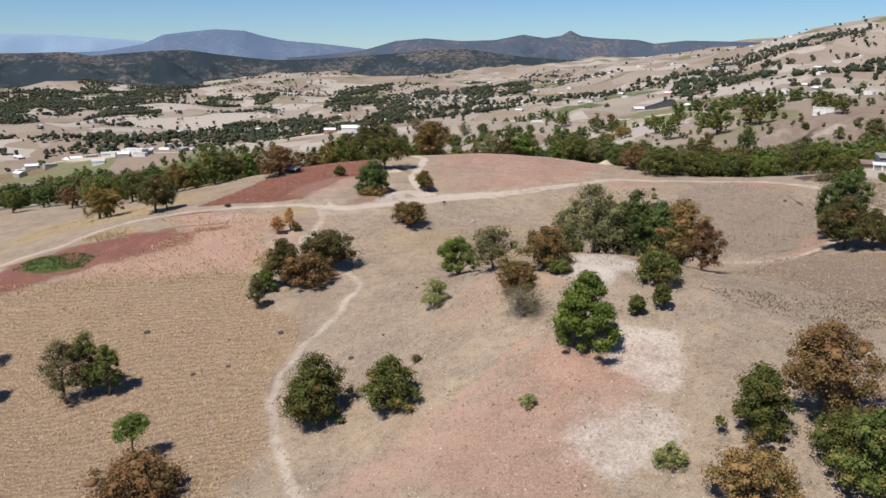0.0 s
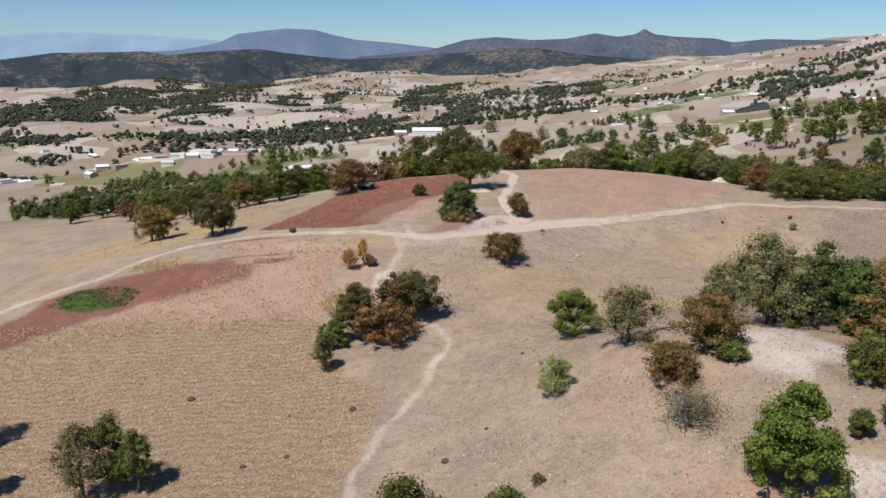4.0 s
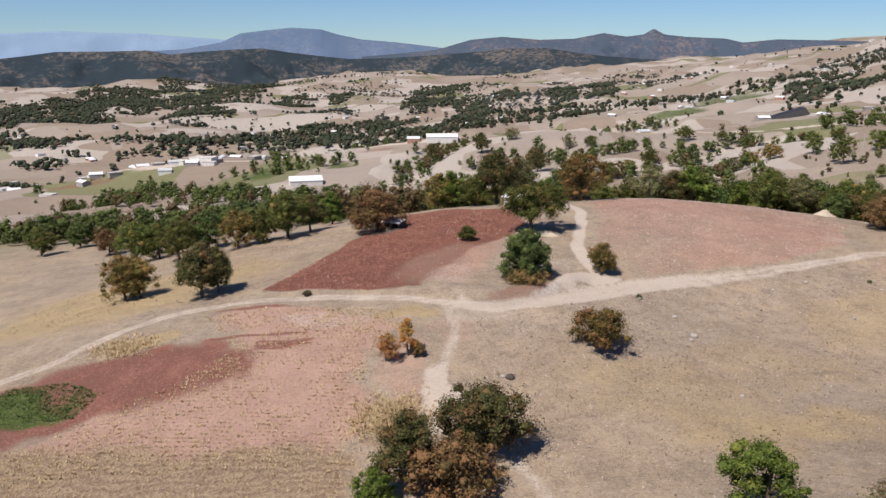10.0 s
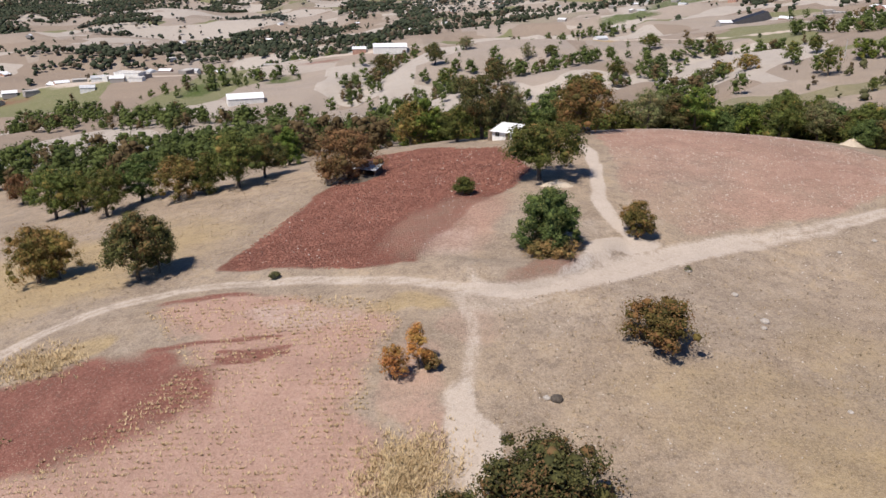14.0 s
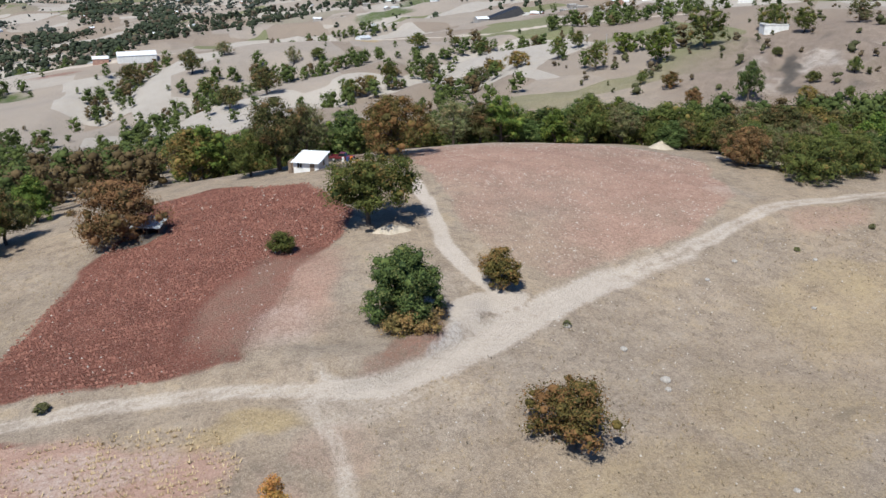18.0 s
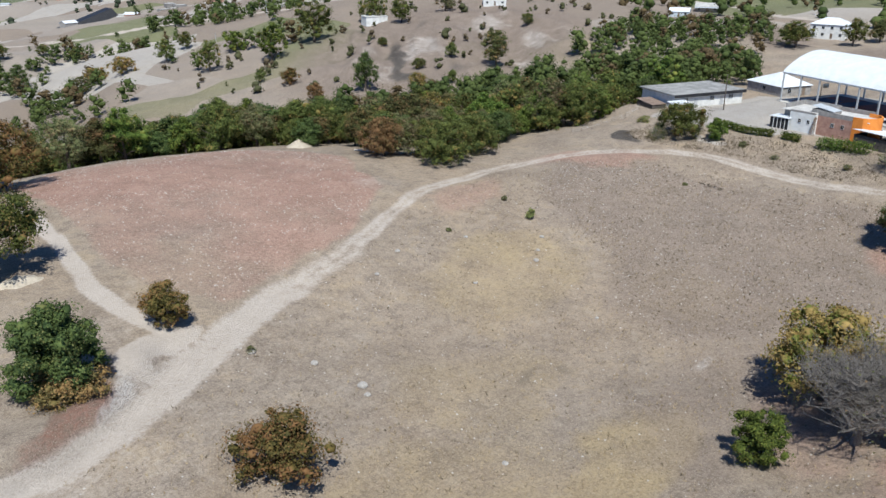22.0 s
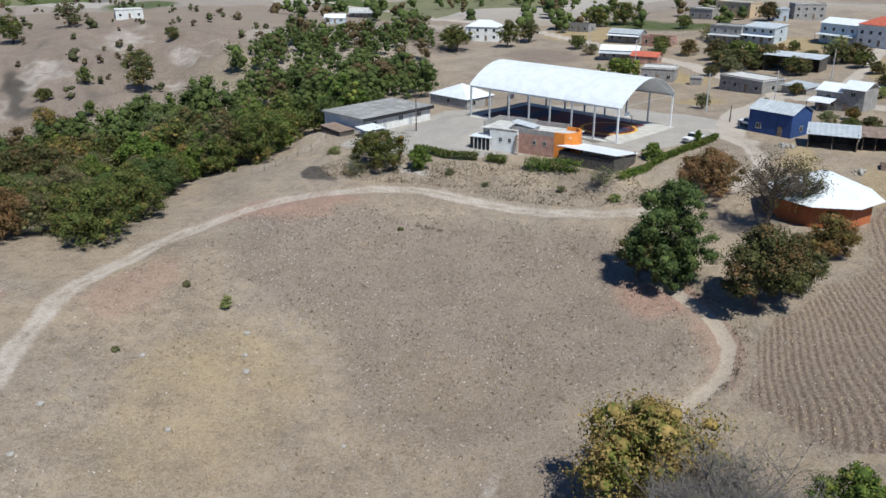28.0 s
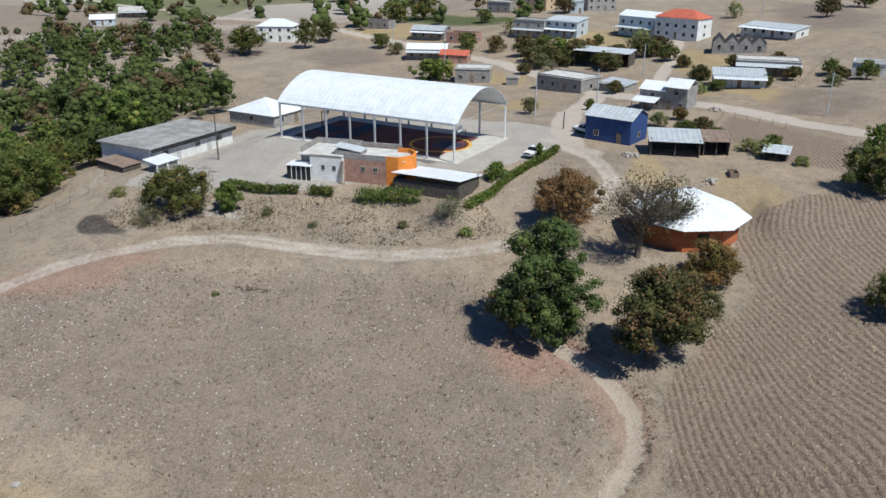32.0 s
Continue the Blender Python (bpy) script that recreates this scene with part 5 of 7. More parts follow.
def roof_slab(bm, corners, thick=0.12):
    """A slab under the given upper corners."""
    top = [bm.verts.new(c) for c in corners]
    low = [bm.verts.new((c[0], c[1], c[2] - thick)) for c in corners]
    bm.faces.new(top)
    bm.faces.new(low[::-1])
    n = len(corners)
    for k in range(n):
        bm.faces.new((top[k], low[k], low[(k + 1) % n], top[(k + 1) % n]))
    return bm


def corrugated(bm, a, b, c, d, count, size=0.035, thick=0.05):
    """A corrugated sheet from edge a-b to edge d-c, with raised seams."""
    a, b, c, d = Vector(a), Vector(b), Vector(c), Vector(d)
    low, high = [], []
    for k in range(count):
        for u, lift in ((0.0, 0.0), (0.42, 0.0), (0.5, size), (0.92, size)):
            s = (k + u) / count
            low.append((a.lerp(b, s), lift))
            high.append((d.lerp(c, s), lift))
    low.append((b, 0.0))
    high.append((c, 0.0))
    up = Vector((0, 0, 1))
    rows = [[bm.verts.new(p + up * (q + drop)) for p, q in line] for line, drop in ((low, 0), (high, 0), (high, -thick), (low, -thick))]
    n = len(low)
    for r in range(4):
        for k in range(n - 1):
            bm.faces.new((rows[r][k], rows[r][k + 1], rows[(r + 1) % 4][k + 1], rows[(r + 1) % 4][k]))
    bm.faces.new([rows[r][0] for r in range(4)])
    bm.faces.new([rows[r][-1] for r in range(4)][::-1])
    bmesh.ops.recalc_face_normals(bm, faces=bm.faces)
    return bm


def window_part(parent, x, y, z, w, h, face=-1, along_x=True, frame_material=None):
    """A framed window on a wall that faces along y (or x), its sill at z."""
    pane, rim = bmesh.new(), bmesh.new()
    d0, d1 = sorted((0.0, face * 0.05))
    f0, f1 = sorted((0.0, face * 0.09))

    def put(bm, u0, u1, q0, q1, z0, z1):
        return box(bm, x + u0, x + u1, y + q0, y + q1, z0, z1) if along_x else box(bm, x + q0, x + q1, y + u0, y + u1, z0, z1)

    put(pane, -w / 2, w / 2, d0, d1, z, z + h)
    for u0, u1, z0, z1 in ((-w / 2 - 0.05, -w / 2, z - 0.05, z + h + 0.05), (w / 2, w / 2 + 0.05, z - 0.05, z + h + 0.05), (-w / 2, w / 2, z - 0.05, z), (-w / 2, w / 2, z + h, z + h + 0.05), (-0.02, 0.02, z, z + h)):
        put(rim, u0, u1, f0, f1, z0, z1)
    frame_ob = part("window", rim, frame_material or STEEL, parent)
    part("pane", pane, GLASS_DARK, frame_ob)


def door_part(parent, x, y, w=0.95, h=2.05, face=-1, material=None):
    leaf = part("door", boxed(x - w / 2, x + w / 2, *sorted((y, y + face * 0.06)), 0.02, h, bevel=0.01), material or WOOD, parent)
    part("door_handle", boxed(x + w * 0.32, x + w * 0.40, *sorted((y + face * 0.06, y + face * 0.12)), 0.95, 1.08), STEEL, leaf)


def house(x, y, turn, length, depth, eaves, roof, wall, tint, label, group="village houses", base=None, category="house", openings=True, porch=0.0):
    """A small house; its front faces local -y. Walls reach down into the slope."""
    corners = [Vector((x, y, 0)) + Matrix.Rotation(radians(turn), 3, "Z") @ Vector((sx * length / 2, sy * depth / 2, 0)) for sx in (-1, 1) for sy in (-1, 1)]
    z = sum(on_ground(c.x, c.y) for c in corners) / 4 if base is None else base
    ob = thing("house" if category == "house" else "shed", Matrix.Translation((x, y, z)) @ Matrix.Rotation(radians(turn), 4, "Z"), label, category, group)
    l, d = length / 2, depth / 2
    shell = bmesh.new()
    low = -1.2
    for x0, x1, y0, y1 in ((-l, l, -d, -d + 0.2), (-l, l, d - 0.2, d), (-l, -l + 0.2, -d + 0.2, d - 0.2), (l - 0.2, l, -d + 0.2, d - 0.2)):
        if roof == "shed" and category == "shed" and y1 < 0 and x1 - x0 > 1:
            continue
        box(shell, x0, x1, y0, y1, low, eaves)
    if roof == "gable":
        for sx in (-l, l - 0.2):
            tri = [shell.verts.new(c) for c in ((sx, -d, eaves), (sx, d, eaves), (sx, 0, eaves + depth * 0.2), (sx + 0.2, -d, eaves), (sx + 0.2, d, eaves), (sx + 0.2, 0, eaves + depth * 0.2))]
            for f in ((0, 2, 1), (3, 4, 5), (0, 3, 5, 2), (1, 2, 5, 4)):
                shell.faces.new([tri[k] for k in f])
    part("wall", shell, WALLS[wall], ob)
    o = 0.35
    if roof == "flat":
        part("roof", boxed(-l - 0.2, l + 0.2, -d - 0.2, d + 0.2, eaves, eaves + 0.18, bevel=0.02), ROOFS[tint], ob)
        lip = bmesh.new()
        for x0, x1, y0, y1 in ((-l, l, -d, -d + 0.15), (-l, l, d - 0.15, d), (-l, -l + 0.15, -d + 0.15, d - 0.15), (l - 0.15, l, -d + 0.15, d - 0.15)):
            box(lip, x0, x1, y0, y1, eaves + 0.18, eaves + 0.45)
        part("parapet", lip, WALLS[wall], ob)
    elif roof == "gable":
        ridge = eaves + depth * 0.2 + 0.1
        for side in (-1, 1):
            edge = ((-l - o, side * (d + o), eaves - 0.05), (l + o, side * (d + o), eaves - 0.05), (l + o, 0, ridge), (-l - o, 0, ridge))
            part("roof", corrugated(bmesh.new(), *edge, max(4, int(length / 0.8))), ROOFS[tint], ob)
    elif roof == "shed":
        edge = ((-l - o, -d - o * 2, eaves - 0.25), (l + o, -d - o * 2, eaves - 0.25), (l + o, d + o, eaves + depth * 0.12), (-l - o, d + o, eaves + depth * 0.12))
        part("roof", corrugated(bmesh.new(), *edge, max(4, int(length / 0.8))), ROOFS[tint], ob)
        if category == "shed":
            for k in range(3):
                part("post", rod(bmesh.new(), (-l + 0.15 + k * (length - 0.3) / 2, -d, low), (-l + 0.15 + k * (length - 0.3) / 2, -d, eaves - 0.2), 0.08, 0.07, 6), WOOD, ob)
    elif roof == "hip":
        top = eaves + min(length, depth) * 0.28
        r = max(0.3, l - d)
        ring = ((-l - o, -d - o, eaves), (l + o, -d - o, eaves), (l + o, d + o, eaves), (-l - o, d + o, eaves))
        a, b = (-r, 0, top), (r, 0, top)
        for f in ((ring[0], ring[1], b, a), (ring[2], ring[3], a, b), (ring[1], ring[2], b), (ring[3], ring[0], a)):
            part("roof", roof_slab(bmesh.new(), f, 0.08), ROOFS[tint], ob)
    if porch:
        top = min(eaves, 3.0) - 0.15
        sheet = ((-l - 0.2, -d - porch, top - 0.18 * porch), (l + 0.2, -d - porch, top - 0.18 * porch), (l + 0.2, -d - 0.02, top), (-l - 0.2, -d - 0.02, top))
        part("porch_roof", corrugated(bmesh.new(), *sheet, max(4, int(length / 0.8))), ROOFS["steel" if tint != "steel" else "white"], ob)
        for k in range(4):
            u = -l + 0.1 + k * (length - 0.2) / 3
            part("porch_post", rod(bmesh.new(), (u, -d - porch + 0.2, low), (u, -d - porch + 0.2, top - 0.18 * porch), 0.08, 0.08, 6), WOOD, ob)
    if openings and eaves > 2.2 and category == "house":
        n = max(2, int(length / 3.2))
        for floor in range(1 if eaves < 5 else 2):
            for k in range(n):
                u = -l + length * (k + 0.5) / n
                if k == n // 2 and floor == 0:
                    door_part(ob, u, -d)
                else:
                    window_part(ob, u, -d, 1.0 + floor * 2.7, 1.0, 1.05)
            window_part(ob, l, 0, 1.0 + floor * 2.7, 1.0, 1.0, 1, False)
            window_part(ob, -l, 0, 1.0 + floor * 2.7, 1.0, 1.0, -1, False)
    return ob


HOUSES_A = (  # x, y, heading of the front, length, depth, eaves height, roof, walls, roof colour
    (223.2, 173.5, -127, 14.4, 9, 3.4, "flat", "grey", "pale"),
    (217.8, 160.8, -134, 8.4, 5, 1.8, "shed", "grey", "steel"),
    (148.9, 156, -93, 8.6, 6, 3, "shed", "dark", "steel"),
    (149.7, 148.8, -90, 4.6, 5, 2.9, "shed", "dark", "rust"),
    (145.2, 139, -111, 3.8, 3, 1.7, "shed", "dark", "steel"),
    (289.1, 134.9, -129, 16, 9, 6.7, "hip", "white", "red"),
    (300.6, 146.8, -132, 14.7, 8, 6.2, "gable", "pale_blue", "white"),
    (227.3, 121.7, -101, 15.7, 8, 3.4, "flat", "grey", "pale"),
    (212.7, 131.9, -97, 12.1, 7, 3.1, "shed", "pale_blue", "steel"),
    (281.4, 107.3, -136, 19.6, 7, 2.9, "shed", "white", "steel"),
    (311.9, 185.4, -113, 12.3, 8, 5.7, "flat", "grey", "grey"),
    (307.9, 173.2, -121, 13.1, 8, 5.6, "shed", "pale_blue", "steel"),
    (276.1, 219.6, -89, 13.3, 7, 3.3, "gable", "grey", "white"),
    (269, 209.4, -98, 9.1, 6, 2.5, "gable", "rose", "red"),
)
HOUSES_B = (  # x, y, heading of the front, length, depth, eaves height, roof, walls, roof colour
    (238.3, 200.6, -91, 10, 8, 3.7, "flat", "grey", "pale"),
    (314, 224, -103, 13.1, 7, 3.3, "gable", "grey", "steel"),
    (305.2, 210.3, -107, 11.7, 6, 3.6, "open", "rose", "none"),
    (311.6, 283.2, -87, 14.1, 9, 5.5, "hip", "white", "white"),
    (337.6, 369.2, -67, 9.8, 8, 2.5, "gable", "pale_blue", "white"),
    (368, 370.9, -64, 12.2, 8, 2.7, "gable", "grey", "pale"),
    (341.3, 249.8, -110, 13.1, 6, 3.2, "open", "grey", "none"),
    (374.8, 200.3, -117, 11.5, 8, 4.1, "flat", "grey", "pale"),
    (375.1, 186.5, -121, 17.6, 9, 6.3, "flat", "ochre", "pale"),
    (218.8, 99.2, -112, 7.6, 7, 2.8, "flat", "white", "grey"),
    (230.8, 188.9, -94, 3.2, 3, 2, "flat", "grey", "pale"),
    (287.3, 450.5, -43, 12.1, 7, 3.7, "flat", "white", "pale"),
    (360.2, 168.7, -84, 5.7, 6, 4.6, "flat", "pale_blue", "steel"),
    (252.5, 162.6, -115, 17.3, 5, 4.4, "shed", "dark", "steel"),
    (370.9, 158.6, -70, 13, 7, 6, "flat", "grey", "pale"),
)

PORCHES = {(223.2, 173.5): 0.0, (300.6, 146.8): 2.6, (307.9, 173.2): 2.4, (212.7, 131.9): 2.4, (281.4, 107.3): 2.2, (276.1, 219.6): 2.6, (314, 224): 2.0, (368, 370.9): 2.4, (227.3, 121.7): 3.0, (311.9, 185.4): 2.0}
WORDS = {"grey": "grey concrete-block", "white": "white-washed", "pale_blue": "pale blue painted", "rose": "rose plaster", "ochre": "ochre plastered", "dark": "dark weathered board"}
TOPS = {("flat", "pale"): "with a flat cement roof", ("flat", "grey"): "with a stained flat roof", ("flat", "steel"): "with a flat metal roof", ("shed", "steel"): "under a sloping metal sheet roof", ("shed", "rust"): "under a rusted sheet roof", ("gable", "white"): "with a white gabled roof", ("gable", "steel"): "with a metal gabled roof",
        ("gable", "dark"): "with a dark gabled roof", ("gable", "pale"): "with a pale gabled roof", ("gable", "red"): "with a red gabled roof", ("hip", "red"): "with a red hipped tile roof", ("hip", "white"): "with a white hipped roof", ("open", "none"): "unfinished and without a roof"}
for x, y, turn, length, depth, eaves, roof, wall, tint in (*HOUSES_A, *HOUSES_B):
    kind = "shed" if wall == "dark" else "house"
    house(x, y, turn, length, depth, eaves, roof, wall, tint, "%s %s %s%s" % (WORDS[wall], kind, TOPS[(roof, tint)], ", two storeys" if eaves > 5 else ""), category=kind, porch=PORCHES.get((x, y), 0.0))

# stepped house of two white-roofed halves and a porch
stepped_house = thing("house", Matrix.Translation((191.5, 151.5, on_ground(191.5, 151.5))) @ Matrix.Rotation(radians(-118), 4, "Z"), "grey two-storey house with stepped white gabled roofs", "house", "village houses")
for x0, x1, eave in ((-5.6, 0.2, 4.4), (0.25, 5.4, 5.4)):
    part("wall", boxed(x0, x1, -3.4, 3.4, -1.2, eave), WALLS["grey"], stepped_house)
    for side in (-1, 1):
        edge = ((x0 - 0.3, side * 3.9, eave - 0.05), (x1 + 0.3, side * 3.9, eave - 0.05), (x1 + 0.3, 0, eave + 1.5), (x0 - 0.3, 0, eave + 1.5))
        part("roof", corrugated(bmesh.new(), *edge, 8), ROOFS["white"], stepped_house)
    window_part(stepped_house, (x0 + x1) / 2, -3.4, eave - 1.7, 1.1, 1.0)
    window_part(stepped_house, (x0 + x1) / 2 + 1.2, -3.4, 0.9, 0.9, 1.0)
    door_part(stepped_house, (x0 + x1) / 2 - 1.4, -3.4)
part("porch_roof", corrugated(bmesh.new(), (-6.2, -7.0, 2.1), (-0.6, -7.0, 2.1), (-0.6, -3.42, 2.9), (-6.2, -3.42, 2.9), 8), ROOFS["white"], stepped_house)
for u in (-6.0, -3.4, -0.8):
    part("porch_post", rod(bmesh.new(), (u, -6.8, -1.2), (u, -6.8, 2.1), 0.08, 0.08, 6), WOOD, stepped_house)

# row of four dark gables over unfinished block walls
gabled_row = thing("house", Matrix.Translation((260, 122.5, on_ground(260, 122.5))) @ Matrix.Rotation(radians(-98), 4, "Z"), "unfinished grey block house with four dark gables", "house", "village houses")
part("wall", boxed(-7.6, 7.6, -3.5, 3.5, -1.5, 3.0), WALLS["grey"], gabled_row)
for k in range(4):
    u = -7.6 + 3.8 * k
    gable = bmesh.new()
    tri = [gable.verts.new(c) for c in ((u, -3.5, 3.0), (u + 3.8, -3.5, 3.0), (u + 1.9, -3.5, 5.0), (u, -3.3, 3.0), (u + 3.8, -3.3, 3.0), (u + 1.9, -3.3, 5.0))]
    for face in ((0, 1, 2), (3, 5, 4), (0, 2, 5, 3), (1, 4, 5, 2)):
        gable.faces.new([tri[i] for i in face])
    part("gable", gable, WALLS["grey"], gabled_row)
    for sx in (0, 3.8):
        part("roof", roof_slab(bmesh.new(), ((u + sx, -3.7, 3.02), (u + 1.9, -3.7, 5.12), (u + 1.9, 3.6, 5.12), (u + sx, 3.6, 3.02)), 0.08), ROOFS["dark"], gabled_row)
    window_part(gabled_row, u + 1.9, -3.5, 0.8, 0.9, 1.3)

# roofed court
court = thing("sports_court_roof", pose(137.8, 194.7, 11.5, 0, 0, 68.3), "white arched steel roof on posts over a painted court", "pavilion")
LONG, WIDE, EAVE, RISE = 38.3, 20.8, 7.0, 4.6
arc = [(-WIDE * k / 24, EAVE + RISE * math.sin(math.pi * k / 24) ** 0.85) for k in range(25)]
sheet = bmesh.new()
rows = [[sheet.verts.new((x, y, z)) for y, z in arc] for x in np.linspace(-0.6, LONG + 0.6, 13)]
under = [[sheet.verts.new((x, y, z - 0.06)) for y, z in arc] for x in np.linspace(-0.6, LONG + 0.6, 13)]
for a, b in zip(rows, rows[1:]):
    for k in range(24):
        sheet.faces.new((a[k], a[k + 1], b[k + 1], b[k]))
for a, b in zip(under, under[1:]):
    for k in range(24):
        sheet.faces.new((b[k], b[k + 1], a[k + 1], a[k]))
for k in range(24):
    sheet.faces.new((rows[0][k + 1], rows[0][k], under[0][k], under[0][k + 1]))
    sheet.faces.new((rows[-1][k], rows[-1][k + 1], under[-1][k + 1], under[-1][k]))
vault = part("roof_sheet", sheet, ROOFS["white"], court, "white curved sheet roof")
for x in np.arange(0.2, LONG, 1.05):
    seam = bmesh.new()
    ring = [[seam.verts.new((x + u, y, z + w)) for u, w in ((-0.03, 0.0), (0.0, 0.025), (0.03, 0.0))] for y, z in arc]
    for p, q in zip(ring, ring[1:]):
        for k in range(2):
            seam.faces.new((p[k], p[k + 1], q[k + 1], q[k]))
    part("seam", seam, ROOFS["white"], vault)
for k in range(8):
    x = LONG * k / 7
    for y in (0, -WIDE):
        part("post", boxed(x - 0.16, x + 0.16, y - 0.16, y + 0.16, -0.4, EAVE, bevel=0.02), WHITE_STEEL if k == 0 else STEEL, court)
    truss = bmesh.new()
    for (ya, za), (yb, zb) in zip(arc, arc[1:]):
        rod(truss, (x, ya, za - 0.12), (x, yb, zb - 0.12), 0.06, 0.06, 5)
        rod(truss, (x, ya * 0.985, za - 0.75), (x, yb * 0.985, zb - 0.75), 0.05, 0.05, 5)
        rod(truss, (x, ya, za - 0.12), (x, yb * 0.985, zb - 0.75), 0.035, 0.035, 4)
    part("truss", truss, WHITE_STEEL, court)
    part("tie_rod", rod(bmesh.new(), (x, 0, EAVE - 0.1), (x, -WIDE, EAVE - 0.1), 0.04, 0.04, 5), STEEL, court)
for y in (0, -WIDE):
    part("eave_beam", boxed(0, LONG, y - 0.12, y + 0.12, EAVE - 0.35, EAVE - 0.05), STEEL, court)
floor = thing("court_floor", pose(137.8, 194.7, 11.52, 0, 0, 68.3), "concrete playing court painted red, blue and yellow", "sports court")
part("slab", boxed(-0.8, LONG + 0.5, -WIDE - 0.5, 0.5, -0.5, 0.10, bevel=0.02), CONCRETE, floor)
part("painted_field", boxed(4.5, LONG - 1, -WIDE + 2.2, -2.2, 0.10, 0.112), COURT_RED_SHADED, floor, "red painted playing field with roof shade in its colour")
key = bmesh.new()
bmesh.ops.create_cone(key, cap_ends=True, segments=40, radius1=6.0, radius2=6.0, depth=0.02, matrix=Matrix.Translation((8.5, -WIDE / 2, 0.118)))
part("painted_arc", key, COURT_YELLOW, floor, "yellow painted arc")
inner = bmesh.new()
bmesh.ops.create_cone(inner, cap_ends=True, segments=40, radius1=5.4, radius2=5.4, depth=0.02, matrix=Matrix.Translation((8.5, -WIDE / 2, 0.126)))
part("painted_key", inner, COURT_RED_SHADED, floor)
part("painted_lane", boxed(4.6, 9.5, -WIDE / 2 - 2.4, -WIDE / 2 + 2.4, 0.137, 0.142), COURT_BLUE_SHADED, floor)
part("painted_lane", boxed(LONG - 7, LONG - 1.2, -WIDE / 2 - 2.4, -WIDE / 2 + 2.4, 0.118, 0.124), COURT_BLUE_SHADED, floor)
part("painted_band", boxed(LONG - 12, LONG - 8, -WIDE + 2.4, -2.4, 0.118, 0.124), COURT_BLUE_SHADED, floor)
for x, face in ((3.2, 1), (LONG - 2.0, -1)):
    hoop = thing("basketball_hoop", pose(137.8, 194.7, 11.62, 0, 0, 68.3) @ pose(x, -WIDE / 2, 0), "steel basketball hoop with a white board", "basketball hoop", "hoops on the court")
    part("pole", rod(bmesh.new(), (0, 0, 0), (0, 0, 3.4), 0.09, 0.08), BLACK, hoop)
    part("arm", rod(bmesh.new(), (0, 0, 3.3), (face * 1.2, 0, 3.4), 0.05), BLACK, hoop)
    part("backboard", boxed(face * 1.2 - 0.03, face * 1.2 + 0.03, -0.9, 0.9, 2.9, 3.95), WHITE_STEEL, hoop)
    ring = bmesh.new()
    for k in range(12):
        a, b = 6.283 * k / 12, 6.283 * (k + 1) / 12
        rod(ring, (face * 1.5 + 0.23 * math.cos(a), 0.23 * math.sin(a), 3.05), (face * 1.5 + 0.23 * math.cos(b), 0.23 * math.sin(b), 3.05), 0.012, 0.012, 4)
    part("rim", ring, WALLS["orange"], hoop)

# long flat-roofed school block
block = thing("school_block", pose(149.1, 252.3, 8.9, 0, 0, -21.3), "long white block with a stained flat concrete roof", "building")
part("wall", boxed(-10.6, 10.6, -6.6, 6.6, -1.8, 3.2), WALLS["white"], block)
part("roof", boxed(-11.1, 11.1, -7.3, 7.2, 3.2, 3.55, bevel=0.03), ROOFS["grey"], block, "stained grey concrete roof slab")
part("fascia", boxed(-11.12, 11.12, -7.34, -7.3, 2.75, 3.5), BLACK, block)
for u in (-7.5, -6.8, 0.6, 1.3, 6.5, 7.2):
    window_part(block, u, -6.6, 1.5, 0.5, 0.9)
for u in (-4, 4):
    door_part(block, u, -6.6, 1.0, 2.1, -1, STEEL)
porch = thing("porch_roof", pose(136.4, 249.0, 8.4, 0, 0, -21.3), "small white sheet porch on block piers", "porch")
part("roof", roof_slab(bmesh.new(), ((-2.6, -3.2, 2.2), (2.8, -3.2, 2.2), (2.8, 0.6, 2.7), (-2.6, 0.6, 2.7)), 0.08), ROOFS["white"], porch)
part("wall", boxed(-2.3, 2.5, -2.7, -2.5, -1.5, 2.1), WALLS["grey"], porch)
for u in (-2.4, 0.0, 2.5):
    part("pier", boxed(u - 0.15, u + 0.15, -3.0, -2.7, -1.5, 2.15), WALLS["white"], porch)
lean = thing("lean_to", pose(137.6, 255.0, 8.0, 0, 0, -21.3), "rusty sheet lean-to with grey board walls", "shed")
part("roof", roof_slab(bmesh.new(), ((-4.2, -3.4, 2.0), (0.2, -3.4, 2.0), (0.2, 3.5, 2.6), (-4.2, 3.5, 2.6)), 0.06), ROOFS["rust"], lean)
part("wall", boxed(-4.0, 0.0, -3.2, 3.2, -2.0, 1.95), WALLS["dark"], lean)
house(174.3, 241.1, -22.8, 9.6, 13, 2.6, "hip", "grey", "white", "grey hall with a broad white hipped roof", base=9.6)

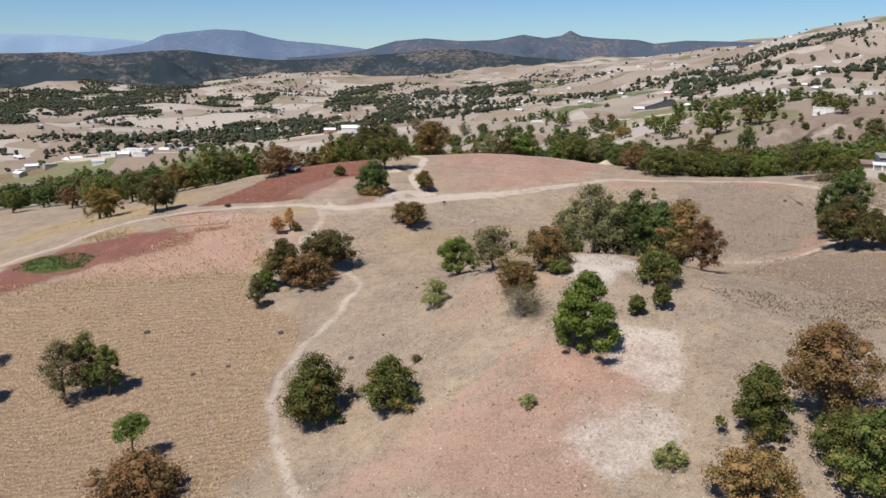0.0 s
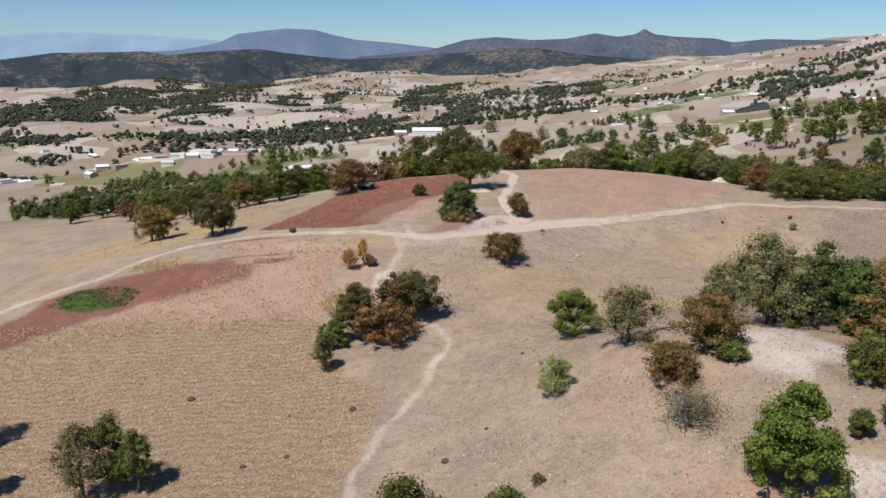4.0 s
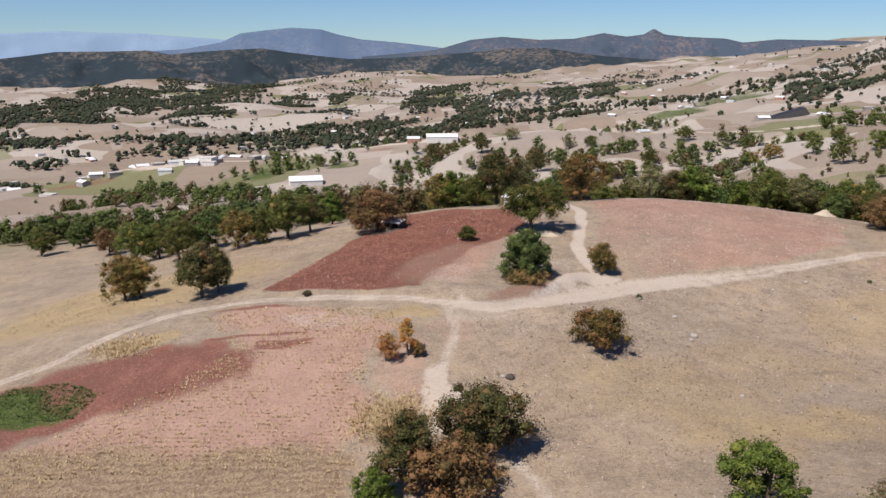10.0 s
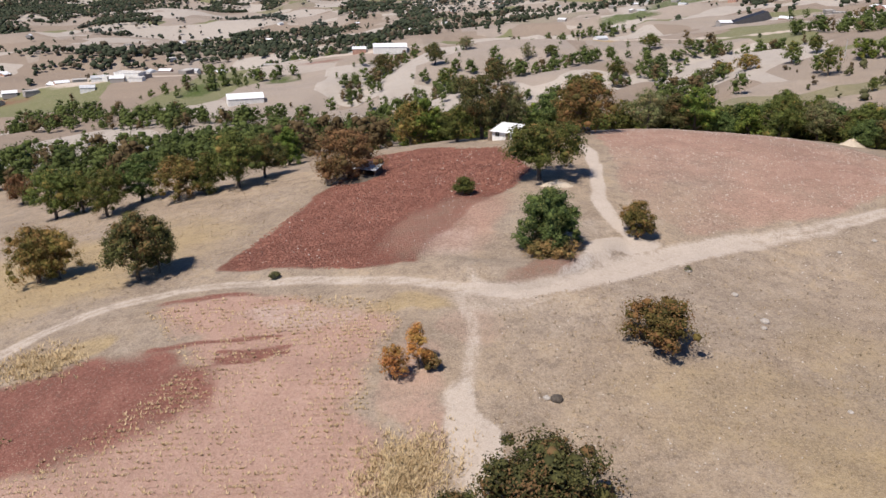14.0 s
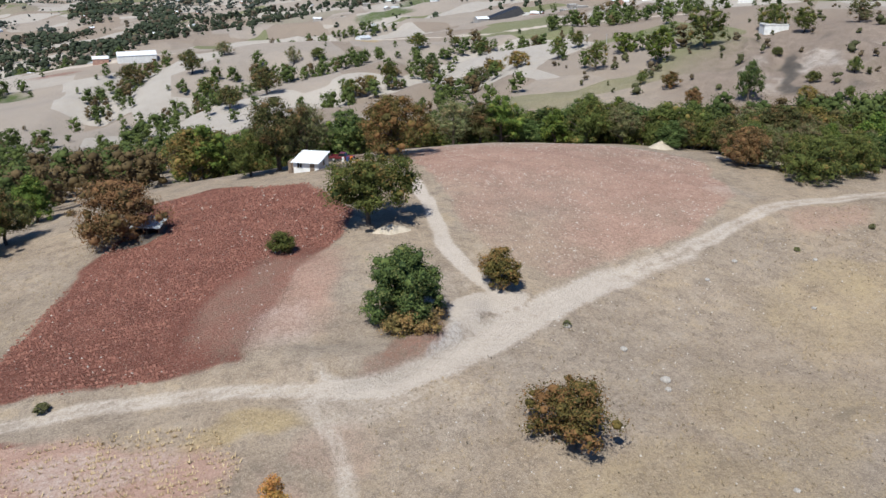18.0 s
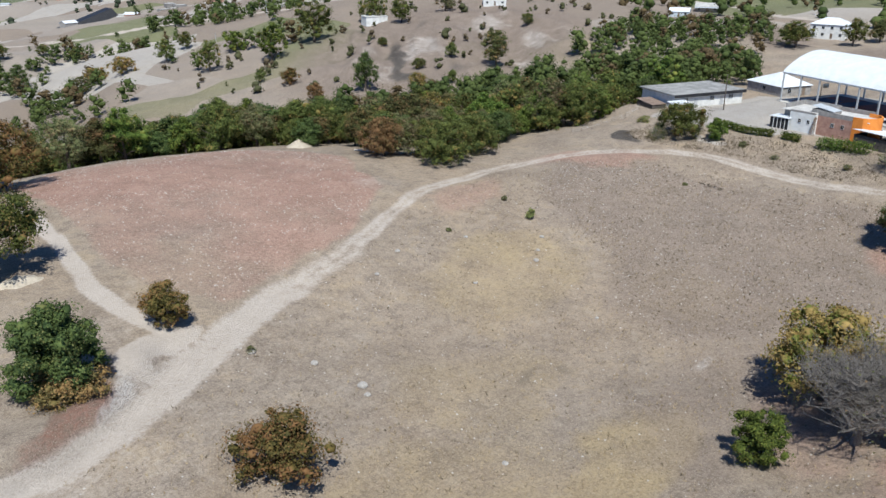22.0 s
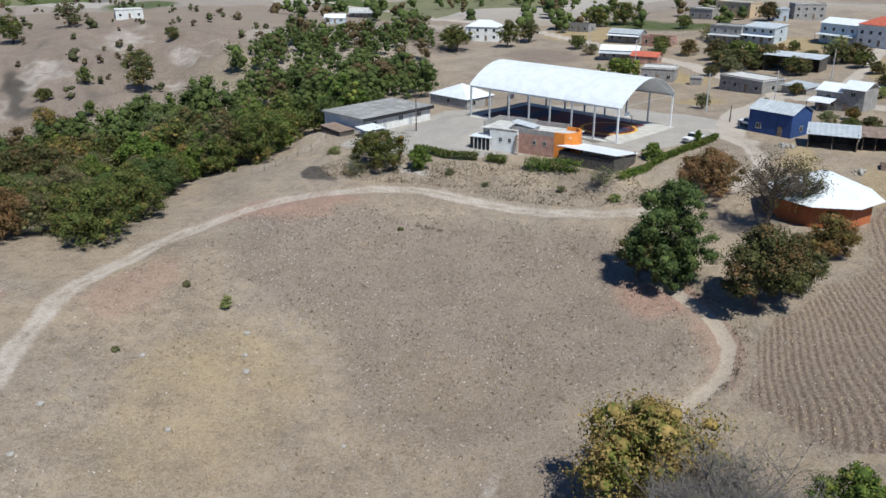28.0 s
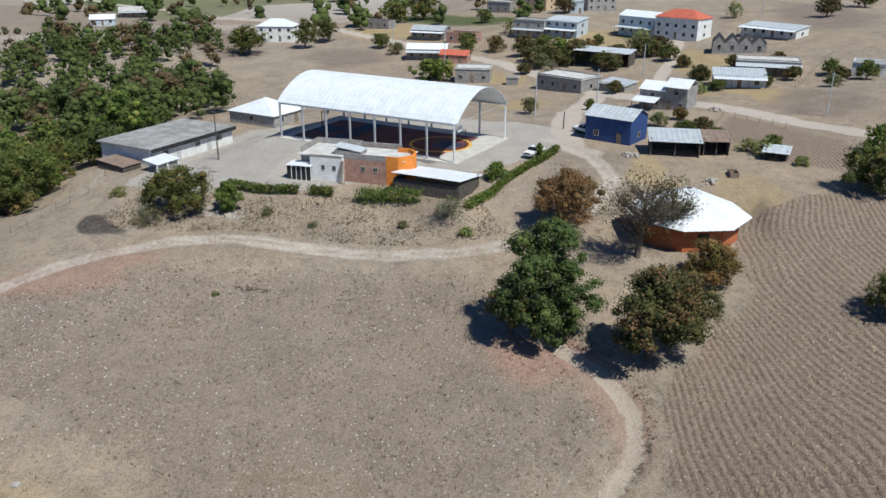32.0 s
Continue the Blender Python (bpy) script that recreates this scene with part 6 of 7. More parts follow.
# orange and white community building
annex = thing("community_building", pose(128.4, 203.4, 9.9, 0, 0, 81), "unfinished community building with an orange rounded corner", "building")
part("wall", boxed(1.5, 9.0, -8.5, 0.0, -1.0, 3.98), WALLS["rose"], annex, "pink and grey bare plaster wall")
part("white_front", boxed(9.0, 15.0, -8.0, 0.5, -1.0, 4.0), WALLS["white"], annex, "white plastered front block")
drum = bmesh.new()
pts = [(1.5, 0.02)] + [(-0.6 + 3.4 * 0.0 - 2.0 * math.sin(math.pi * k / 14) ** 0.7, -6.2 * k / 14) for k in range(15)] + [(1.5, -6.22)]
for (xa, ya), (xb, yb) in zip(pts, pts[1:]):
    ring = [drum.verts.new(c) for c in ((xa, ya, -1.0), (xb, yb, -1.0), (xb, yb, 4.9), (xa, ya, 4.9), (xa * 0.9 + 0.15, ya * 0.93 - 0.2, -1.0), (xb * 0.9 + 0.15, yb * 0.93 - 0.2, -1.0), (xb * 0.9 + 0.15, yb * 0.93 - 0.2, 4.9), (xa * 0.9 + 0.15, ya * 0.93 - 0.2, 4.9))]
    for f in ((0, 1, 2, 3), (5, 4, 7, 6), (3, 2, 6, 7), (1, 0, 4, 5)):
        drum.faces.new([ring[k] for k in f])
bmesh.ops.remove_doubles(drum, verts=drum.verts, dist=0.001)
bmesh.ops.recalc_face_normals(drum, faces=drum.faces)
part("curved_wall", drum, WALLS["orange"], annex, "bright orange rounded wall")
part("floor_slab", boxed(-1.6, 9.0, -7.6, -0.4, 4.0, 4.15), ROOFS["pale"], annex)
for x0, x1, y0, y1, z1 in ((1.6, 9.0, -0.2, 0.0, 4.9), (1.6, 9.0, -8.5, -8.3, 4.9), (9.0, 17.5, -8.5, -8.3, 5.1), (9.0, 9.2, -8.3, -2.5, 5.0), (17.3, 17.5, -8.3, -1.5, 5.1), (9.2, 15.0, 0.3, 0.5, 4.4)):
    part("parapet", boxed(x0, x1, y0, y1, 4.0, z1), WALLS["grey"], annex, "bare grey parapet wall")
part("rear_block", boxed(15.0, 17.6, -8.4, -1.5, -1.0, 4.0), WALLS["grey"], annex)
part("rear_slab", boxed(9.0, 17.6, -8.3, -0.2, 4.0, 4.12), ROOFS["pale"], annex)
part("roof_light", roof_slab(bmesh.new(), ((6.5, -4.6, 4.9), (11.5, -4.6, 5.6), (11.5, -1.5, 5.6), (6.5, -1.5, 4.9)), 0.1), ROOFS["steel"], annex, "sloping pale metal roof light")
part("roof_light_wall", boxed(6.6, 11.4, -4.5, -1.6, 4.1, 4.85), WALLS["grey"], annex)
for u in (10.6, 12.6):
    window_part(annex, u, 0.5, 2.0, 0.55, 0.7, 1)
for u in (3.4, 5.6):
    window_part(annex, u, 0.0, 2.1, 0.6, 0.75, 1)
for k in range(5):
    part("leaning_board", rod(bmesh.new(), (8.3 + 0.28 * k, 1.7, -0.2), (8.9 + 0.1 * k, 0.55, 3.6), 0.06, 0.05, 5), WOOD, annex)
stall = thing("vendor_stall", pose(130.6, 219.8, 9.9, 0, 0, 81), "small stall with dark panels and a white roof", "stall")
part("roof", boxed(-2.0, 2.6, -2.2, 1.1, 2.45, 2.55), ROOFS["white"], stall)
for k in range(5):
    part("panel", boxed(-1.9 + 0.9 * k, -1.15 + 0.9 * k, 0.8, 0.86, 0.0, 2.3), BLACK, stall)
    part("post", boxed(-1.97 + 0.9 * k, -1.88 + 0.9 * k, 0.8, 0.9, -0.5, 2.45), WHITE_STEEL, stall)
part("back", boxed(-2.0, 2.5, -2.1, -2.0, -0.4, 2.45), WALLS["white"], stall)
house(127.5, 196.3, 71.4, 11.6, 8.2, 2.3, "shed", "dark", "white", "low dark shed under a white sheet roof", base=9.9, category="shed", openings=False)

# eight-sided hall
hall = thing("octagonal_hall", pose(115.0, 158.6, 8.7, 0, 0, 12), "eight-sided orange hall with a white metal roof", "building")
for k in range(8):
    a, b = radians(45 * k + 22.5), radians(45 * k + 67.5)
    w = bmesh.new()
    p = [(7.3 * math.cos(t) * s, 7.3 * math.sin(t) * s) for t in (a, b) for s in (1, 0.97)]
    ring = [w.verts.new((*q, z)) for q in (p[0], p[2], p[3], p[1]) for z in (-2.0, 3.7)]
    for f in ((0, 2, 3, 1), (6, 4, 5, 7), (1, 3, 5, 7), (2, 4, 5, 3), (0, 1, 7, 6), (0, 6, 4, 2)):
        w.faces.new([ring[i] for i in f])
    bmesh.ops.recalc_face_normals(w, faces=w.faces)
    part("wall_panel", w, WALLS["brick_orange"], hall)
    edge = ((8.9 * math.cos(a), 8.9 * math.sin(a), 3.4), (8.9 * math.cos(b), 8.9 * math.sin(b), 3.4), (0.5 * math.cos(b), 0.5 * math.sin(b), 6.9), (0.5 * math.cos(a), 0.5 * math.sin(a), 6.9))
    part("roof_panel", corrugated(bmesh.new(), *edge, 7), ROOFS["white"], hall, "white sheet roof panel")
    if k % 2:
        m = radians(45 * k + 45)
        pane = bmesh.new()
        bmesh.ops.create_cube(pane, size=1, matrix=Matrix.Rotation(m, 4, "Z") @ Matrix.Translation((6.77, 0, 2.0)) @ Matrix.Diagonal((0.06, 1.6, 1.0, 1)))
        part("window", pane, GLASS_DARK, hall)

# blue two-storey house and the hut by the red field
house(158.6, 165.6, -120, 9.4, 7.4, 4.7, "gable", "blue", "steel", "deep blue two-storey house with a grey metal roof", base=11.9)
hut = house(-21.3, 296.0, -29, 5.2, 5.6, 2.4, "shed", "white", "white", "small white block hut with a white sheet roof")
part("porch_post", rod(bmesh.new(), (-3.2, -2.4, -0.8), (-3.2, -2.4, 2.2), 0.06), WOOD, hut)
part("annex_wall", boxed(-4.0, -2.7, -2.2, 0.4, -0.8, 2.0), WOOD, hut, "brown board annex")
shed = house(-50.8, 269.6, -20, 4.2, 3.2, 2.0, "shed", "dark", "steel", "open shed with a pale sheet roof under an oak", category="shed", openings=False)

# far places in the valley
for x, y, turn, length, depth, eaves, roof, wall, tint, label in (
        (-170, 640, 20, 23, 13, 3.6, "gable", "white", "white", "large white plastic greenhouse with a rounded roof"),
        (-85, 786, 8, 27, 12, 4.5, "gable", "white", "white", "long white hall with a white metal roof"),
        (-300, 782, -10, 22, 12, 6.0, "flat", "white", "pale", "white and green two-storey block with a flat roof")):
    house(x, y, turn, length, depth, eaves, roof, wall, tint, label, "far halls in the valley", category="house", openings=False)
pond = thing("lined_reservoir", pose(205, 828, 0, 0, -18), "black plastic-lined reservoir bank with a blue cabin", "reservoir")
pond.location.z = on_ground(pond.location.x, pond.location.y)
bank = bmesh.new()
box(bank, -32, 32, -9, 9, -3.0, 3.4)
for v in bank.verts:
    if v.co.z > 0:
        v.co.x *= 0.95
        v.co.y *= 0.7
part("bank", bank, BLACK, pond, "black plastic sheet over an earth bank")
part("cabin", boxed(-38, -27, -4, 2, -2.0, 5.0), WALLS["blue"], pond, "blue sheet cabin")


# ---- woods ----
def wood_mesh(name, seed, spots, leaf, count, hearts, material):
    """Many far trees in one mesh; spots: x, y, height, width. Each crown is a heap of uneven leaf clumps with sprays about them."""
    g = np.random.default_rng(seed)
    spots = np.array(spots, float)
    n = len(spots)
    foot = ground(spots[:, 0], spots[:, 1])
    who = np.repeat(np.arange(n), hearts)
    k = np.tile(np.arange(hearts), n)
    h, w = spots[who, 2], spots[who, 3]
    s = (k + g.random(len(k))) / hearts
    half = 0.36 * w * np.sin(np.pi * (0.2 + 0.72 * s)) ** 0.7
    a, r = g.random(len(k)) * 6.283, g.random(len(k)) ** 0.5
    if hearts == 1:
        s, r = s * 0 + 0.5, r * 0
    mid = np.stack([spots[who, 0] + np.cos(a) * r * half, spots[who, 1] + np.sin(a) * r * half, foot[who] + h * (0.2 + 0.68 * s)], -1)
    size = (0.52 if hearts == 1 else 0.62 / hearts ** 0.36) * w * g.uniform(0.75, 1.2, len(k))
    verts, faces = lumps(g, mid, size * (0.8 if hearts < 5 else 0.5))
    shade = np.repeat(who, 12)
    pick = g.integers(0, len(mid), n * count)
    way = g.normal(size=(len(pick), 3))
    way /= np.linalg.norm(way, axis=1)[:, None]
    at = mid[pick] + way * (size[pick] * g.uniform(0.7, 1.08, len(pick)))[:, None] * np.array([1, 1, 0.8])
    v2, f2 = sprays(g, at, way, leaf * w[pick])
    shade = np.concatenate([shade, np.repeat(who[pick], 3)])
    me = leafy(name, np.concatenate([verts, v2]), np.concatenate([faces, f2 + len(verts)]), material)
    layer = me.attributes.new("tree", "FLOAT", "POINT")
    layer.data.foreach_set("value", g.random(n)[shade].astype(np.float32))
    return me


def woods_material(name, deep, bright, other, share=0.16):
    """Leaves whose green differs from tree to tree; a share of the trees has turned to the other colour."""
    m, tree, b = shader(name, 0.85)
    b.inputs["Specular IOR Level"].default_value = 0.2
    pos = tree.nodes.new("ShaderNodeTexCoord").outputs["Object"]
    isle = tree.nodes.new("ShaderNodeNewGeometry").outputs["Random Per Island"]
    who = tree.nodes.new("ShaderNodeAttribute")
    who.attribute_name = "tree"
    one = who.outputs["Fac"]
    mixed = sums(tree, "ADD", sums(tree, "MULTIPLY", isle, 0.4), sums(tree, "ADD", sums(tree, "MULTIPLY", one, 0.35), sums(tree, "MULTIPLY", noise_of(tree, 1.2, 3, 0.6, pos), 0.25)))
    colour = blend(tree, mixed, deep, bright)
    odd = sums(tree, "FRACT", sums(tree, "MULTIPLY", one, 7.31), 0)
    colour = blend(tree, stepped(tree, odd, 1 - share, 1.01 - share), colour, blend(tree, isle, tuple(0.6 * c for c in other), other))
    tree.links.new(colour, b.inputs["Base Color"])
    return m


# gully behind the red hill: separate trees
GULLY = ((-48, 324), (-10, 330), (20, 332), (44, 326), (64, 314), (67, 282), (70, 268), (84, 264), (98, 266), (108, 276), (122, 268), (140, 271), (163, 266), (186, 256), (212, 262), (238, 288), (206, 318), (178, 322), (152, 342), (122, 362), (84, 380), (44, 388), (4, 380), (-44, 362))
WEST_WOOD = ((-188, 352), (-150, 326), (-130, 316), (-112, 306), (-92, 304), (-78, 310), (-66, 318), (-52, 328), (-40, 345), (-60, 400), (-110, 420), (-170, 410), (-230, 420), (-260, 400))
FAR_STRIP = ((-40, 345), (0, 385), (-10, 420), (-60, 470), (-110, 520), (-160, 500), (-110, 430), (-60, 400))


def scatter(corners, gap, seed):
    gen = random.Random(seed)
    pts = np.array(corners)
    found = []
    x = pts[:, 0].min()
    while x < pts[:, 0].max():
        y = pts[:, 1].min()
        while y < pts[:, 1].max():
            p, q = x + gen.uniform(-0.5, 0.5) * gap, y + gen.uniform(-0.5, 0.5) * gap
            if within(np.array([p]), np.array([q]), corners, 0.5)[0] > 0.5 and gen.random() > 0.12:
                found.append((p, q))
            y += gap
        x += gap
    return found


pick = random.Random(77)
GREENS = woods_material("valley_leaves", (0.024, 0.042, 0.013), (0.12, 0.15, 0.042), (0.13, 0.094, 0.046))
gully = sorted(scatter(GULLY, 6.3, 1), key=lambda p: math.hypot(p[0] - 20, p[1] - 200))
for rank, (x, y) in enumerate(gully[:190]):
    sort = pick.choices(("olive", "pine", "olive_round", "pine_round", "dark_oak", "rust_olive", "sparse_olive", "bushpine"), (5, 3, 3, 3, 2, 1.2, 3.2, 3))[0]
    size = pick.choice((0.7, 0.8, 0.95) if rank < 36 else (0.75, 0.95, 1.15, 1.35))
    plant(x, y, 9.2 * size + pick.uniform(-0.5, 0.5), 8.4 * size + pick.uniform(-0.5, 0.5), sort, "trees in the gully", fine=rank < 60)
for name, spots in (("gully_wood", gully[190:]), ("western_wood", scatter(WEST_WOOD, 9.5, 2)), ("ravine_wood", scatter(FAR_STRIP, 9, 3))):
    sizes = [(x, y, h, h * pick.uniform(0.8, 1.05)) for x, y in spots for h in (pick.uniform(7, 12.5),)]
    me = wood_mesh(name, len(spots), sizes, 0.028, 620, 18, GREENS)
    tagged(new(name, me), "dense mixed green wood in a hollow", "woods", kind="stuff")
for rows, group in ((HILLSIDE_TREES, "trees on the far hillside"), (SLOPE_TREES, "trees on the far slope"), (VILLAGE_TREES, "trees in the village")):
    for x, y, height, width, sort in rows:
        plant(x, y, height, width, sort, group, fine=False)

# trees along the ravines and up the gully behind the school
UPPER_GULLY = (((223, 332), (264, 340), (266, 321), (287, 314), (290, 292)), ((222, 333), (262, 342), (259, 319), (278, 308)), ((290, 362), (278, 333), (297, 320), (291, 298)))
spots = []
for line in (*RAVINES, *UPPER_GULLY):
    for (ax, ay), (bx, by) in zip(line, line[1:]):
        for k in range(int(math.hypot(bx - ax, by - ay) / 2.6)):
            t, h = pick.random(), 4 + 7 * pick.random()
            spots.append((ax + (bx - ax) * t + pick.gauss(0, 9), ay + (by - ay) * t + pick.gauss(0, 9), h, h * pick.uniform(0.75, 1.1)))
me = wood_mesh("ravine_trees", 44, spots, 0.04, 260, 10, GREENS)
tagged(new("ravine_trees", me), "green trees and brush along dry ravines", "trees", kind="stuff")

# brush on the pale hillside
brush = random.Random(5)
spots = [(brush.uniform(120, 330), brush.uniform(350, 520), brush.uniform(1.5, 4.5), 0) for k in range(130)]
spots = [(x, y, h, h * brush.uniform(0.8, 1.2)) for x, y, h, _ in spots if float(grain(np.array([x]), np.array([y]), 40, 71)[0]) > -0.25]
me = wood_mesh("hillside_brush", 3, spots, 0.12, 30, 3, woods_material("brush_leaves", (0.04, 0.045, 0.02), (0.11, 0.11, 0.05), (0.13, 0.10, 0.06), 0.4))
tagged(new("hillside_brush", me), "scattered low brush on a pale eroded hillside", "brush", kind="stuff")

# the valley's trees, by distance
gen = np.random.default_rng(9)


def valley_spots(count, near, far, lean):
    bearing = np.radians(gen.uniform(-44, 40, count))
    d = near * (far / near) ** gen.random(count)
    x, y = d * np.sin(bearing), d * np.cos(bearing) + 40
    thick = grain(x, y, 210, 81) * 0.6 + 0.8 * (0.25 - np.abs(grain(x, y, 160, 82))) + grain(x, y, 60, 84) * 0.25 - 0.12 * ramp(-150, 450, x) + lean
    keep = gen.random(count) < np.clip((thick - 0.15) * 8.0, 0.02, 1)
    keep &= np.hypot((x - 215) / 115, (y - 400) / 80) > 1
    keep &= along(x, y, VALLEY_ROAD, 9, 1) < 0.5
    keep &= ~((x > -150) & (x < 260) & (y < 395)) & ~((x > 110) & (y < 360))
    x, y = x[keep], y[keep]
    h = 3.2 + 8.0 * gen.random(len(x)) ** 1.6
    return np.stack([x, y, h, h * gen.uniform(0.75, 1.15, len(x))], -1)


# distance haze is put into these leaf colours: DEEP greyer, HAZY bluer
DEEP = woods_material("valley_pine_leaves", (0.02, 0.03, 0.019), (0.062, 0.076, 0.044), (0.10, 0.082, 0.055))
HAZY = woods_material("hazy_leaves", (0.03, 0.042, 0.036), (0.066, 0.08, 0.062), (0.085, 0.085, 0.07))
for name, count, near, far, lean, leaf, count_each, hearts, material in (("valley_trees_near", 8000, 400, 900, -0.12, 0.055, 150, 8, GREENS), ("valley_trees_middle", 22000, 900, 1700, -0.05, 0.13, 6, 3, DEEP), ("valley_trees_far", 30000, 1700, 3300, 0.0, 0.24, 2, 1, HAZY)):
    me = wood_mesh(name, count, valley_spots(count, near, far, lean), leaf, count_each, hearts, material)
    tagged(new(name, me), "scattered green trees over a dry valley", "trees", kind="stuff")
FAR_WOODS = (  # x, y, half width, half depth, turn
    (-1168, 2344, 140, 408, 26), (-927, 1738, 55, 293, 28), (-1213, 2907, 64, 420, 23), (-915, 2320, 81, 420, 22), (-941, 2619, 106, 420, 20), (-910, 2903, 69, 374, 17),
    (-1152, 1819, 68, 300, 33), (-836, 1343, 56, 188, 33), (-1152, 2118, 74, 240, 29), (-1091, 1941, 123, 300, 30), (-768, 1314, 56, 224, 31), (-1089, 2303, 99, 278, 26), (-732, 1869, 68, 172, 22), (-550, 1248, 71, 25, 24), (-416, 1270, 69, 25, 18), (-325, 1385, 28, 96, 13),
    (-609, 1290, 65, 26, 25), (-524, 1302, 59, 31, 22), (-416, 1337, 84, 41, 17), (-397, 1607, 33, 127, 14), (-638, 2336, 60, 231, 15), (-516, 2374, 34, 207, 12))
HILL_WOODS = (
    (-301, 1634, 41, 131, 10), (-261, 1673, 36, 86, 9), (-220, 1936, 57, 242, 6), (-114, 1741, 43, 218, 4), (-249, 2506, 87, 298, 6), (-154, 1199, 30, 200, 7), (94, 2062, 41, 254, -3), (184, 2037, 42, 287, -5),
    (424, 1537, 58, 25, -15), (478, 1433, 56, 25, -18), (497, 1302, 31, 25, -21), (486, 1151, 20, 25, -23), (382, 1253, 28, 133, -17), (434, 1245, 27, 100, -19), (515, 1128, 47, 25, -25), (-34, 2041, 40, 182, 1))
spots = []
for cx, cy, rx, ry, turn in (*FAR_WOODS, *HILL_WOODS):
    n = int(rx * ry / 22)
    q, a = gen.random(n) ** 0.5 * 1.2, gen.random(n) * 6.2832
    u, v = q * np.cos(a) * rx, q * np.sin(a) * ry
    c, k = math.cos(radians(turn)), math.sin(radians(turn))
    x, y = cx + u * c - v * k, cy + u * k + v * c
    keep = q + 0.45 * grain(x, y, 55, 95) + 0.3 * grain(x, y, 20, 96) < 0.9
    h = gen.uniform(6, 12, n)
    spots.append(np.stack([x, y, h, h * gen.uniform(0.8, 1.2, n)], -1)[keep])
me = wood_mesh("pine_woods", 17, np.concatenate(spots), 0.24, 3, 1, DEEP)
tagged(new("pine_woods", me), "dark pine woods in patches over far slopes", "woods", kind="stuff")
east = np.stack([gen.uniform(330, 900, 900), gen.uniform(-50, 700, 900), gen.uniform(4, 9, 900), gen.uniform(4, 8, 900)], -1)
east = east[grain(east[:, 0], east[:, 1], 120, 91) > 0.15]
me = wood_mesh("village_edge_trees", 12, east, 0.1, 40, 4, GREENS)
tagged(new("village_edge_trees", me), "green trees beyond the village", "trees", kind="stuff")

# far houses
models = []
for k, (roof, wall, tint) in enumerate((("flat", "white", "pale"), ("gable", "grey", "white"), ("gable", "white", "steel"), ("flat", "grey", "pale"), ("gable", "rose", "white"))):
    models.append(house(-290 - 18 * k, 770 + 5 * k, 10 * k, 11, 8, 3.2, roof, wall, tint, "small far %s house %s" % (WORDS[wall], TOPS[(roof, tint)]), "far houses", openings=False))
town = random.Random(21)
for cx, cy, sx, sy, count in ((-340, 800, 90, 40, 26), (-120, 880, 60, 20, 8), (-560, 1050, 160, 90, 14), (-250, 1500, 320, 260, 34), (150, 1700, 300, 260, 26), (450, 820, 160, 90, 26), (480, 1150, 240, 160, 24), (900, 1500, 260, 260, 16), (420, 2300, 260, 200, 26), (560, 520, 160, 140, 14), (-200, 460, 30, 30, 3)):
    for k in range(count):
        x, y = cx + town.gauss(0, sx), cy + town.gauss(0, sy)
        if y < 430 and x > -150:
            continue
        made = copy_thing(town.choice(models), Matrix.Translation((x, y, on_ground(x, y))) @ Matrix.Rotation(town.uniform(0, 6.28), 4, "Z"))


# ---- small things on the ground ----
def scatter_bits(name, spots, low, high, flat, material, seed, label, category, spikes=False):
    """Small uneven lumps, or tufts of upright blades, at spots of x and y: one object of stuff."""
    g = np.random.default_rng(seed)
    spots = np.array(spots, float)
    n = len(spots)
    z = ground(spots[:, 0], spots[:, 1])
    size = g.uniform(low, high, n)
    base = np.stack([spots[:, 0], spots[:, 1], z], -1)
    if spikes:
        blades = 5
        who = np.repeat(np.arange(n), blades)
        a = g.random(n * blades) * 6.283
        lean = g.uniform(0.3, 1.1, n * blades)
        s = size[who] * g.uniform(0.6, 1.2, n * blades)
        foot = base[who] + np.stack([np.cos(a) * s * 0.15, np.sin(a) * s * 0.15, -0.03 + 0 * a], -1)
        side = np.stack([-np.sin(a), np.cos(a), 0 * a], -1) * (s * flat)[:, None]
        tip = foot + np.stack([np.cos(a) * s * lean, np.sin(a) * s * lean, s], -1)
        verts = np.stack([foot - side, foot + side, tip], 1).reshape(-1, 3)
        faces = np.arange(len(verts)).reshape(-1, 3)
    else:
        ring = []
        for k in range(5):
            a = 6.283 * k / 5 + g.random(n) * 0.9
            r = size * g.uniform(0.7, 1.25, n)
            ring.append(base + np.stack([np.cos(a) * r, np.sin(a) * r, -0.06 + 0 * a], -1))
        top = base + np.stack([g.uniform(-0.3, 0.3, n) * size, g.uniform(-0.3, 0.3, n) * size, size * flat * g.uniform(0.7, 1.3, n)], -1)
        mids = [p * 0.45 + top * 0.55 + np.stack([0 * size, 0 * size, size * flat * 0.25], -1) for p in ring]
        verts = np.stack(ring + mids + [top], 1).reshape(-1, 3)
        f = []
        for k in range(5):
            j = (k + 1) % 5
            f += [(k, j, 5 + j), (k, 5 + j, 5 + k), (5 + k, 5 + j, 10)]
        faces = (np.arange(n)[:, None, None] * 11 + np.array(f)[None]).reshape(-1, 3)
    me = bpy.data.meshes.new(name)
    me.from_pydata(verts.tolist(), [], faces.tolist())
    me.materials.append(material)
    return tagged(new(name, me), label, category, kind="stuff")


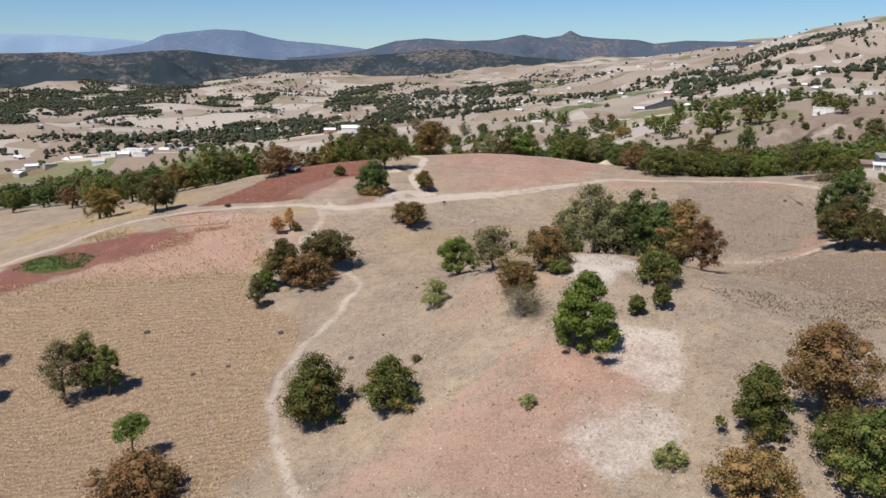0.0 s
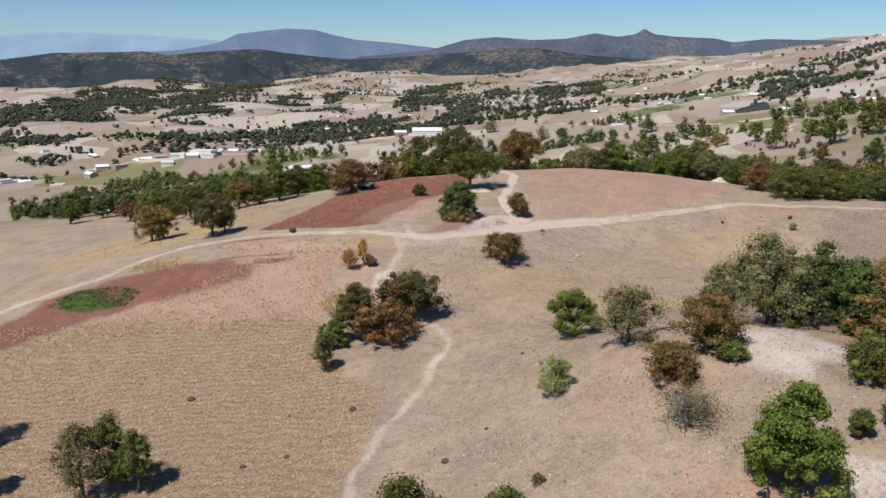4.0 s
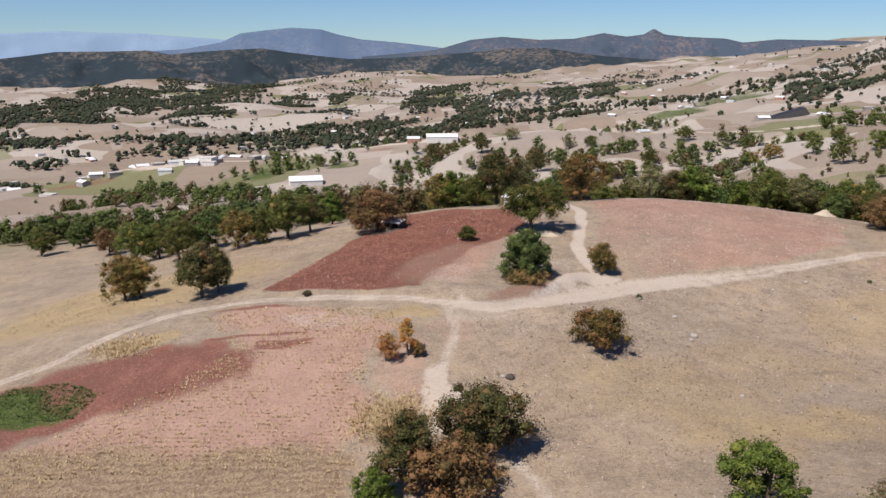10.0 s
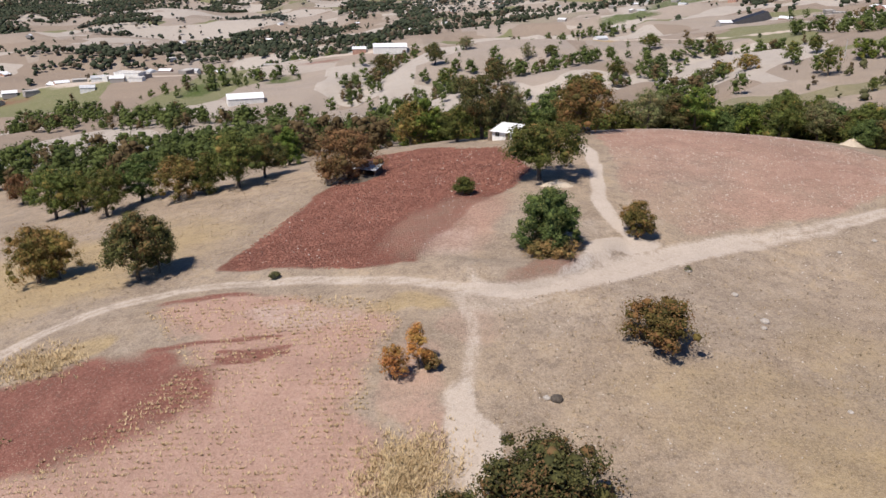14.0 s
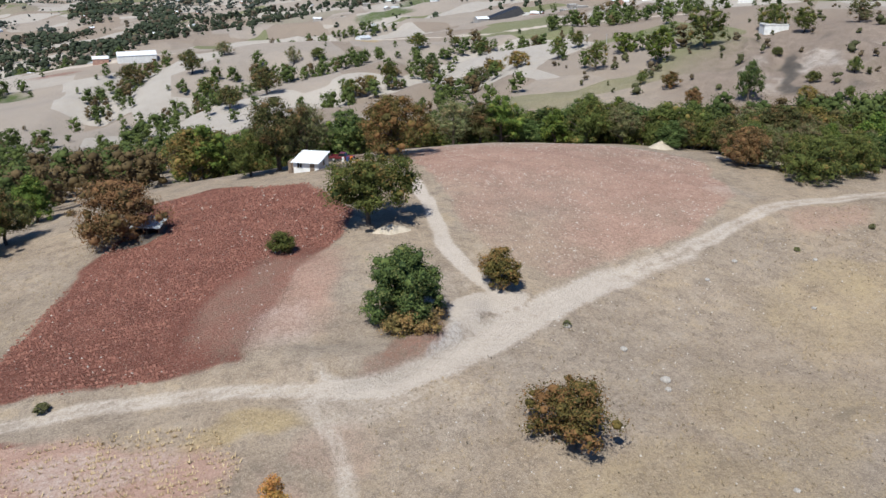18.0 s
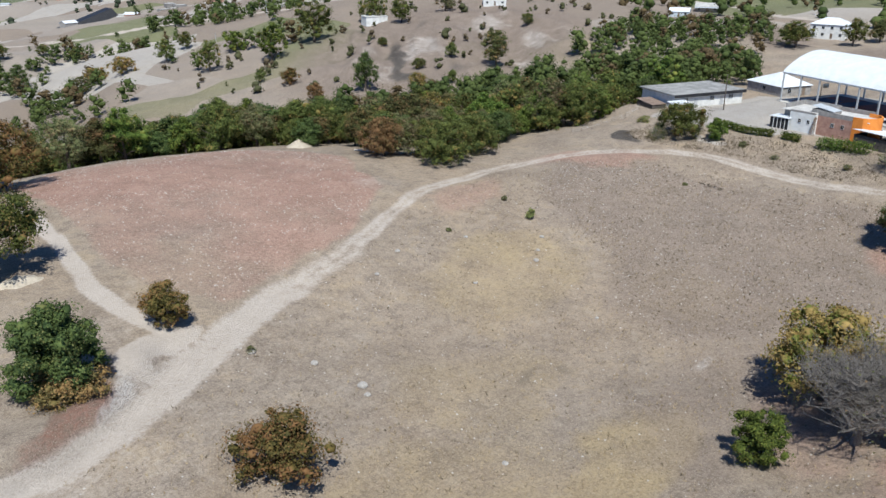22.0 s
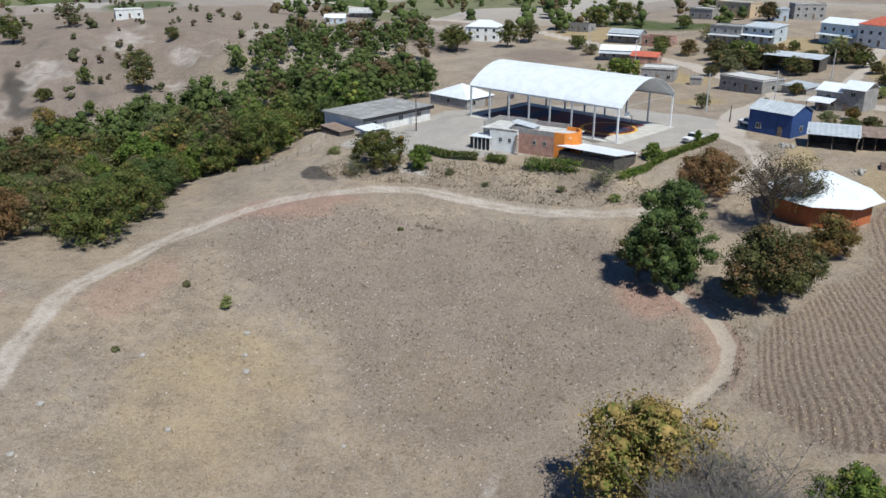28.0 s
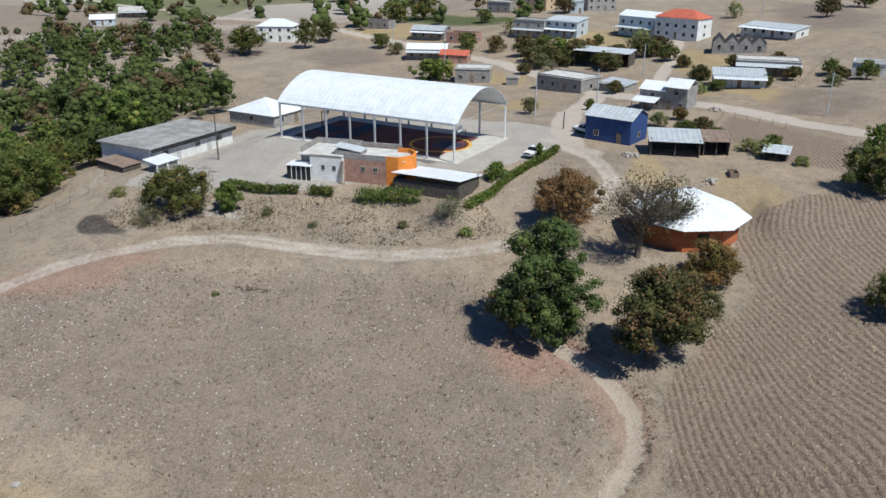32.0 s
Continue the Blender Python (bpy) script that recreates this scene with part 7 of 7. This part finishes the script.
def filled(corners, count, seed, rows=0.0, clump=0.0):
    """Spots inside a plot; rows: spacing of rows along x; clump: size of bare patches."""
    g = np.random.default_rng(seed)
    pts = np.array(corners, float)
    x, y = g.uniform(pts[:, 0].min(), pts[:, 0].max(), count), g.uniform(pts[:, 1].min(), pts[:, 1].max(), count)
    if rows:
        y = np.round(y / rows) * rows + g.normal(0, 0.1, count) + 0.8 * grain(x, y, 30, seed)
    keep = within(x, y, corners, 0.5) > 0.5
    if clump:
        keep &= grain(x, y, clump, seed + 1) * 0.6 + grain(x, y, clump * 0.3, seed + 2) * 0.5 > g.uniform(-0.8, 0.8, count)
    keep &= np.maximum(along(x, y, MAIN_ROAD, 2.2, 0.5), along(x, y, FOOTPATH, 0.9, 0.3)) < 0.5
    return np.stack([x[keep], y[keep]], -1)


def clear_of_dust(spots):
    return spots[blob(spots[:, 0], spots[:, 1], -35, 234, 10, 17, -32) < 0.35]


RED_CLOD = plain("red_clods", (0.15, 0.058, 0.042), (0.31, 0.145, 0.105), 1.5, 0.95, fine=8)
STRAW = plain("dry_straw", (0.42, 0.31, 0.17), (0.60, 0.48, 0.30), 0.8, 0.9, fine=5, bump=0)
GRASS_DRY = plain("dry_grass", (0.25, 0.19, 0.11), (0.40, 0.31, 0.19), 0.5, 0.9, fine=4, bump=0)
PEBBLE = plain("pale_stones", (0.34, 0.31, 0.28), (0.55, 0.51, 0.46), 2, 0.95, fine=9)
WEED = plain("green_weeds", (0.05, 0.085, 0.02), (0.11, 0.16, 0.04), 1, 0.9, fine=5, bump=0)
DARK_WEED = plain("brown_weeds", (0.09, 0.07, 0.045), (0.18, 0.14, 0.09), 0.6, 0.95, fine=5, bump=0)
HILL = ((-30, 70), (60, 70), (80, 100), (66, 165), (104, 186), (106, 225), (92, 248), (60, 250), (0, 226), (-28, 212), (-30, 180), (-12, 160), (-22, 130))
WEST = ((-125, 225), (-95, 212), (-72, 222), (-66, 240), (-56, 275), (-75, 280), (-125, 290))
BANK = ((112, 250), (111, 215), (110, 192), (114, 184), (122, 188), (124, 205), (124, 228), (126, 246))
scatter_bits("soil_clods", clear_of_dust(filled(RED_PLOT, 14000, 1, 0.9)), 0.10, 0.30, 0.7, RED_CLOD, 11, "dark red clods of ploughed soil", "clods")
scatter_bits("field_stones", np.concatenate([filled(PALE_PLOT, 9000, 2, 0, 9), filled(FALLOW_PLOT, 4500, 3, 0, 14), filled(RED_PLOT, 900, 4), filled(HILL, 9000, 26, 0, 12), filled(FURROW_PLOT, 1500, 27)]), 0.05, 0.19, 0.6, PEBBLE, 12, "small pale stones on ploughed soil", "stones")
scatter_bits("maize_stubble", np.concatenate([filled(STRAW_PLOT, 42000, 5, 0.85, 5), filled(PINK_PLOT, 15000, 6, 0.85, 6)]), 0.14, 0.42, 0.16, STRAW, 13, "pale maize stubble lying in rows", "stubble", True)
scatter_bits("furrow_stubble", filled(FURROW_PLOT, 14000, 7, 0.85, 7), 0.10, 0.30, 0.16, STRAW, 14, "short pale stubble along the furrows", "stubble", True)
scatter_bits("dry_grass_tufts", np.concatenate([filled(HILL, 42000, 8, 0, 11), filled(WEST, 9000, 9, 0, 9)]), 0.10, 0.34, 0.13, GRASS_DRY, 15, "short tufts of dry yellow grass", "grass", True)
scatter_bits("brown_weed_tufts", np.concatenate([filled(HILL, 16000, 18, 0, 5), filled(FALLOW_PLOT, 9000, 19, 0, 7), filled(BANK, 16000, 20, 0, 4), filled(((44, 113), (40, 119), (56, 121), (74, 119), (72, 106), (56, 106)), 5000, 24, 0, 5), filled([(x + 0.7, y - 1.0) for x, y in FOOTPATH] + [(x + 1.9, y - 2.6) for x, y in FOOTPATH[::-1]], 6000, 25, 0, 2)]), 0.08, 0.34, 0.15, DARK_WEED, 16, "brown dead weeds on dry ground", "weeds", True)
scatter_bits("green_crop", filled(((-101, 181), (-99, 189.5), (-90, 190.5), (-82.5, 187), (-84, 181), (-93, 179)), 5200, 10, 0, 3), 0.15, 0.4, 0.2, WEED, 17, "patch of fresh green crop", "crop", True)

STONE = plain("field_boulder", (0.28, 0.26, 0.235), (0.45, 0.42, 0.385), 2.5, 0.95, fine=14, bump=0.5)
DARK_STONE = plain("dark_stump", (0.045, 0.038, 0.032), (0.10, 0.085, 0.07), 4, 0.95, fine=18, bump=0.5)


def boulder(x, y, r, material, label, name="boulder"):
    bm = bmesh.new()
    bmesh.ops.create_icosphere(bm, subdivisions=2, radius=r)
    for v in bm.verts:
        v.co *= 1 + 0.22 * noise.noise(v.co * (1.6 / r) + Vector((x, y, 0)))
        v.co.z *= 0.62
    me = bpy.data.meshes.new(name)
    bm.to_mesh(me)
    bm.free()
    me.materials.append(material)
    ob = new(name, me)
    ob.location = (x, y, on_ground(x, y) + 0.18 * r)
    return tagged(ob, label, name, "stones and stumps in the fields")


for x, y, r in ((8, 210.9, 0.75), (7.2, 209, 0.5), (51.3, 221.5, 0.55), (33.7, 234.6, 0.5), (26.5, 230.8, 0.45), (6, 217.5, 0.55), (38, 222, 0.4), (58, 226, 0.5), (54, 223.5, 0.4), (47, 233, 0.45), (0.5, 222.2, 0.6), (-23.5, 191.2, 0.5), (45, 205, 0.35), (10.8, 191.3, 0.4), (64, 240, 0.45)):
    boulder(x, y, r * 0.85, STONE, "weathered pale grey field stone")
for x, y, r in ((-22.4, 191, 0.85), (-57.5, 147.8, 0.75), (-30.3, 142.2, 0.7), (-43.2, 129.7, 0.55), (-37.5, 131.4, 0.5), (-5.1, 151.9, 0.4), (-15, 123.5, 0.6), (-40, 142, 0.3), (-10, 128, 0.35)):
    boulder(x, y, r * 0.85, DARK_STONE, "dark charred tree stump", "stump")
for x, y, h, w in ((61.8, 231.8, 2.0, 1.7), (-66, 219, 0.0, 0.0), (11, 95.2, 1.6, 2.4), (-4, 113, 1.2, 1.6), (63.5, 239.5, 0.8, 1.2), (0.4, 222.2, 0.9, 1.1), (113.5, 190, 1.3, 2.2), (121.5, 244, 1.2, 2.6), (124, 250, 1.4, 3.0), (116, 200, 1.0, 1.6), (115.5, 214, 0.9, 1.8), (118, 222, 1.1, 2.0), (-60, 220.5, 0.9, 1.6), (46, 236, 0.6, 0.9), (96, 222, 0.5, 0.9)):
    if h:
        plant(x, y, h, w, "sparse_grey" if h < 1.25 else "shrub", "shrubs in the fields", "small dull green shrub on dry ground", fine=False)
log = thing("brushwood_pile", Matrix.Translation((98.2, 219.6, on_ground(98.2, 219.6))) @ Matrix.Rotation(radians(84), 4, "Z"), "low line of cut brown brushwood", "brushwood")
brush_cut = random.Random(4)
for k in range(26):
    x = brush_cut.uniform(-4.5, 4.5)
    part("stick", rod(bmesh.new(), (x, brush_cut.uniform(-0.5, 0.5), 0.05), (x + brush_cut.uniform(-1, 1), brush_cut.uniform(-0.7, 0.7), brush_cut.uniform(0.2, 0.7)), 0.06, 0.02, 5), BARK, log)


# heaps of earth and rubble, a felled trunk, things by the hut
def heap(x, y, length, width, height, material, label, name="earth_mound", turn=0.0):
    """A mound of loose earth with an uneven top, sunk into the ground."""
    c, s = math.cos(radians(turn)), math.sin(radians(turn))
    verts, faces, n, rings = [], [], 28, 9
    for r in range(rings):
        f = r / (rings - 1)
        for k in range(n):
            a = 6.2832 * k / n
            w = 1 + 0.14 * math.sin(2 * a + x) + 0.10 * math.sin(5 * a + y)
            u, v = f * w * length / 2 * math.cos(a), f * w * width / 2 * math.sin(a)
            lump = 1 + 0.35 * noise.noise(Vector((u * 1.3 + x, v * 1.3, 0))) + 0.2 * noise.noise(Vector((u * 3 + x, v * 3, 5)))
            px, py = x + u * c - v * s, y + u * s + v * c
            verts.append((px - x, py - y, on_ground(px, py) - on_ground(x, y) + height * max(0.0, 1 - f) ** 0.8 * lump - 0.12 * f))
    for r in range(rings - 1):
        for k in range(n):
            j = (k + 1) % n
            faces.append((r * n + k, (r + 1) * n + k, (r + 1) * n + j, r * n + j))
    ob = new(name, mesh_of(name, verts, faces, material, True))
    ob.location = (x, y, on_ground(x, y))
    return tagged(ob, label, "heap")


PALE_EARTH = plain("pale_loose_earth", (0.40, 0.34, 0.26), (0.55, 0.48, 0.38), 1.5, 0.95, fine=9, bump=0.6, depth=0.08)
DARK_EARTH = plain("dark_brush_litter", (0.055, 0.045, 0.035), (0.15, 0.12, 0.095), 1.2, 0.95, fine=7, bump=0.7, depth=0.1)
heap(62, 303, 9, 6, 1.7, PALE_EARTH, "pale heap of loose earth on the field edge", turn=40)
heap(-15.6, 250, 6, 3.5, 0.9, PALE_EARTH, "pale heap of loose earth under a tree", turn=10)
heap(-52.5, 267.5, 9, 4.5, 0.9, DARK_EARTH, "dark heap of brush litter under an oak", "brush_mound", 20)
heap(-17, 291, 9, 2.4, 0.8, DARK_EARTH, "dark bank of weeds below the hut", "weed_bank", -20)
trunk = new("felled_trunk", sticks("felled_trunk", [(Vector((a, b, on_ground(a, b) + 0.3)), Vector((c, d, on_ground(c, d) + 0.3)), 0.24, 0.2, 8) for (a, b), (c, d) in (((66, 287), (71, 279)), ((71, 279), (76.5, 270.5)))], PEBBLE))
tagged(trunk, "long pale felled trunk along the gully rim", "log")
STRAW_HEAPS = ((-86.5, 201.2), (-39.1, 179.2), (-38.6, 182.5))
scatter_bits("loose_straw", np.concatenate([np.random.default_rng(70 + k).normal((x, y), (2.6, 1.8), (900, 2)) for k, (x, y) in enumerate(STRAW_HEAPS)]), 0.25, 0.7, 0.1, STRAW, 21, "loose pale straw heaped on the field edge", "straw", True)


def rubble(x, y, r, count, label):
    ob = thing("rubble_pile", Matrix.Translation((x, y, on_ground(x, y))), label, "rubble", "rubble piles in the village")
    g = random.Random(int(x * 10))
    for k in range(count):
        bm, size = bmesh.new(), g.uniform(0.18, 0.42)
        bmesh.ops.create_icosphere(bm, subdivisions=1, radius=size)
        a, q = g.uniform(0, 6.28), r * g.random() ** 0.6
        px, py = q * math.cos(a), q * math.sin(a)
        for v in bm.verts:
            v.co = v.co * g.uniform(0.75, 1.15) + Vector((px, py, on_ground(x + px, y + py) - on_ground(x, y) + size * 0.4 + 0.35 * (1 - q / r)))
        part("stone", bm, STONE, ob)


rubble(145, 164, 1.8, 26, "heap of grey building stones by the lane")
rubble(186, 142, 1.6, 20, "heap of grey stones beside a field")
rubble(133, 152, 1.2, 14, "small heap of broken blocks")
trough = thing("water_trough", Matrix.Translation((136, 148, on_ground(136, 148))), "dark rusty metal trough on bare ground", "trough")
for x0, x1, y0, y1 in ((-1.3, 1.3, -0.7, -0.62), (-1.3, 1.3, 0.62, 0.7), (-1.3, -1.22, -0.62, 0.62), (1.22, 1.3, -0.62, 0.62)):
    part("side", boxed(x0, x1, y0, y1, -0.1, 0.75, bevel=0.01), ROOFS["rust"], trough)
part("base", boxed(-1.22, 1.22, -0.62, 0.62, 0.05, 0.12), ROOFS["rust"], trough)
for x, y, tint in ((-13.5, 298.6, "blue"), (-12.6, 299.2, "orange"), (-14.3, 299.4, "white")):
    drum_ob = thing("water_drum", Matrix.Translation((x, y, on_ground(x, y))), "%s plastic drum beside the hut" % tint, "drum", "drums by the hut")
    part("barrel", rod(bmesh.new(), (0, 0, -0.05), (0, 0, 0.9), 0.3, 0.29, 14), WALLS[tint], drum_ob)
    part("lid", rod(bmesh.new(), (0, 0, 0.9), (0, 0, 0.95), 0.25, 0.24, 14), WALLS[tint], drum_ob)
planks = thing("timber_stack", Matrix.Translation((-10.6, 304.5, on_ground(-10.6, 304.5))) @ Matrix.Rotation(0.4, 4, "Z"), "stack of pale weathered boards by the hut", "timber")
g = random.Random(8)
for k in range(16):
    part("board", boxed(-1.9 + g.uniform(-0.3, 0.3), 1.9 + g.uniform(-0.3, 0.3), -0.7 + 0.36 * (k % 4), -0.38 + 0.36 * (k % 4), 0.02 + 0.12 * (k // 4), 0.10 + 0.12 * (k // 4)), WOOD, planks)

# fences along the village plots
def fence(points, gap, label):
    ob = thing("wire_fence", Matrix.Identity(4), label, "fence", "wire fences")
    for (ax, ay), (bx, by) in zip(points, points[1:]):
        n = max(1, int(math.hypot(bx - ax, by - ay) / gap))
        last = None
        for k in range(n + 1):
            x, y = ax + (bx - ax) * k / n, ay + (by - ay) * k / n
            z = on_ground(x, y)
            part("post", rod(bmesh.new(), (x, y, z - 0.3), (x, y, z + 1.3), 0.06, 0.05, 5), WOOD, ob)
            if last:
                for lift in (0.5, 0.85, 1.2):
                    part("wire", rod(bmesh.new(), (*last[:2], last[2] + lift), (x, y, z + lift), 0.012, 0.012, 3), STEEL, ob)
            last = (x, y, z)


fence(((161, 147.5), (180, 141.5), (168.5, 131.5)), 3.0, "wire fence on wooden posts round a ploughed plot")
fence(((112, 262), (124, 259), (131, 256)), 2.6, "wire fence on wooden posts at the gully rim")
fence(((206, 120), (222, 112), (246, 100)), 3.2, "wire fence on wooden posts beside the road")


# hedge round the yard
def hedge(points, height, width, label):
    g = np.random.default_rng(len(points))
    ob = thing("hedge", Matrix.Identity(4), label, "hedge", "hedges round the yard")
    pts = [np.array(p) for p in points]
    for a, b in zip(pts, pts[1:]):
        n = int(np.hypot(*(b - a)) * 260)
        t = g.random(n)
        mid = a + (b - a) * t[:, None] + g.normal(size=(n, 2)) * 0.28 * width
        z = ground(mid[:, 0], mid[:, 1]) + np.clip(g.random(n) ** 0.6 * height * (1 + 0.12 * np.sin(t * 40)), 0.05, None)
        c = np.stack([mid[:, 0], mid[:, 1], z], -1)
        nrm = g.normal(size=(n, 3)) + np.array([0, 0, 0.8])
        nrm /= np.linalg.norm(nrm, axis=1)[:, None]
        u = np.cross(nrm, g.normal(size=(n, 3)))
        u /= np.linalg.norm(u, axis=1)[:, None]
        v = np.cross(nrm, u)
        verts = np.stack([c - u * 0.16, c - v * 0.1, c + u * 0.16, c + v * 0.1], 1).reshape(-1, 3)
        me = bpy.data.meshes.new("clipped_run")
        me.from_pydata(verts.tolist(), [], np.arange(n * 4).reshape(-1, 4).tolist())
        me.materials.append(LEAVES["pine"])
        run = new("clipped_run", me)
        run.parent = ob


hedge(((127.0, 231.5), (125.4, 226), (125.2, 219)), 1.5, 1.1, "clipped dark green hedge along the yard")
hedge(((124.8, 217), (124.2, 213)), 1.5, 1.1, "clipped dark green hedge along the yard")
hedge(((122.6, 208.5), (121.4, 203), (120.4, 198)), 2.0, 1.5, "tall dense green hedge below the orange wall")
hedge(((118.6, 190.4), (125, 187.4), (131.8, 184.6), (137, 182), (141.7, 179.3), (147.5, 176.8)), 1.2, 1.1, "low clipped green hedge along the lane")

# poles
def utility_pole(x, y, h, arm=True, label="grey concrete utility pole with a cross arm"):
    ob = thing("utility_pole", Matrix.Translation((x, y, on_ground(x, y))), label, "pole", "utility poles")
    part("shaft", rod(bmesh.new(), (0, 0, -0.5), (0, 0, h), 0.16, 0.10), STEEL if arm else BARK, ob)
    if arm:
        part("cross_arm", boxed(-0.9, 0.9, -0.05, 0.05, h - 0.6, h - 0.48), WOOD, ob)
        for u in (-0.8, 0, 0.8):
            part("insulator", rod(bmesh.new(), (u, 0, h - 0.48), (u, 0, h - 0.28), 0.05, 0.03, 6), WHITE_STEEL, ob)
    return ob


for x, y, h in ((178, 181.5, 9.0), (202, 167, 8.5), (233, 153, 8.5), (178, 121, 9.0), (262, 212, 9), (300, 236, 9), (330, 100, 9), (160, 520, 9), (215, 560, 9), (-190, 830, 9), (-260, 815, 9), (-350, 800, 9), (-110, 850, 9)):
    utility_pole(x, y, h)
utility_pole(141, 239, 8.5, False, "tall dark wooden pole in the yard")
utility_pole(165.5, 175.5, 3.6, False, "short dark post beside the lane")

# pickup
PAINT, _t, _b = shader("white_car_paint", 0.3)
_b.inputs["Base Color"].default_value = (0.75, 0.75, 0.74, 1)
TYRE = plain("tyre_rubber", (0.015, 0.015, 0.015), (0.035, 0.035, 0.035), 8, 0.9)
LAMP, _t, _b = shader("lamp_glass", 0.1)
_b.inputs["Base Color"].default_value = (0.6, 0.6, 0.58, 1)


def pickup(x, y, turn, paint, label):
    ob = thing("pickup_truck", Matrix.Translation((x, y, on_ground(x, y))) @ Matrix.Rotation(radians(turn), 4, "Z"), label, "car")
    part("chassis", boxed(-2.6, 2.6, -0.85, 0.85, 0.42, 0.62), TYRE, ob)
    part("hood", boxed(1.0, 2.62, -0.88, 0.88, 0.62, 1.12, bevel=0.1), paint, ob)
    part("door", boxed(-0.7, 1.0, -0.9, 0.9, 0.62, 1.15, bevel=0.05), paint, ob)
    cab = boxed(-0.65, 0.95, -0.82, 0.82, 1.15, 1.72)
    for v in cab.verts:
        if v.co.z > 1.5:
            v.co.x = v.co.x * 0.72 - 0.05
            v.co.y *= 0.86
    part("windows", cab, GLASS_DARK, ob)
    part("roof", boxed(-0.55, 0.66, -0.70, 0.70, 1.70, 1.78, bevel=0.03), paint, ob)
    for x0, x1, y0, y1 in ((-2.6, -0.7, -0.9, -0.8), (-2.6, -0.7, 0.8, 0.9), (-2.6, -2.5, -0.8, 0.8)):
        part("bed_side", boxed(x0, x1, y0, y1, 0.62, 1.15, bevel=0.02), paint, ob)
    part("bed_floor", boxed(-2.5, -0.7, -0.8, 0.8, 0.64, 0.70), TYRE, ob)
    part("bumper", boxed(2.6, 2.74, -0.85, 0.85, 0.45, 0.66, bevel=0.03), STEEL, ob)
    part("grille", boxed(2.62, 2.66, -0.5, 0.5, 0.75, 1.02), TYRE, ob)
    for s in (-1, 1):
        part("headlight", boxed(2.6, 2.67, s * 0.7 - 0.13, s * 0.7 + 0.13, 0.8, 1.0), LAMP, ob)
        for u in (-1.65, 1.75):
            w = part("tyre", rod(bmesh.new(), (u, s * 0.72, 0.38), (u, s * 0.95, 0.38), 0.38, 0.38, 18), TYRE, ob)
            part("rim", rod(bmesh.new(), (u, s * 0.94, 0.38), (u, s * 0.965, 0.38), 0.22, 0.2, 12), STEEL, w)
    return ob


pickup(144.7, 181.0, 153, PAINT, "white pickup truck parked beside the hedge")
MAROON_PAINT, _t, _b = shader("maroon_car_paint", 0.35)
_b.inputs["Base Color"].default_value = (0.13, 0.02, 0.025, 1)
pickup(-13.9, 302.6, -30, MAROON_PAINT, "maroon pickup truck parked beside the hut")
pickup(162, 171.5, 40, PAINT, "white pickup truck parked by the blue house")
pickup(-4.0, 301.5, 20, BLACK, "dark pickup truck parked under a tree")
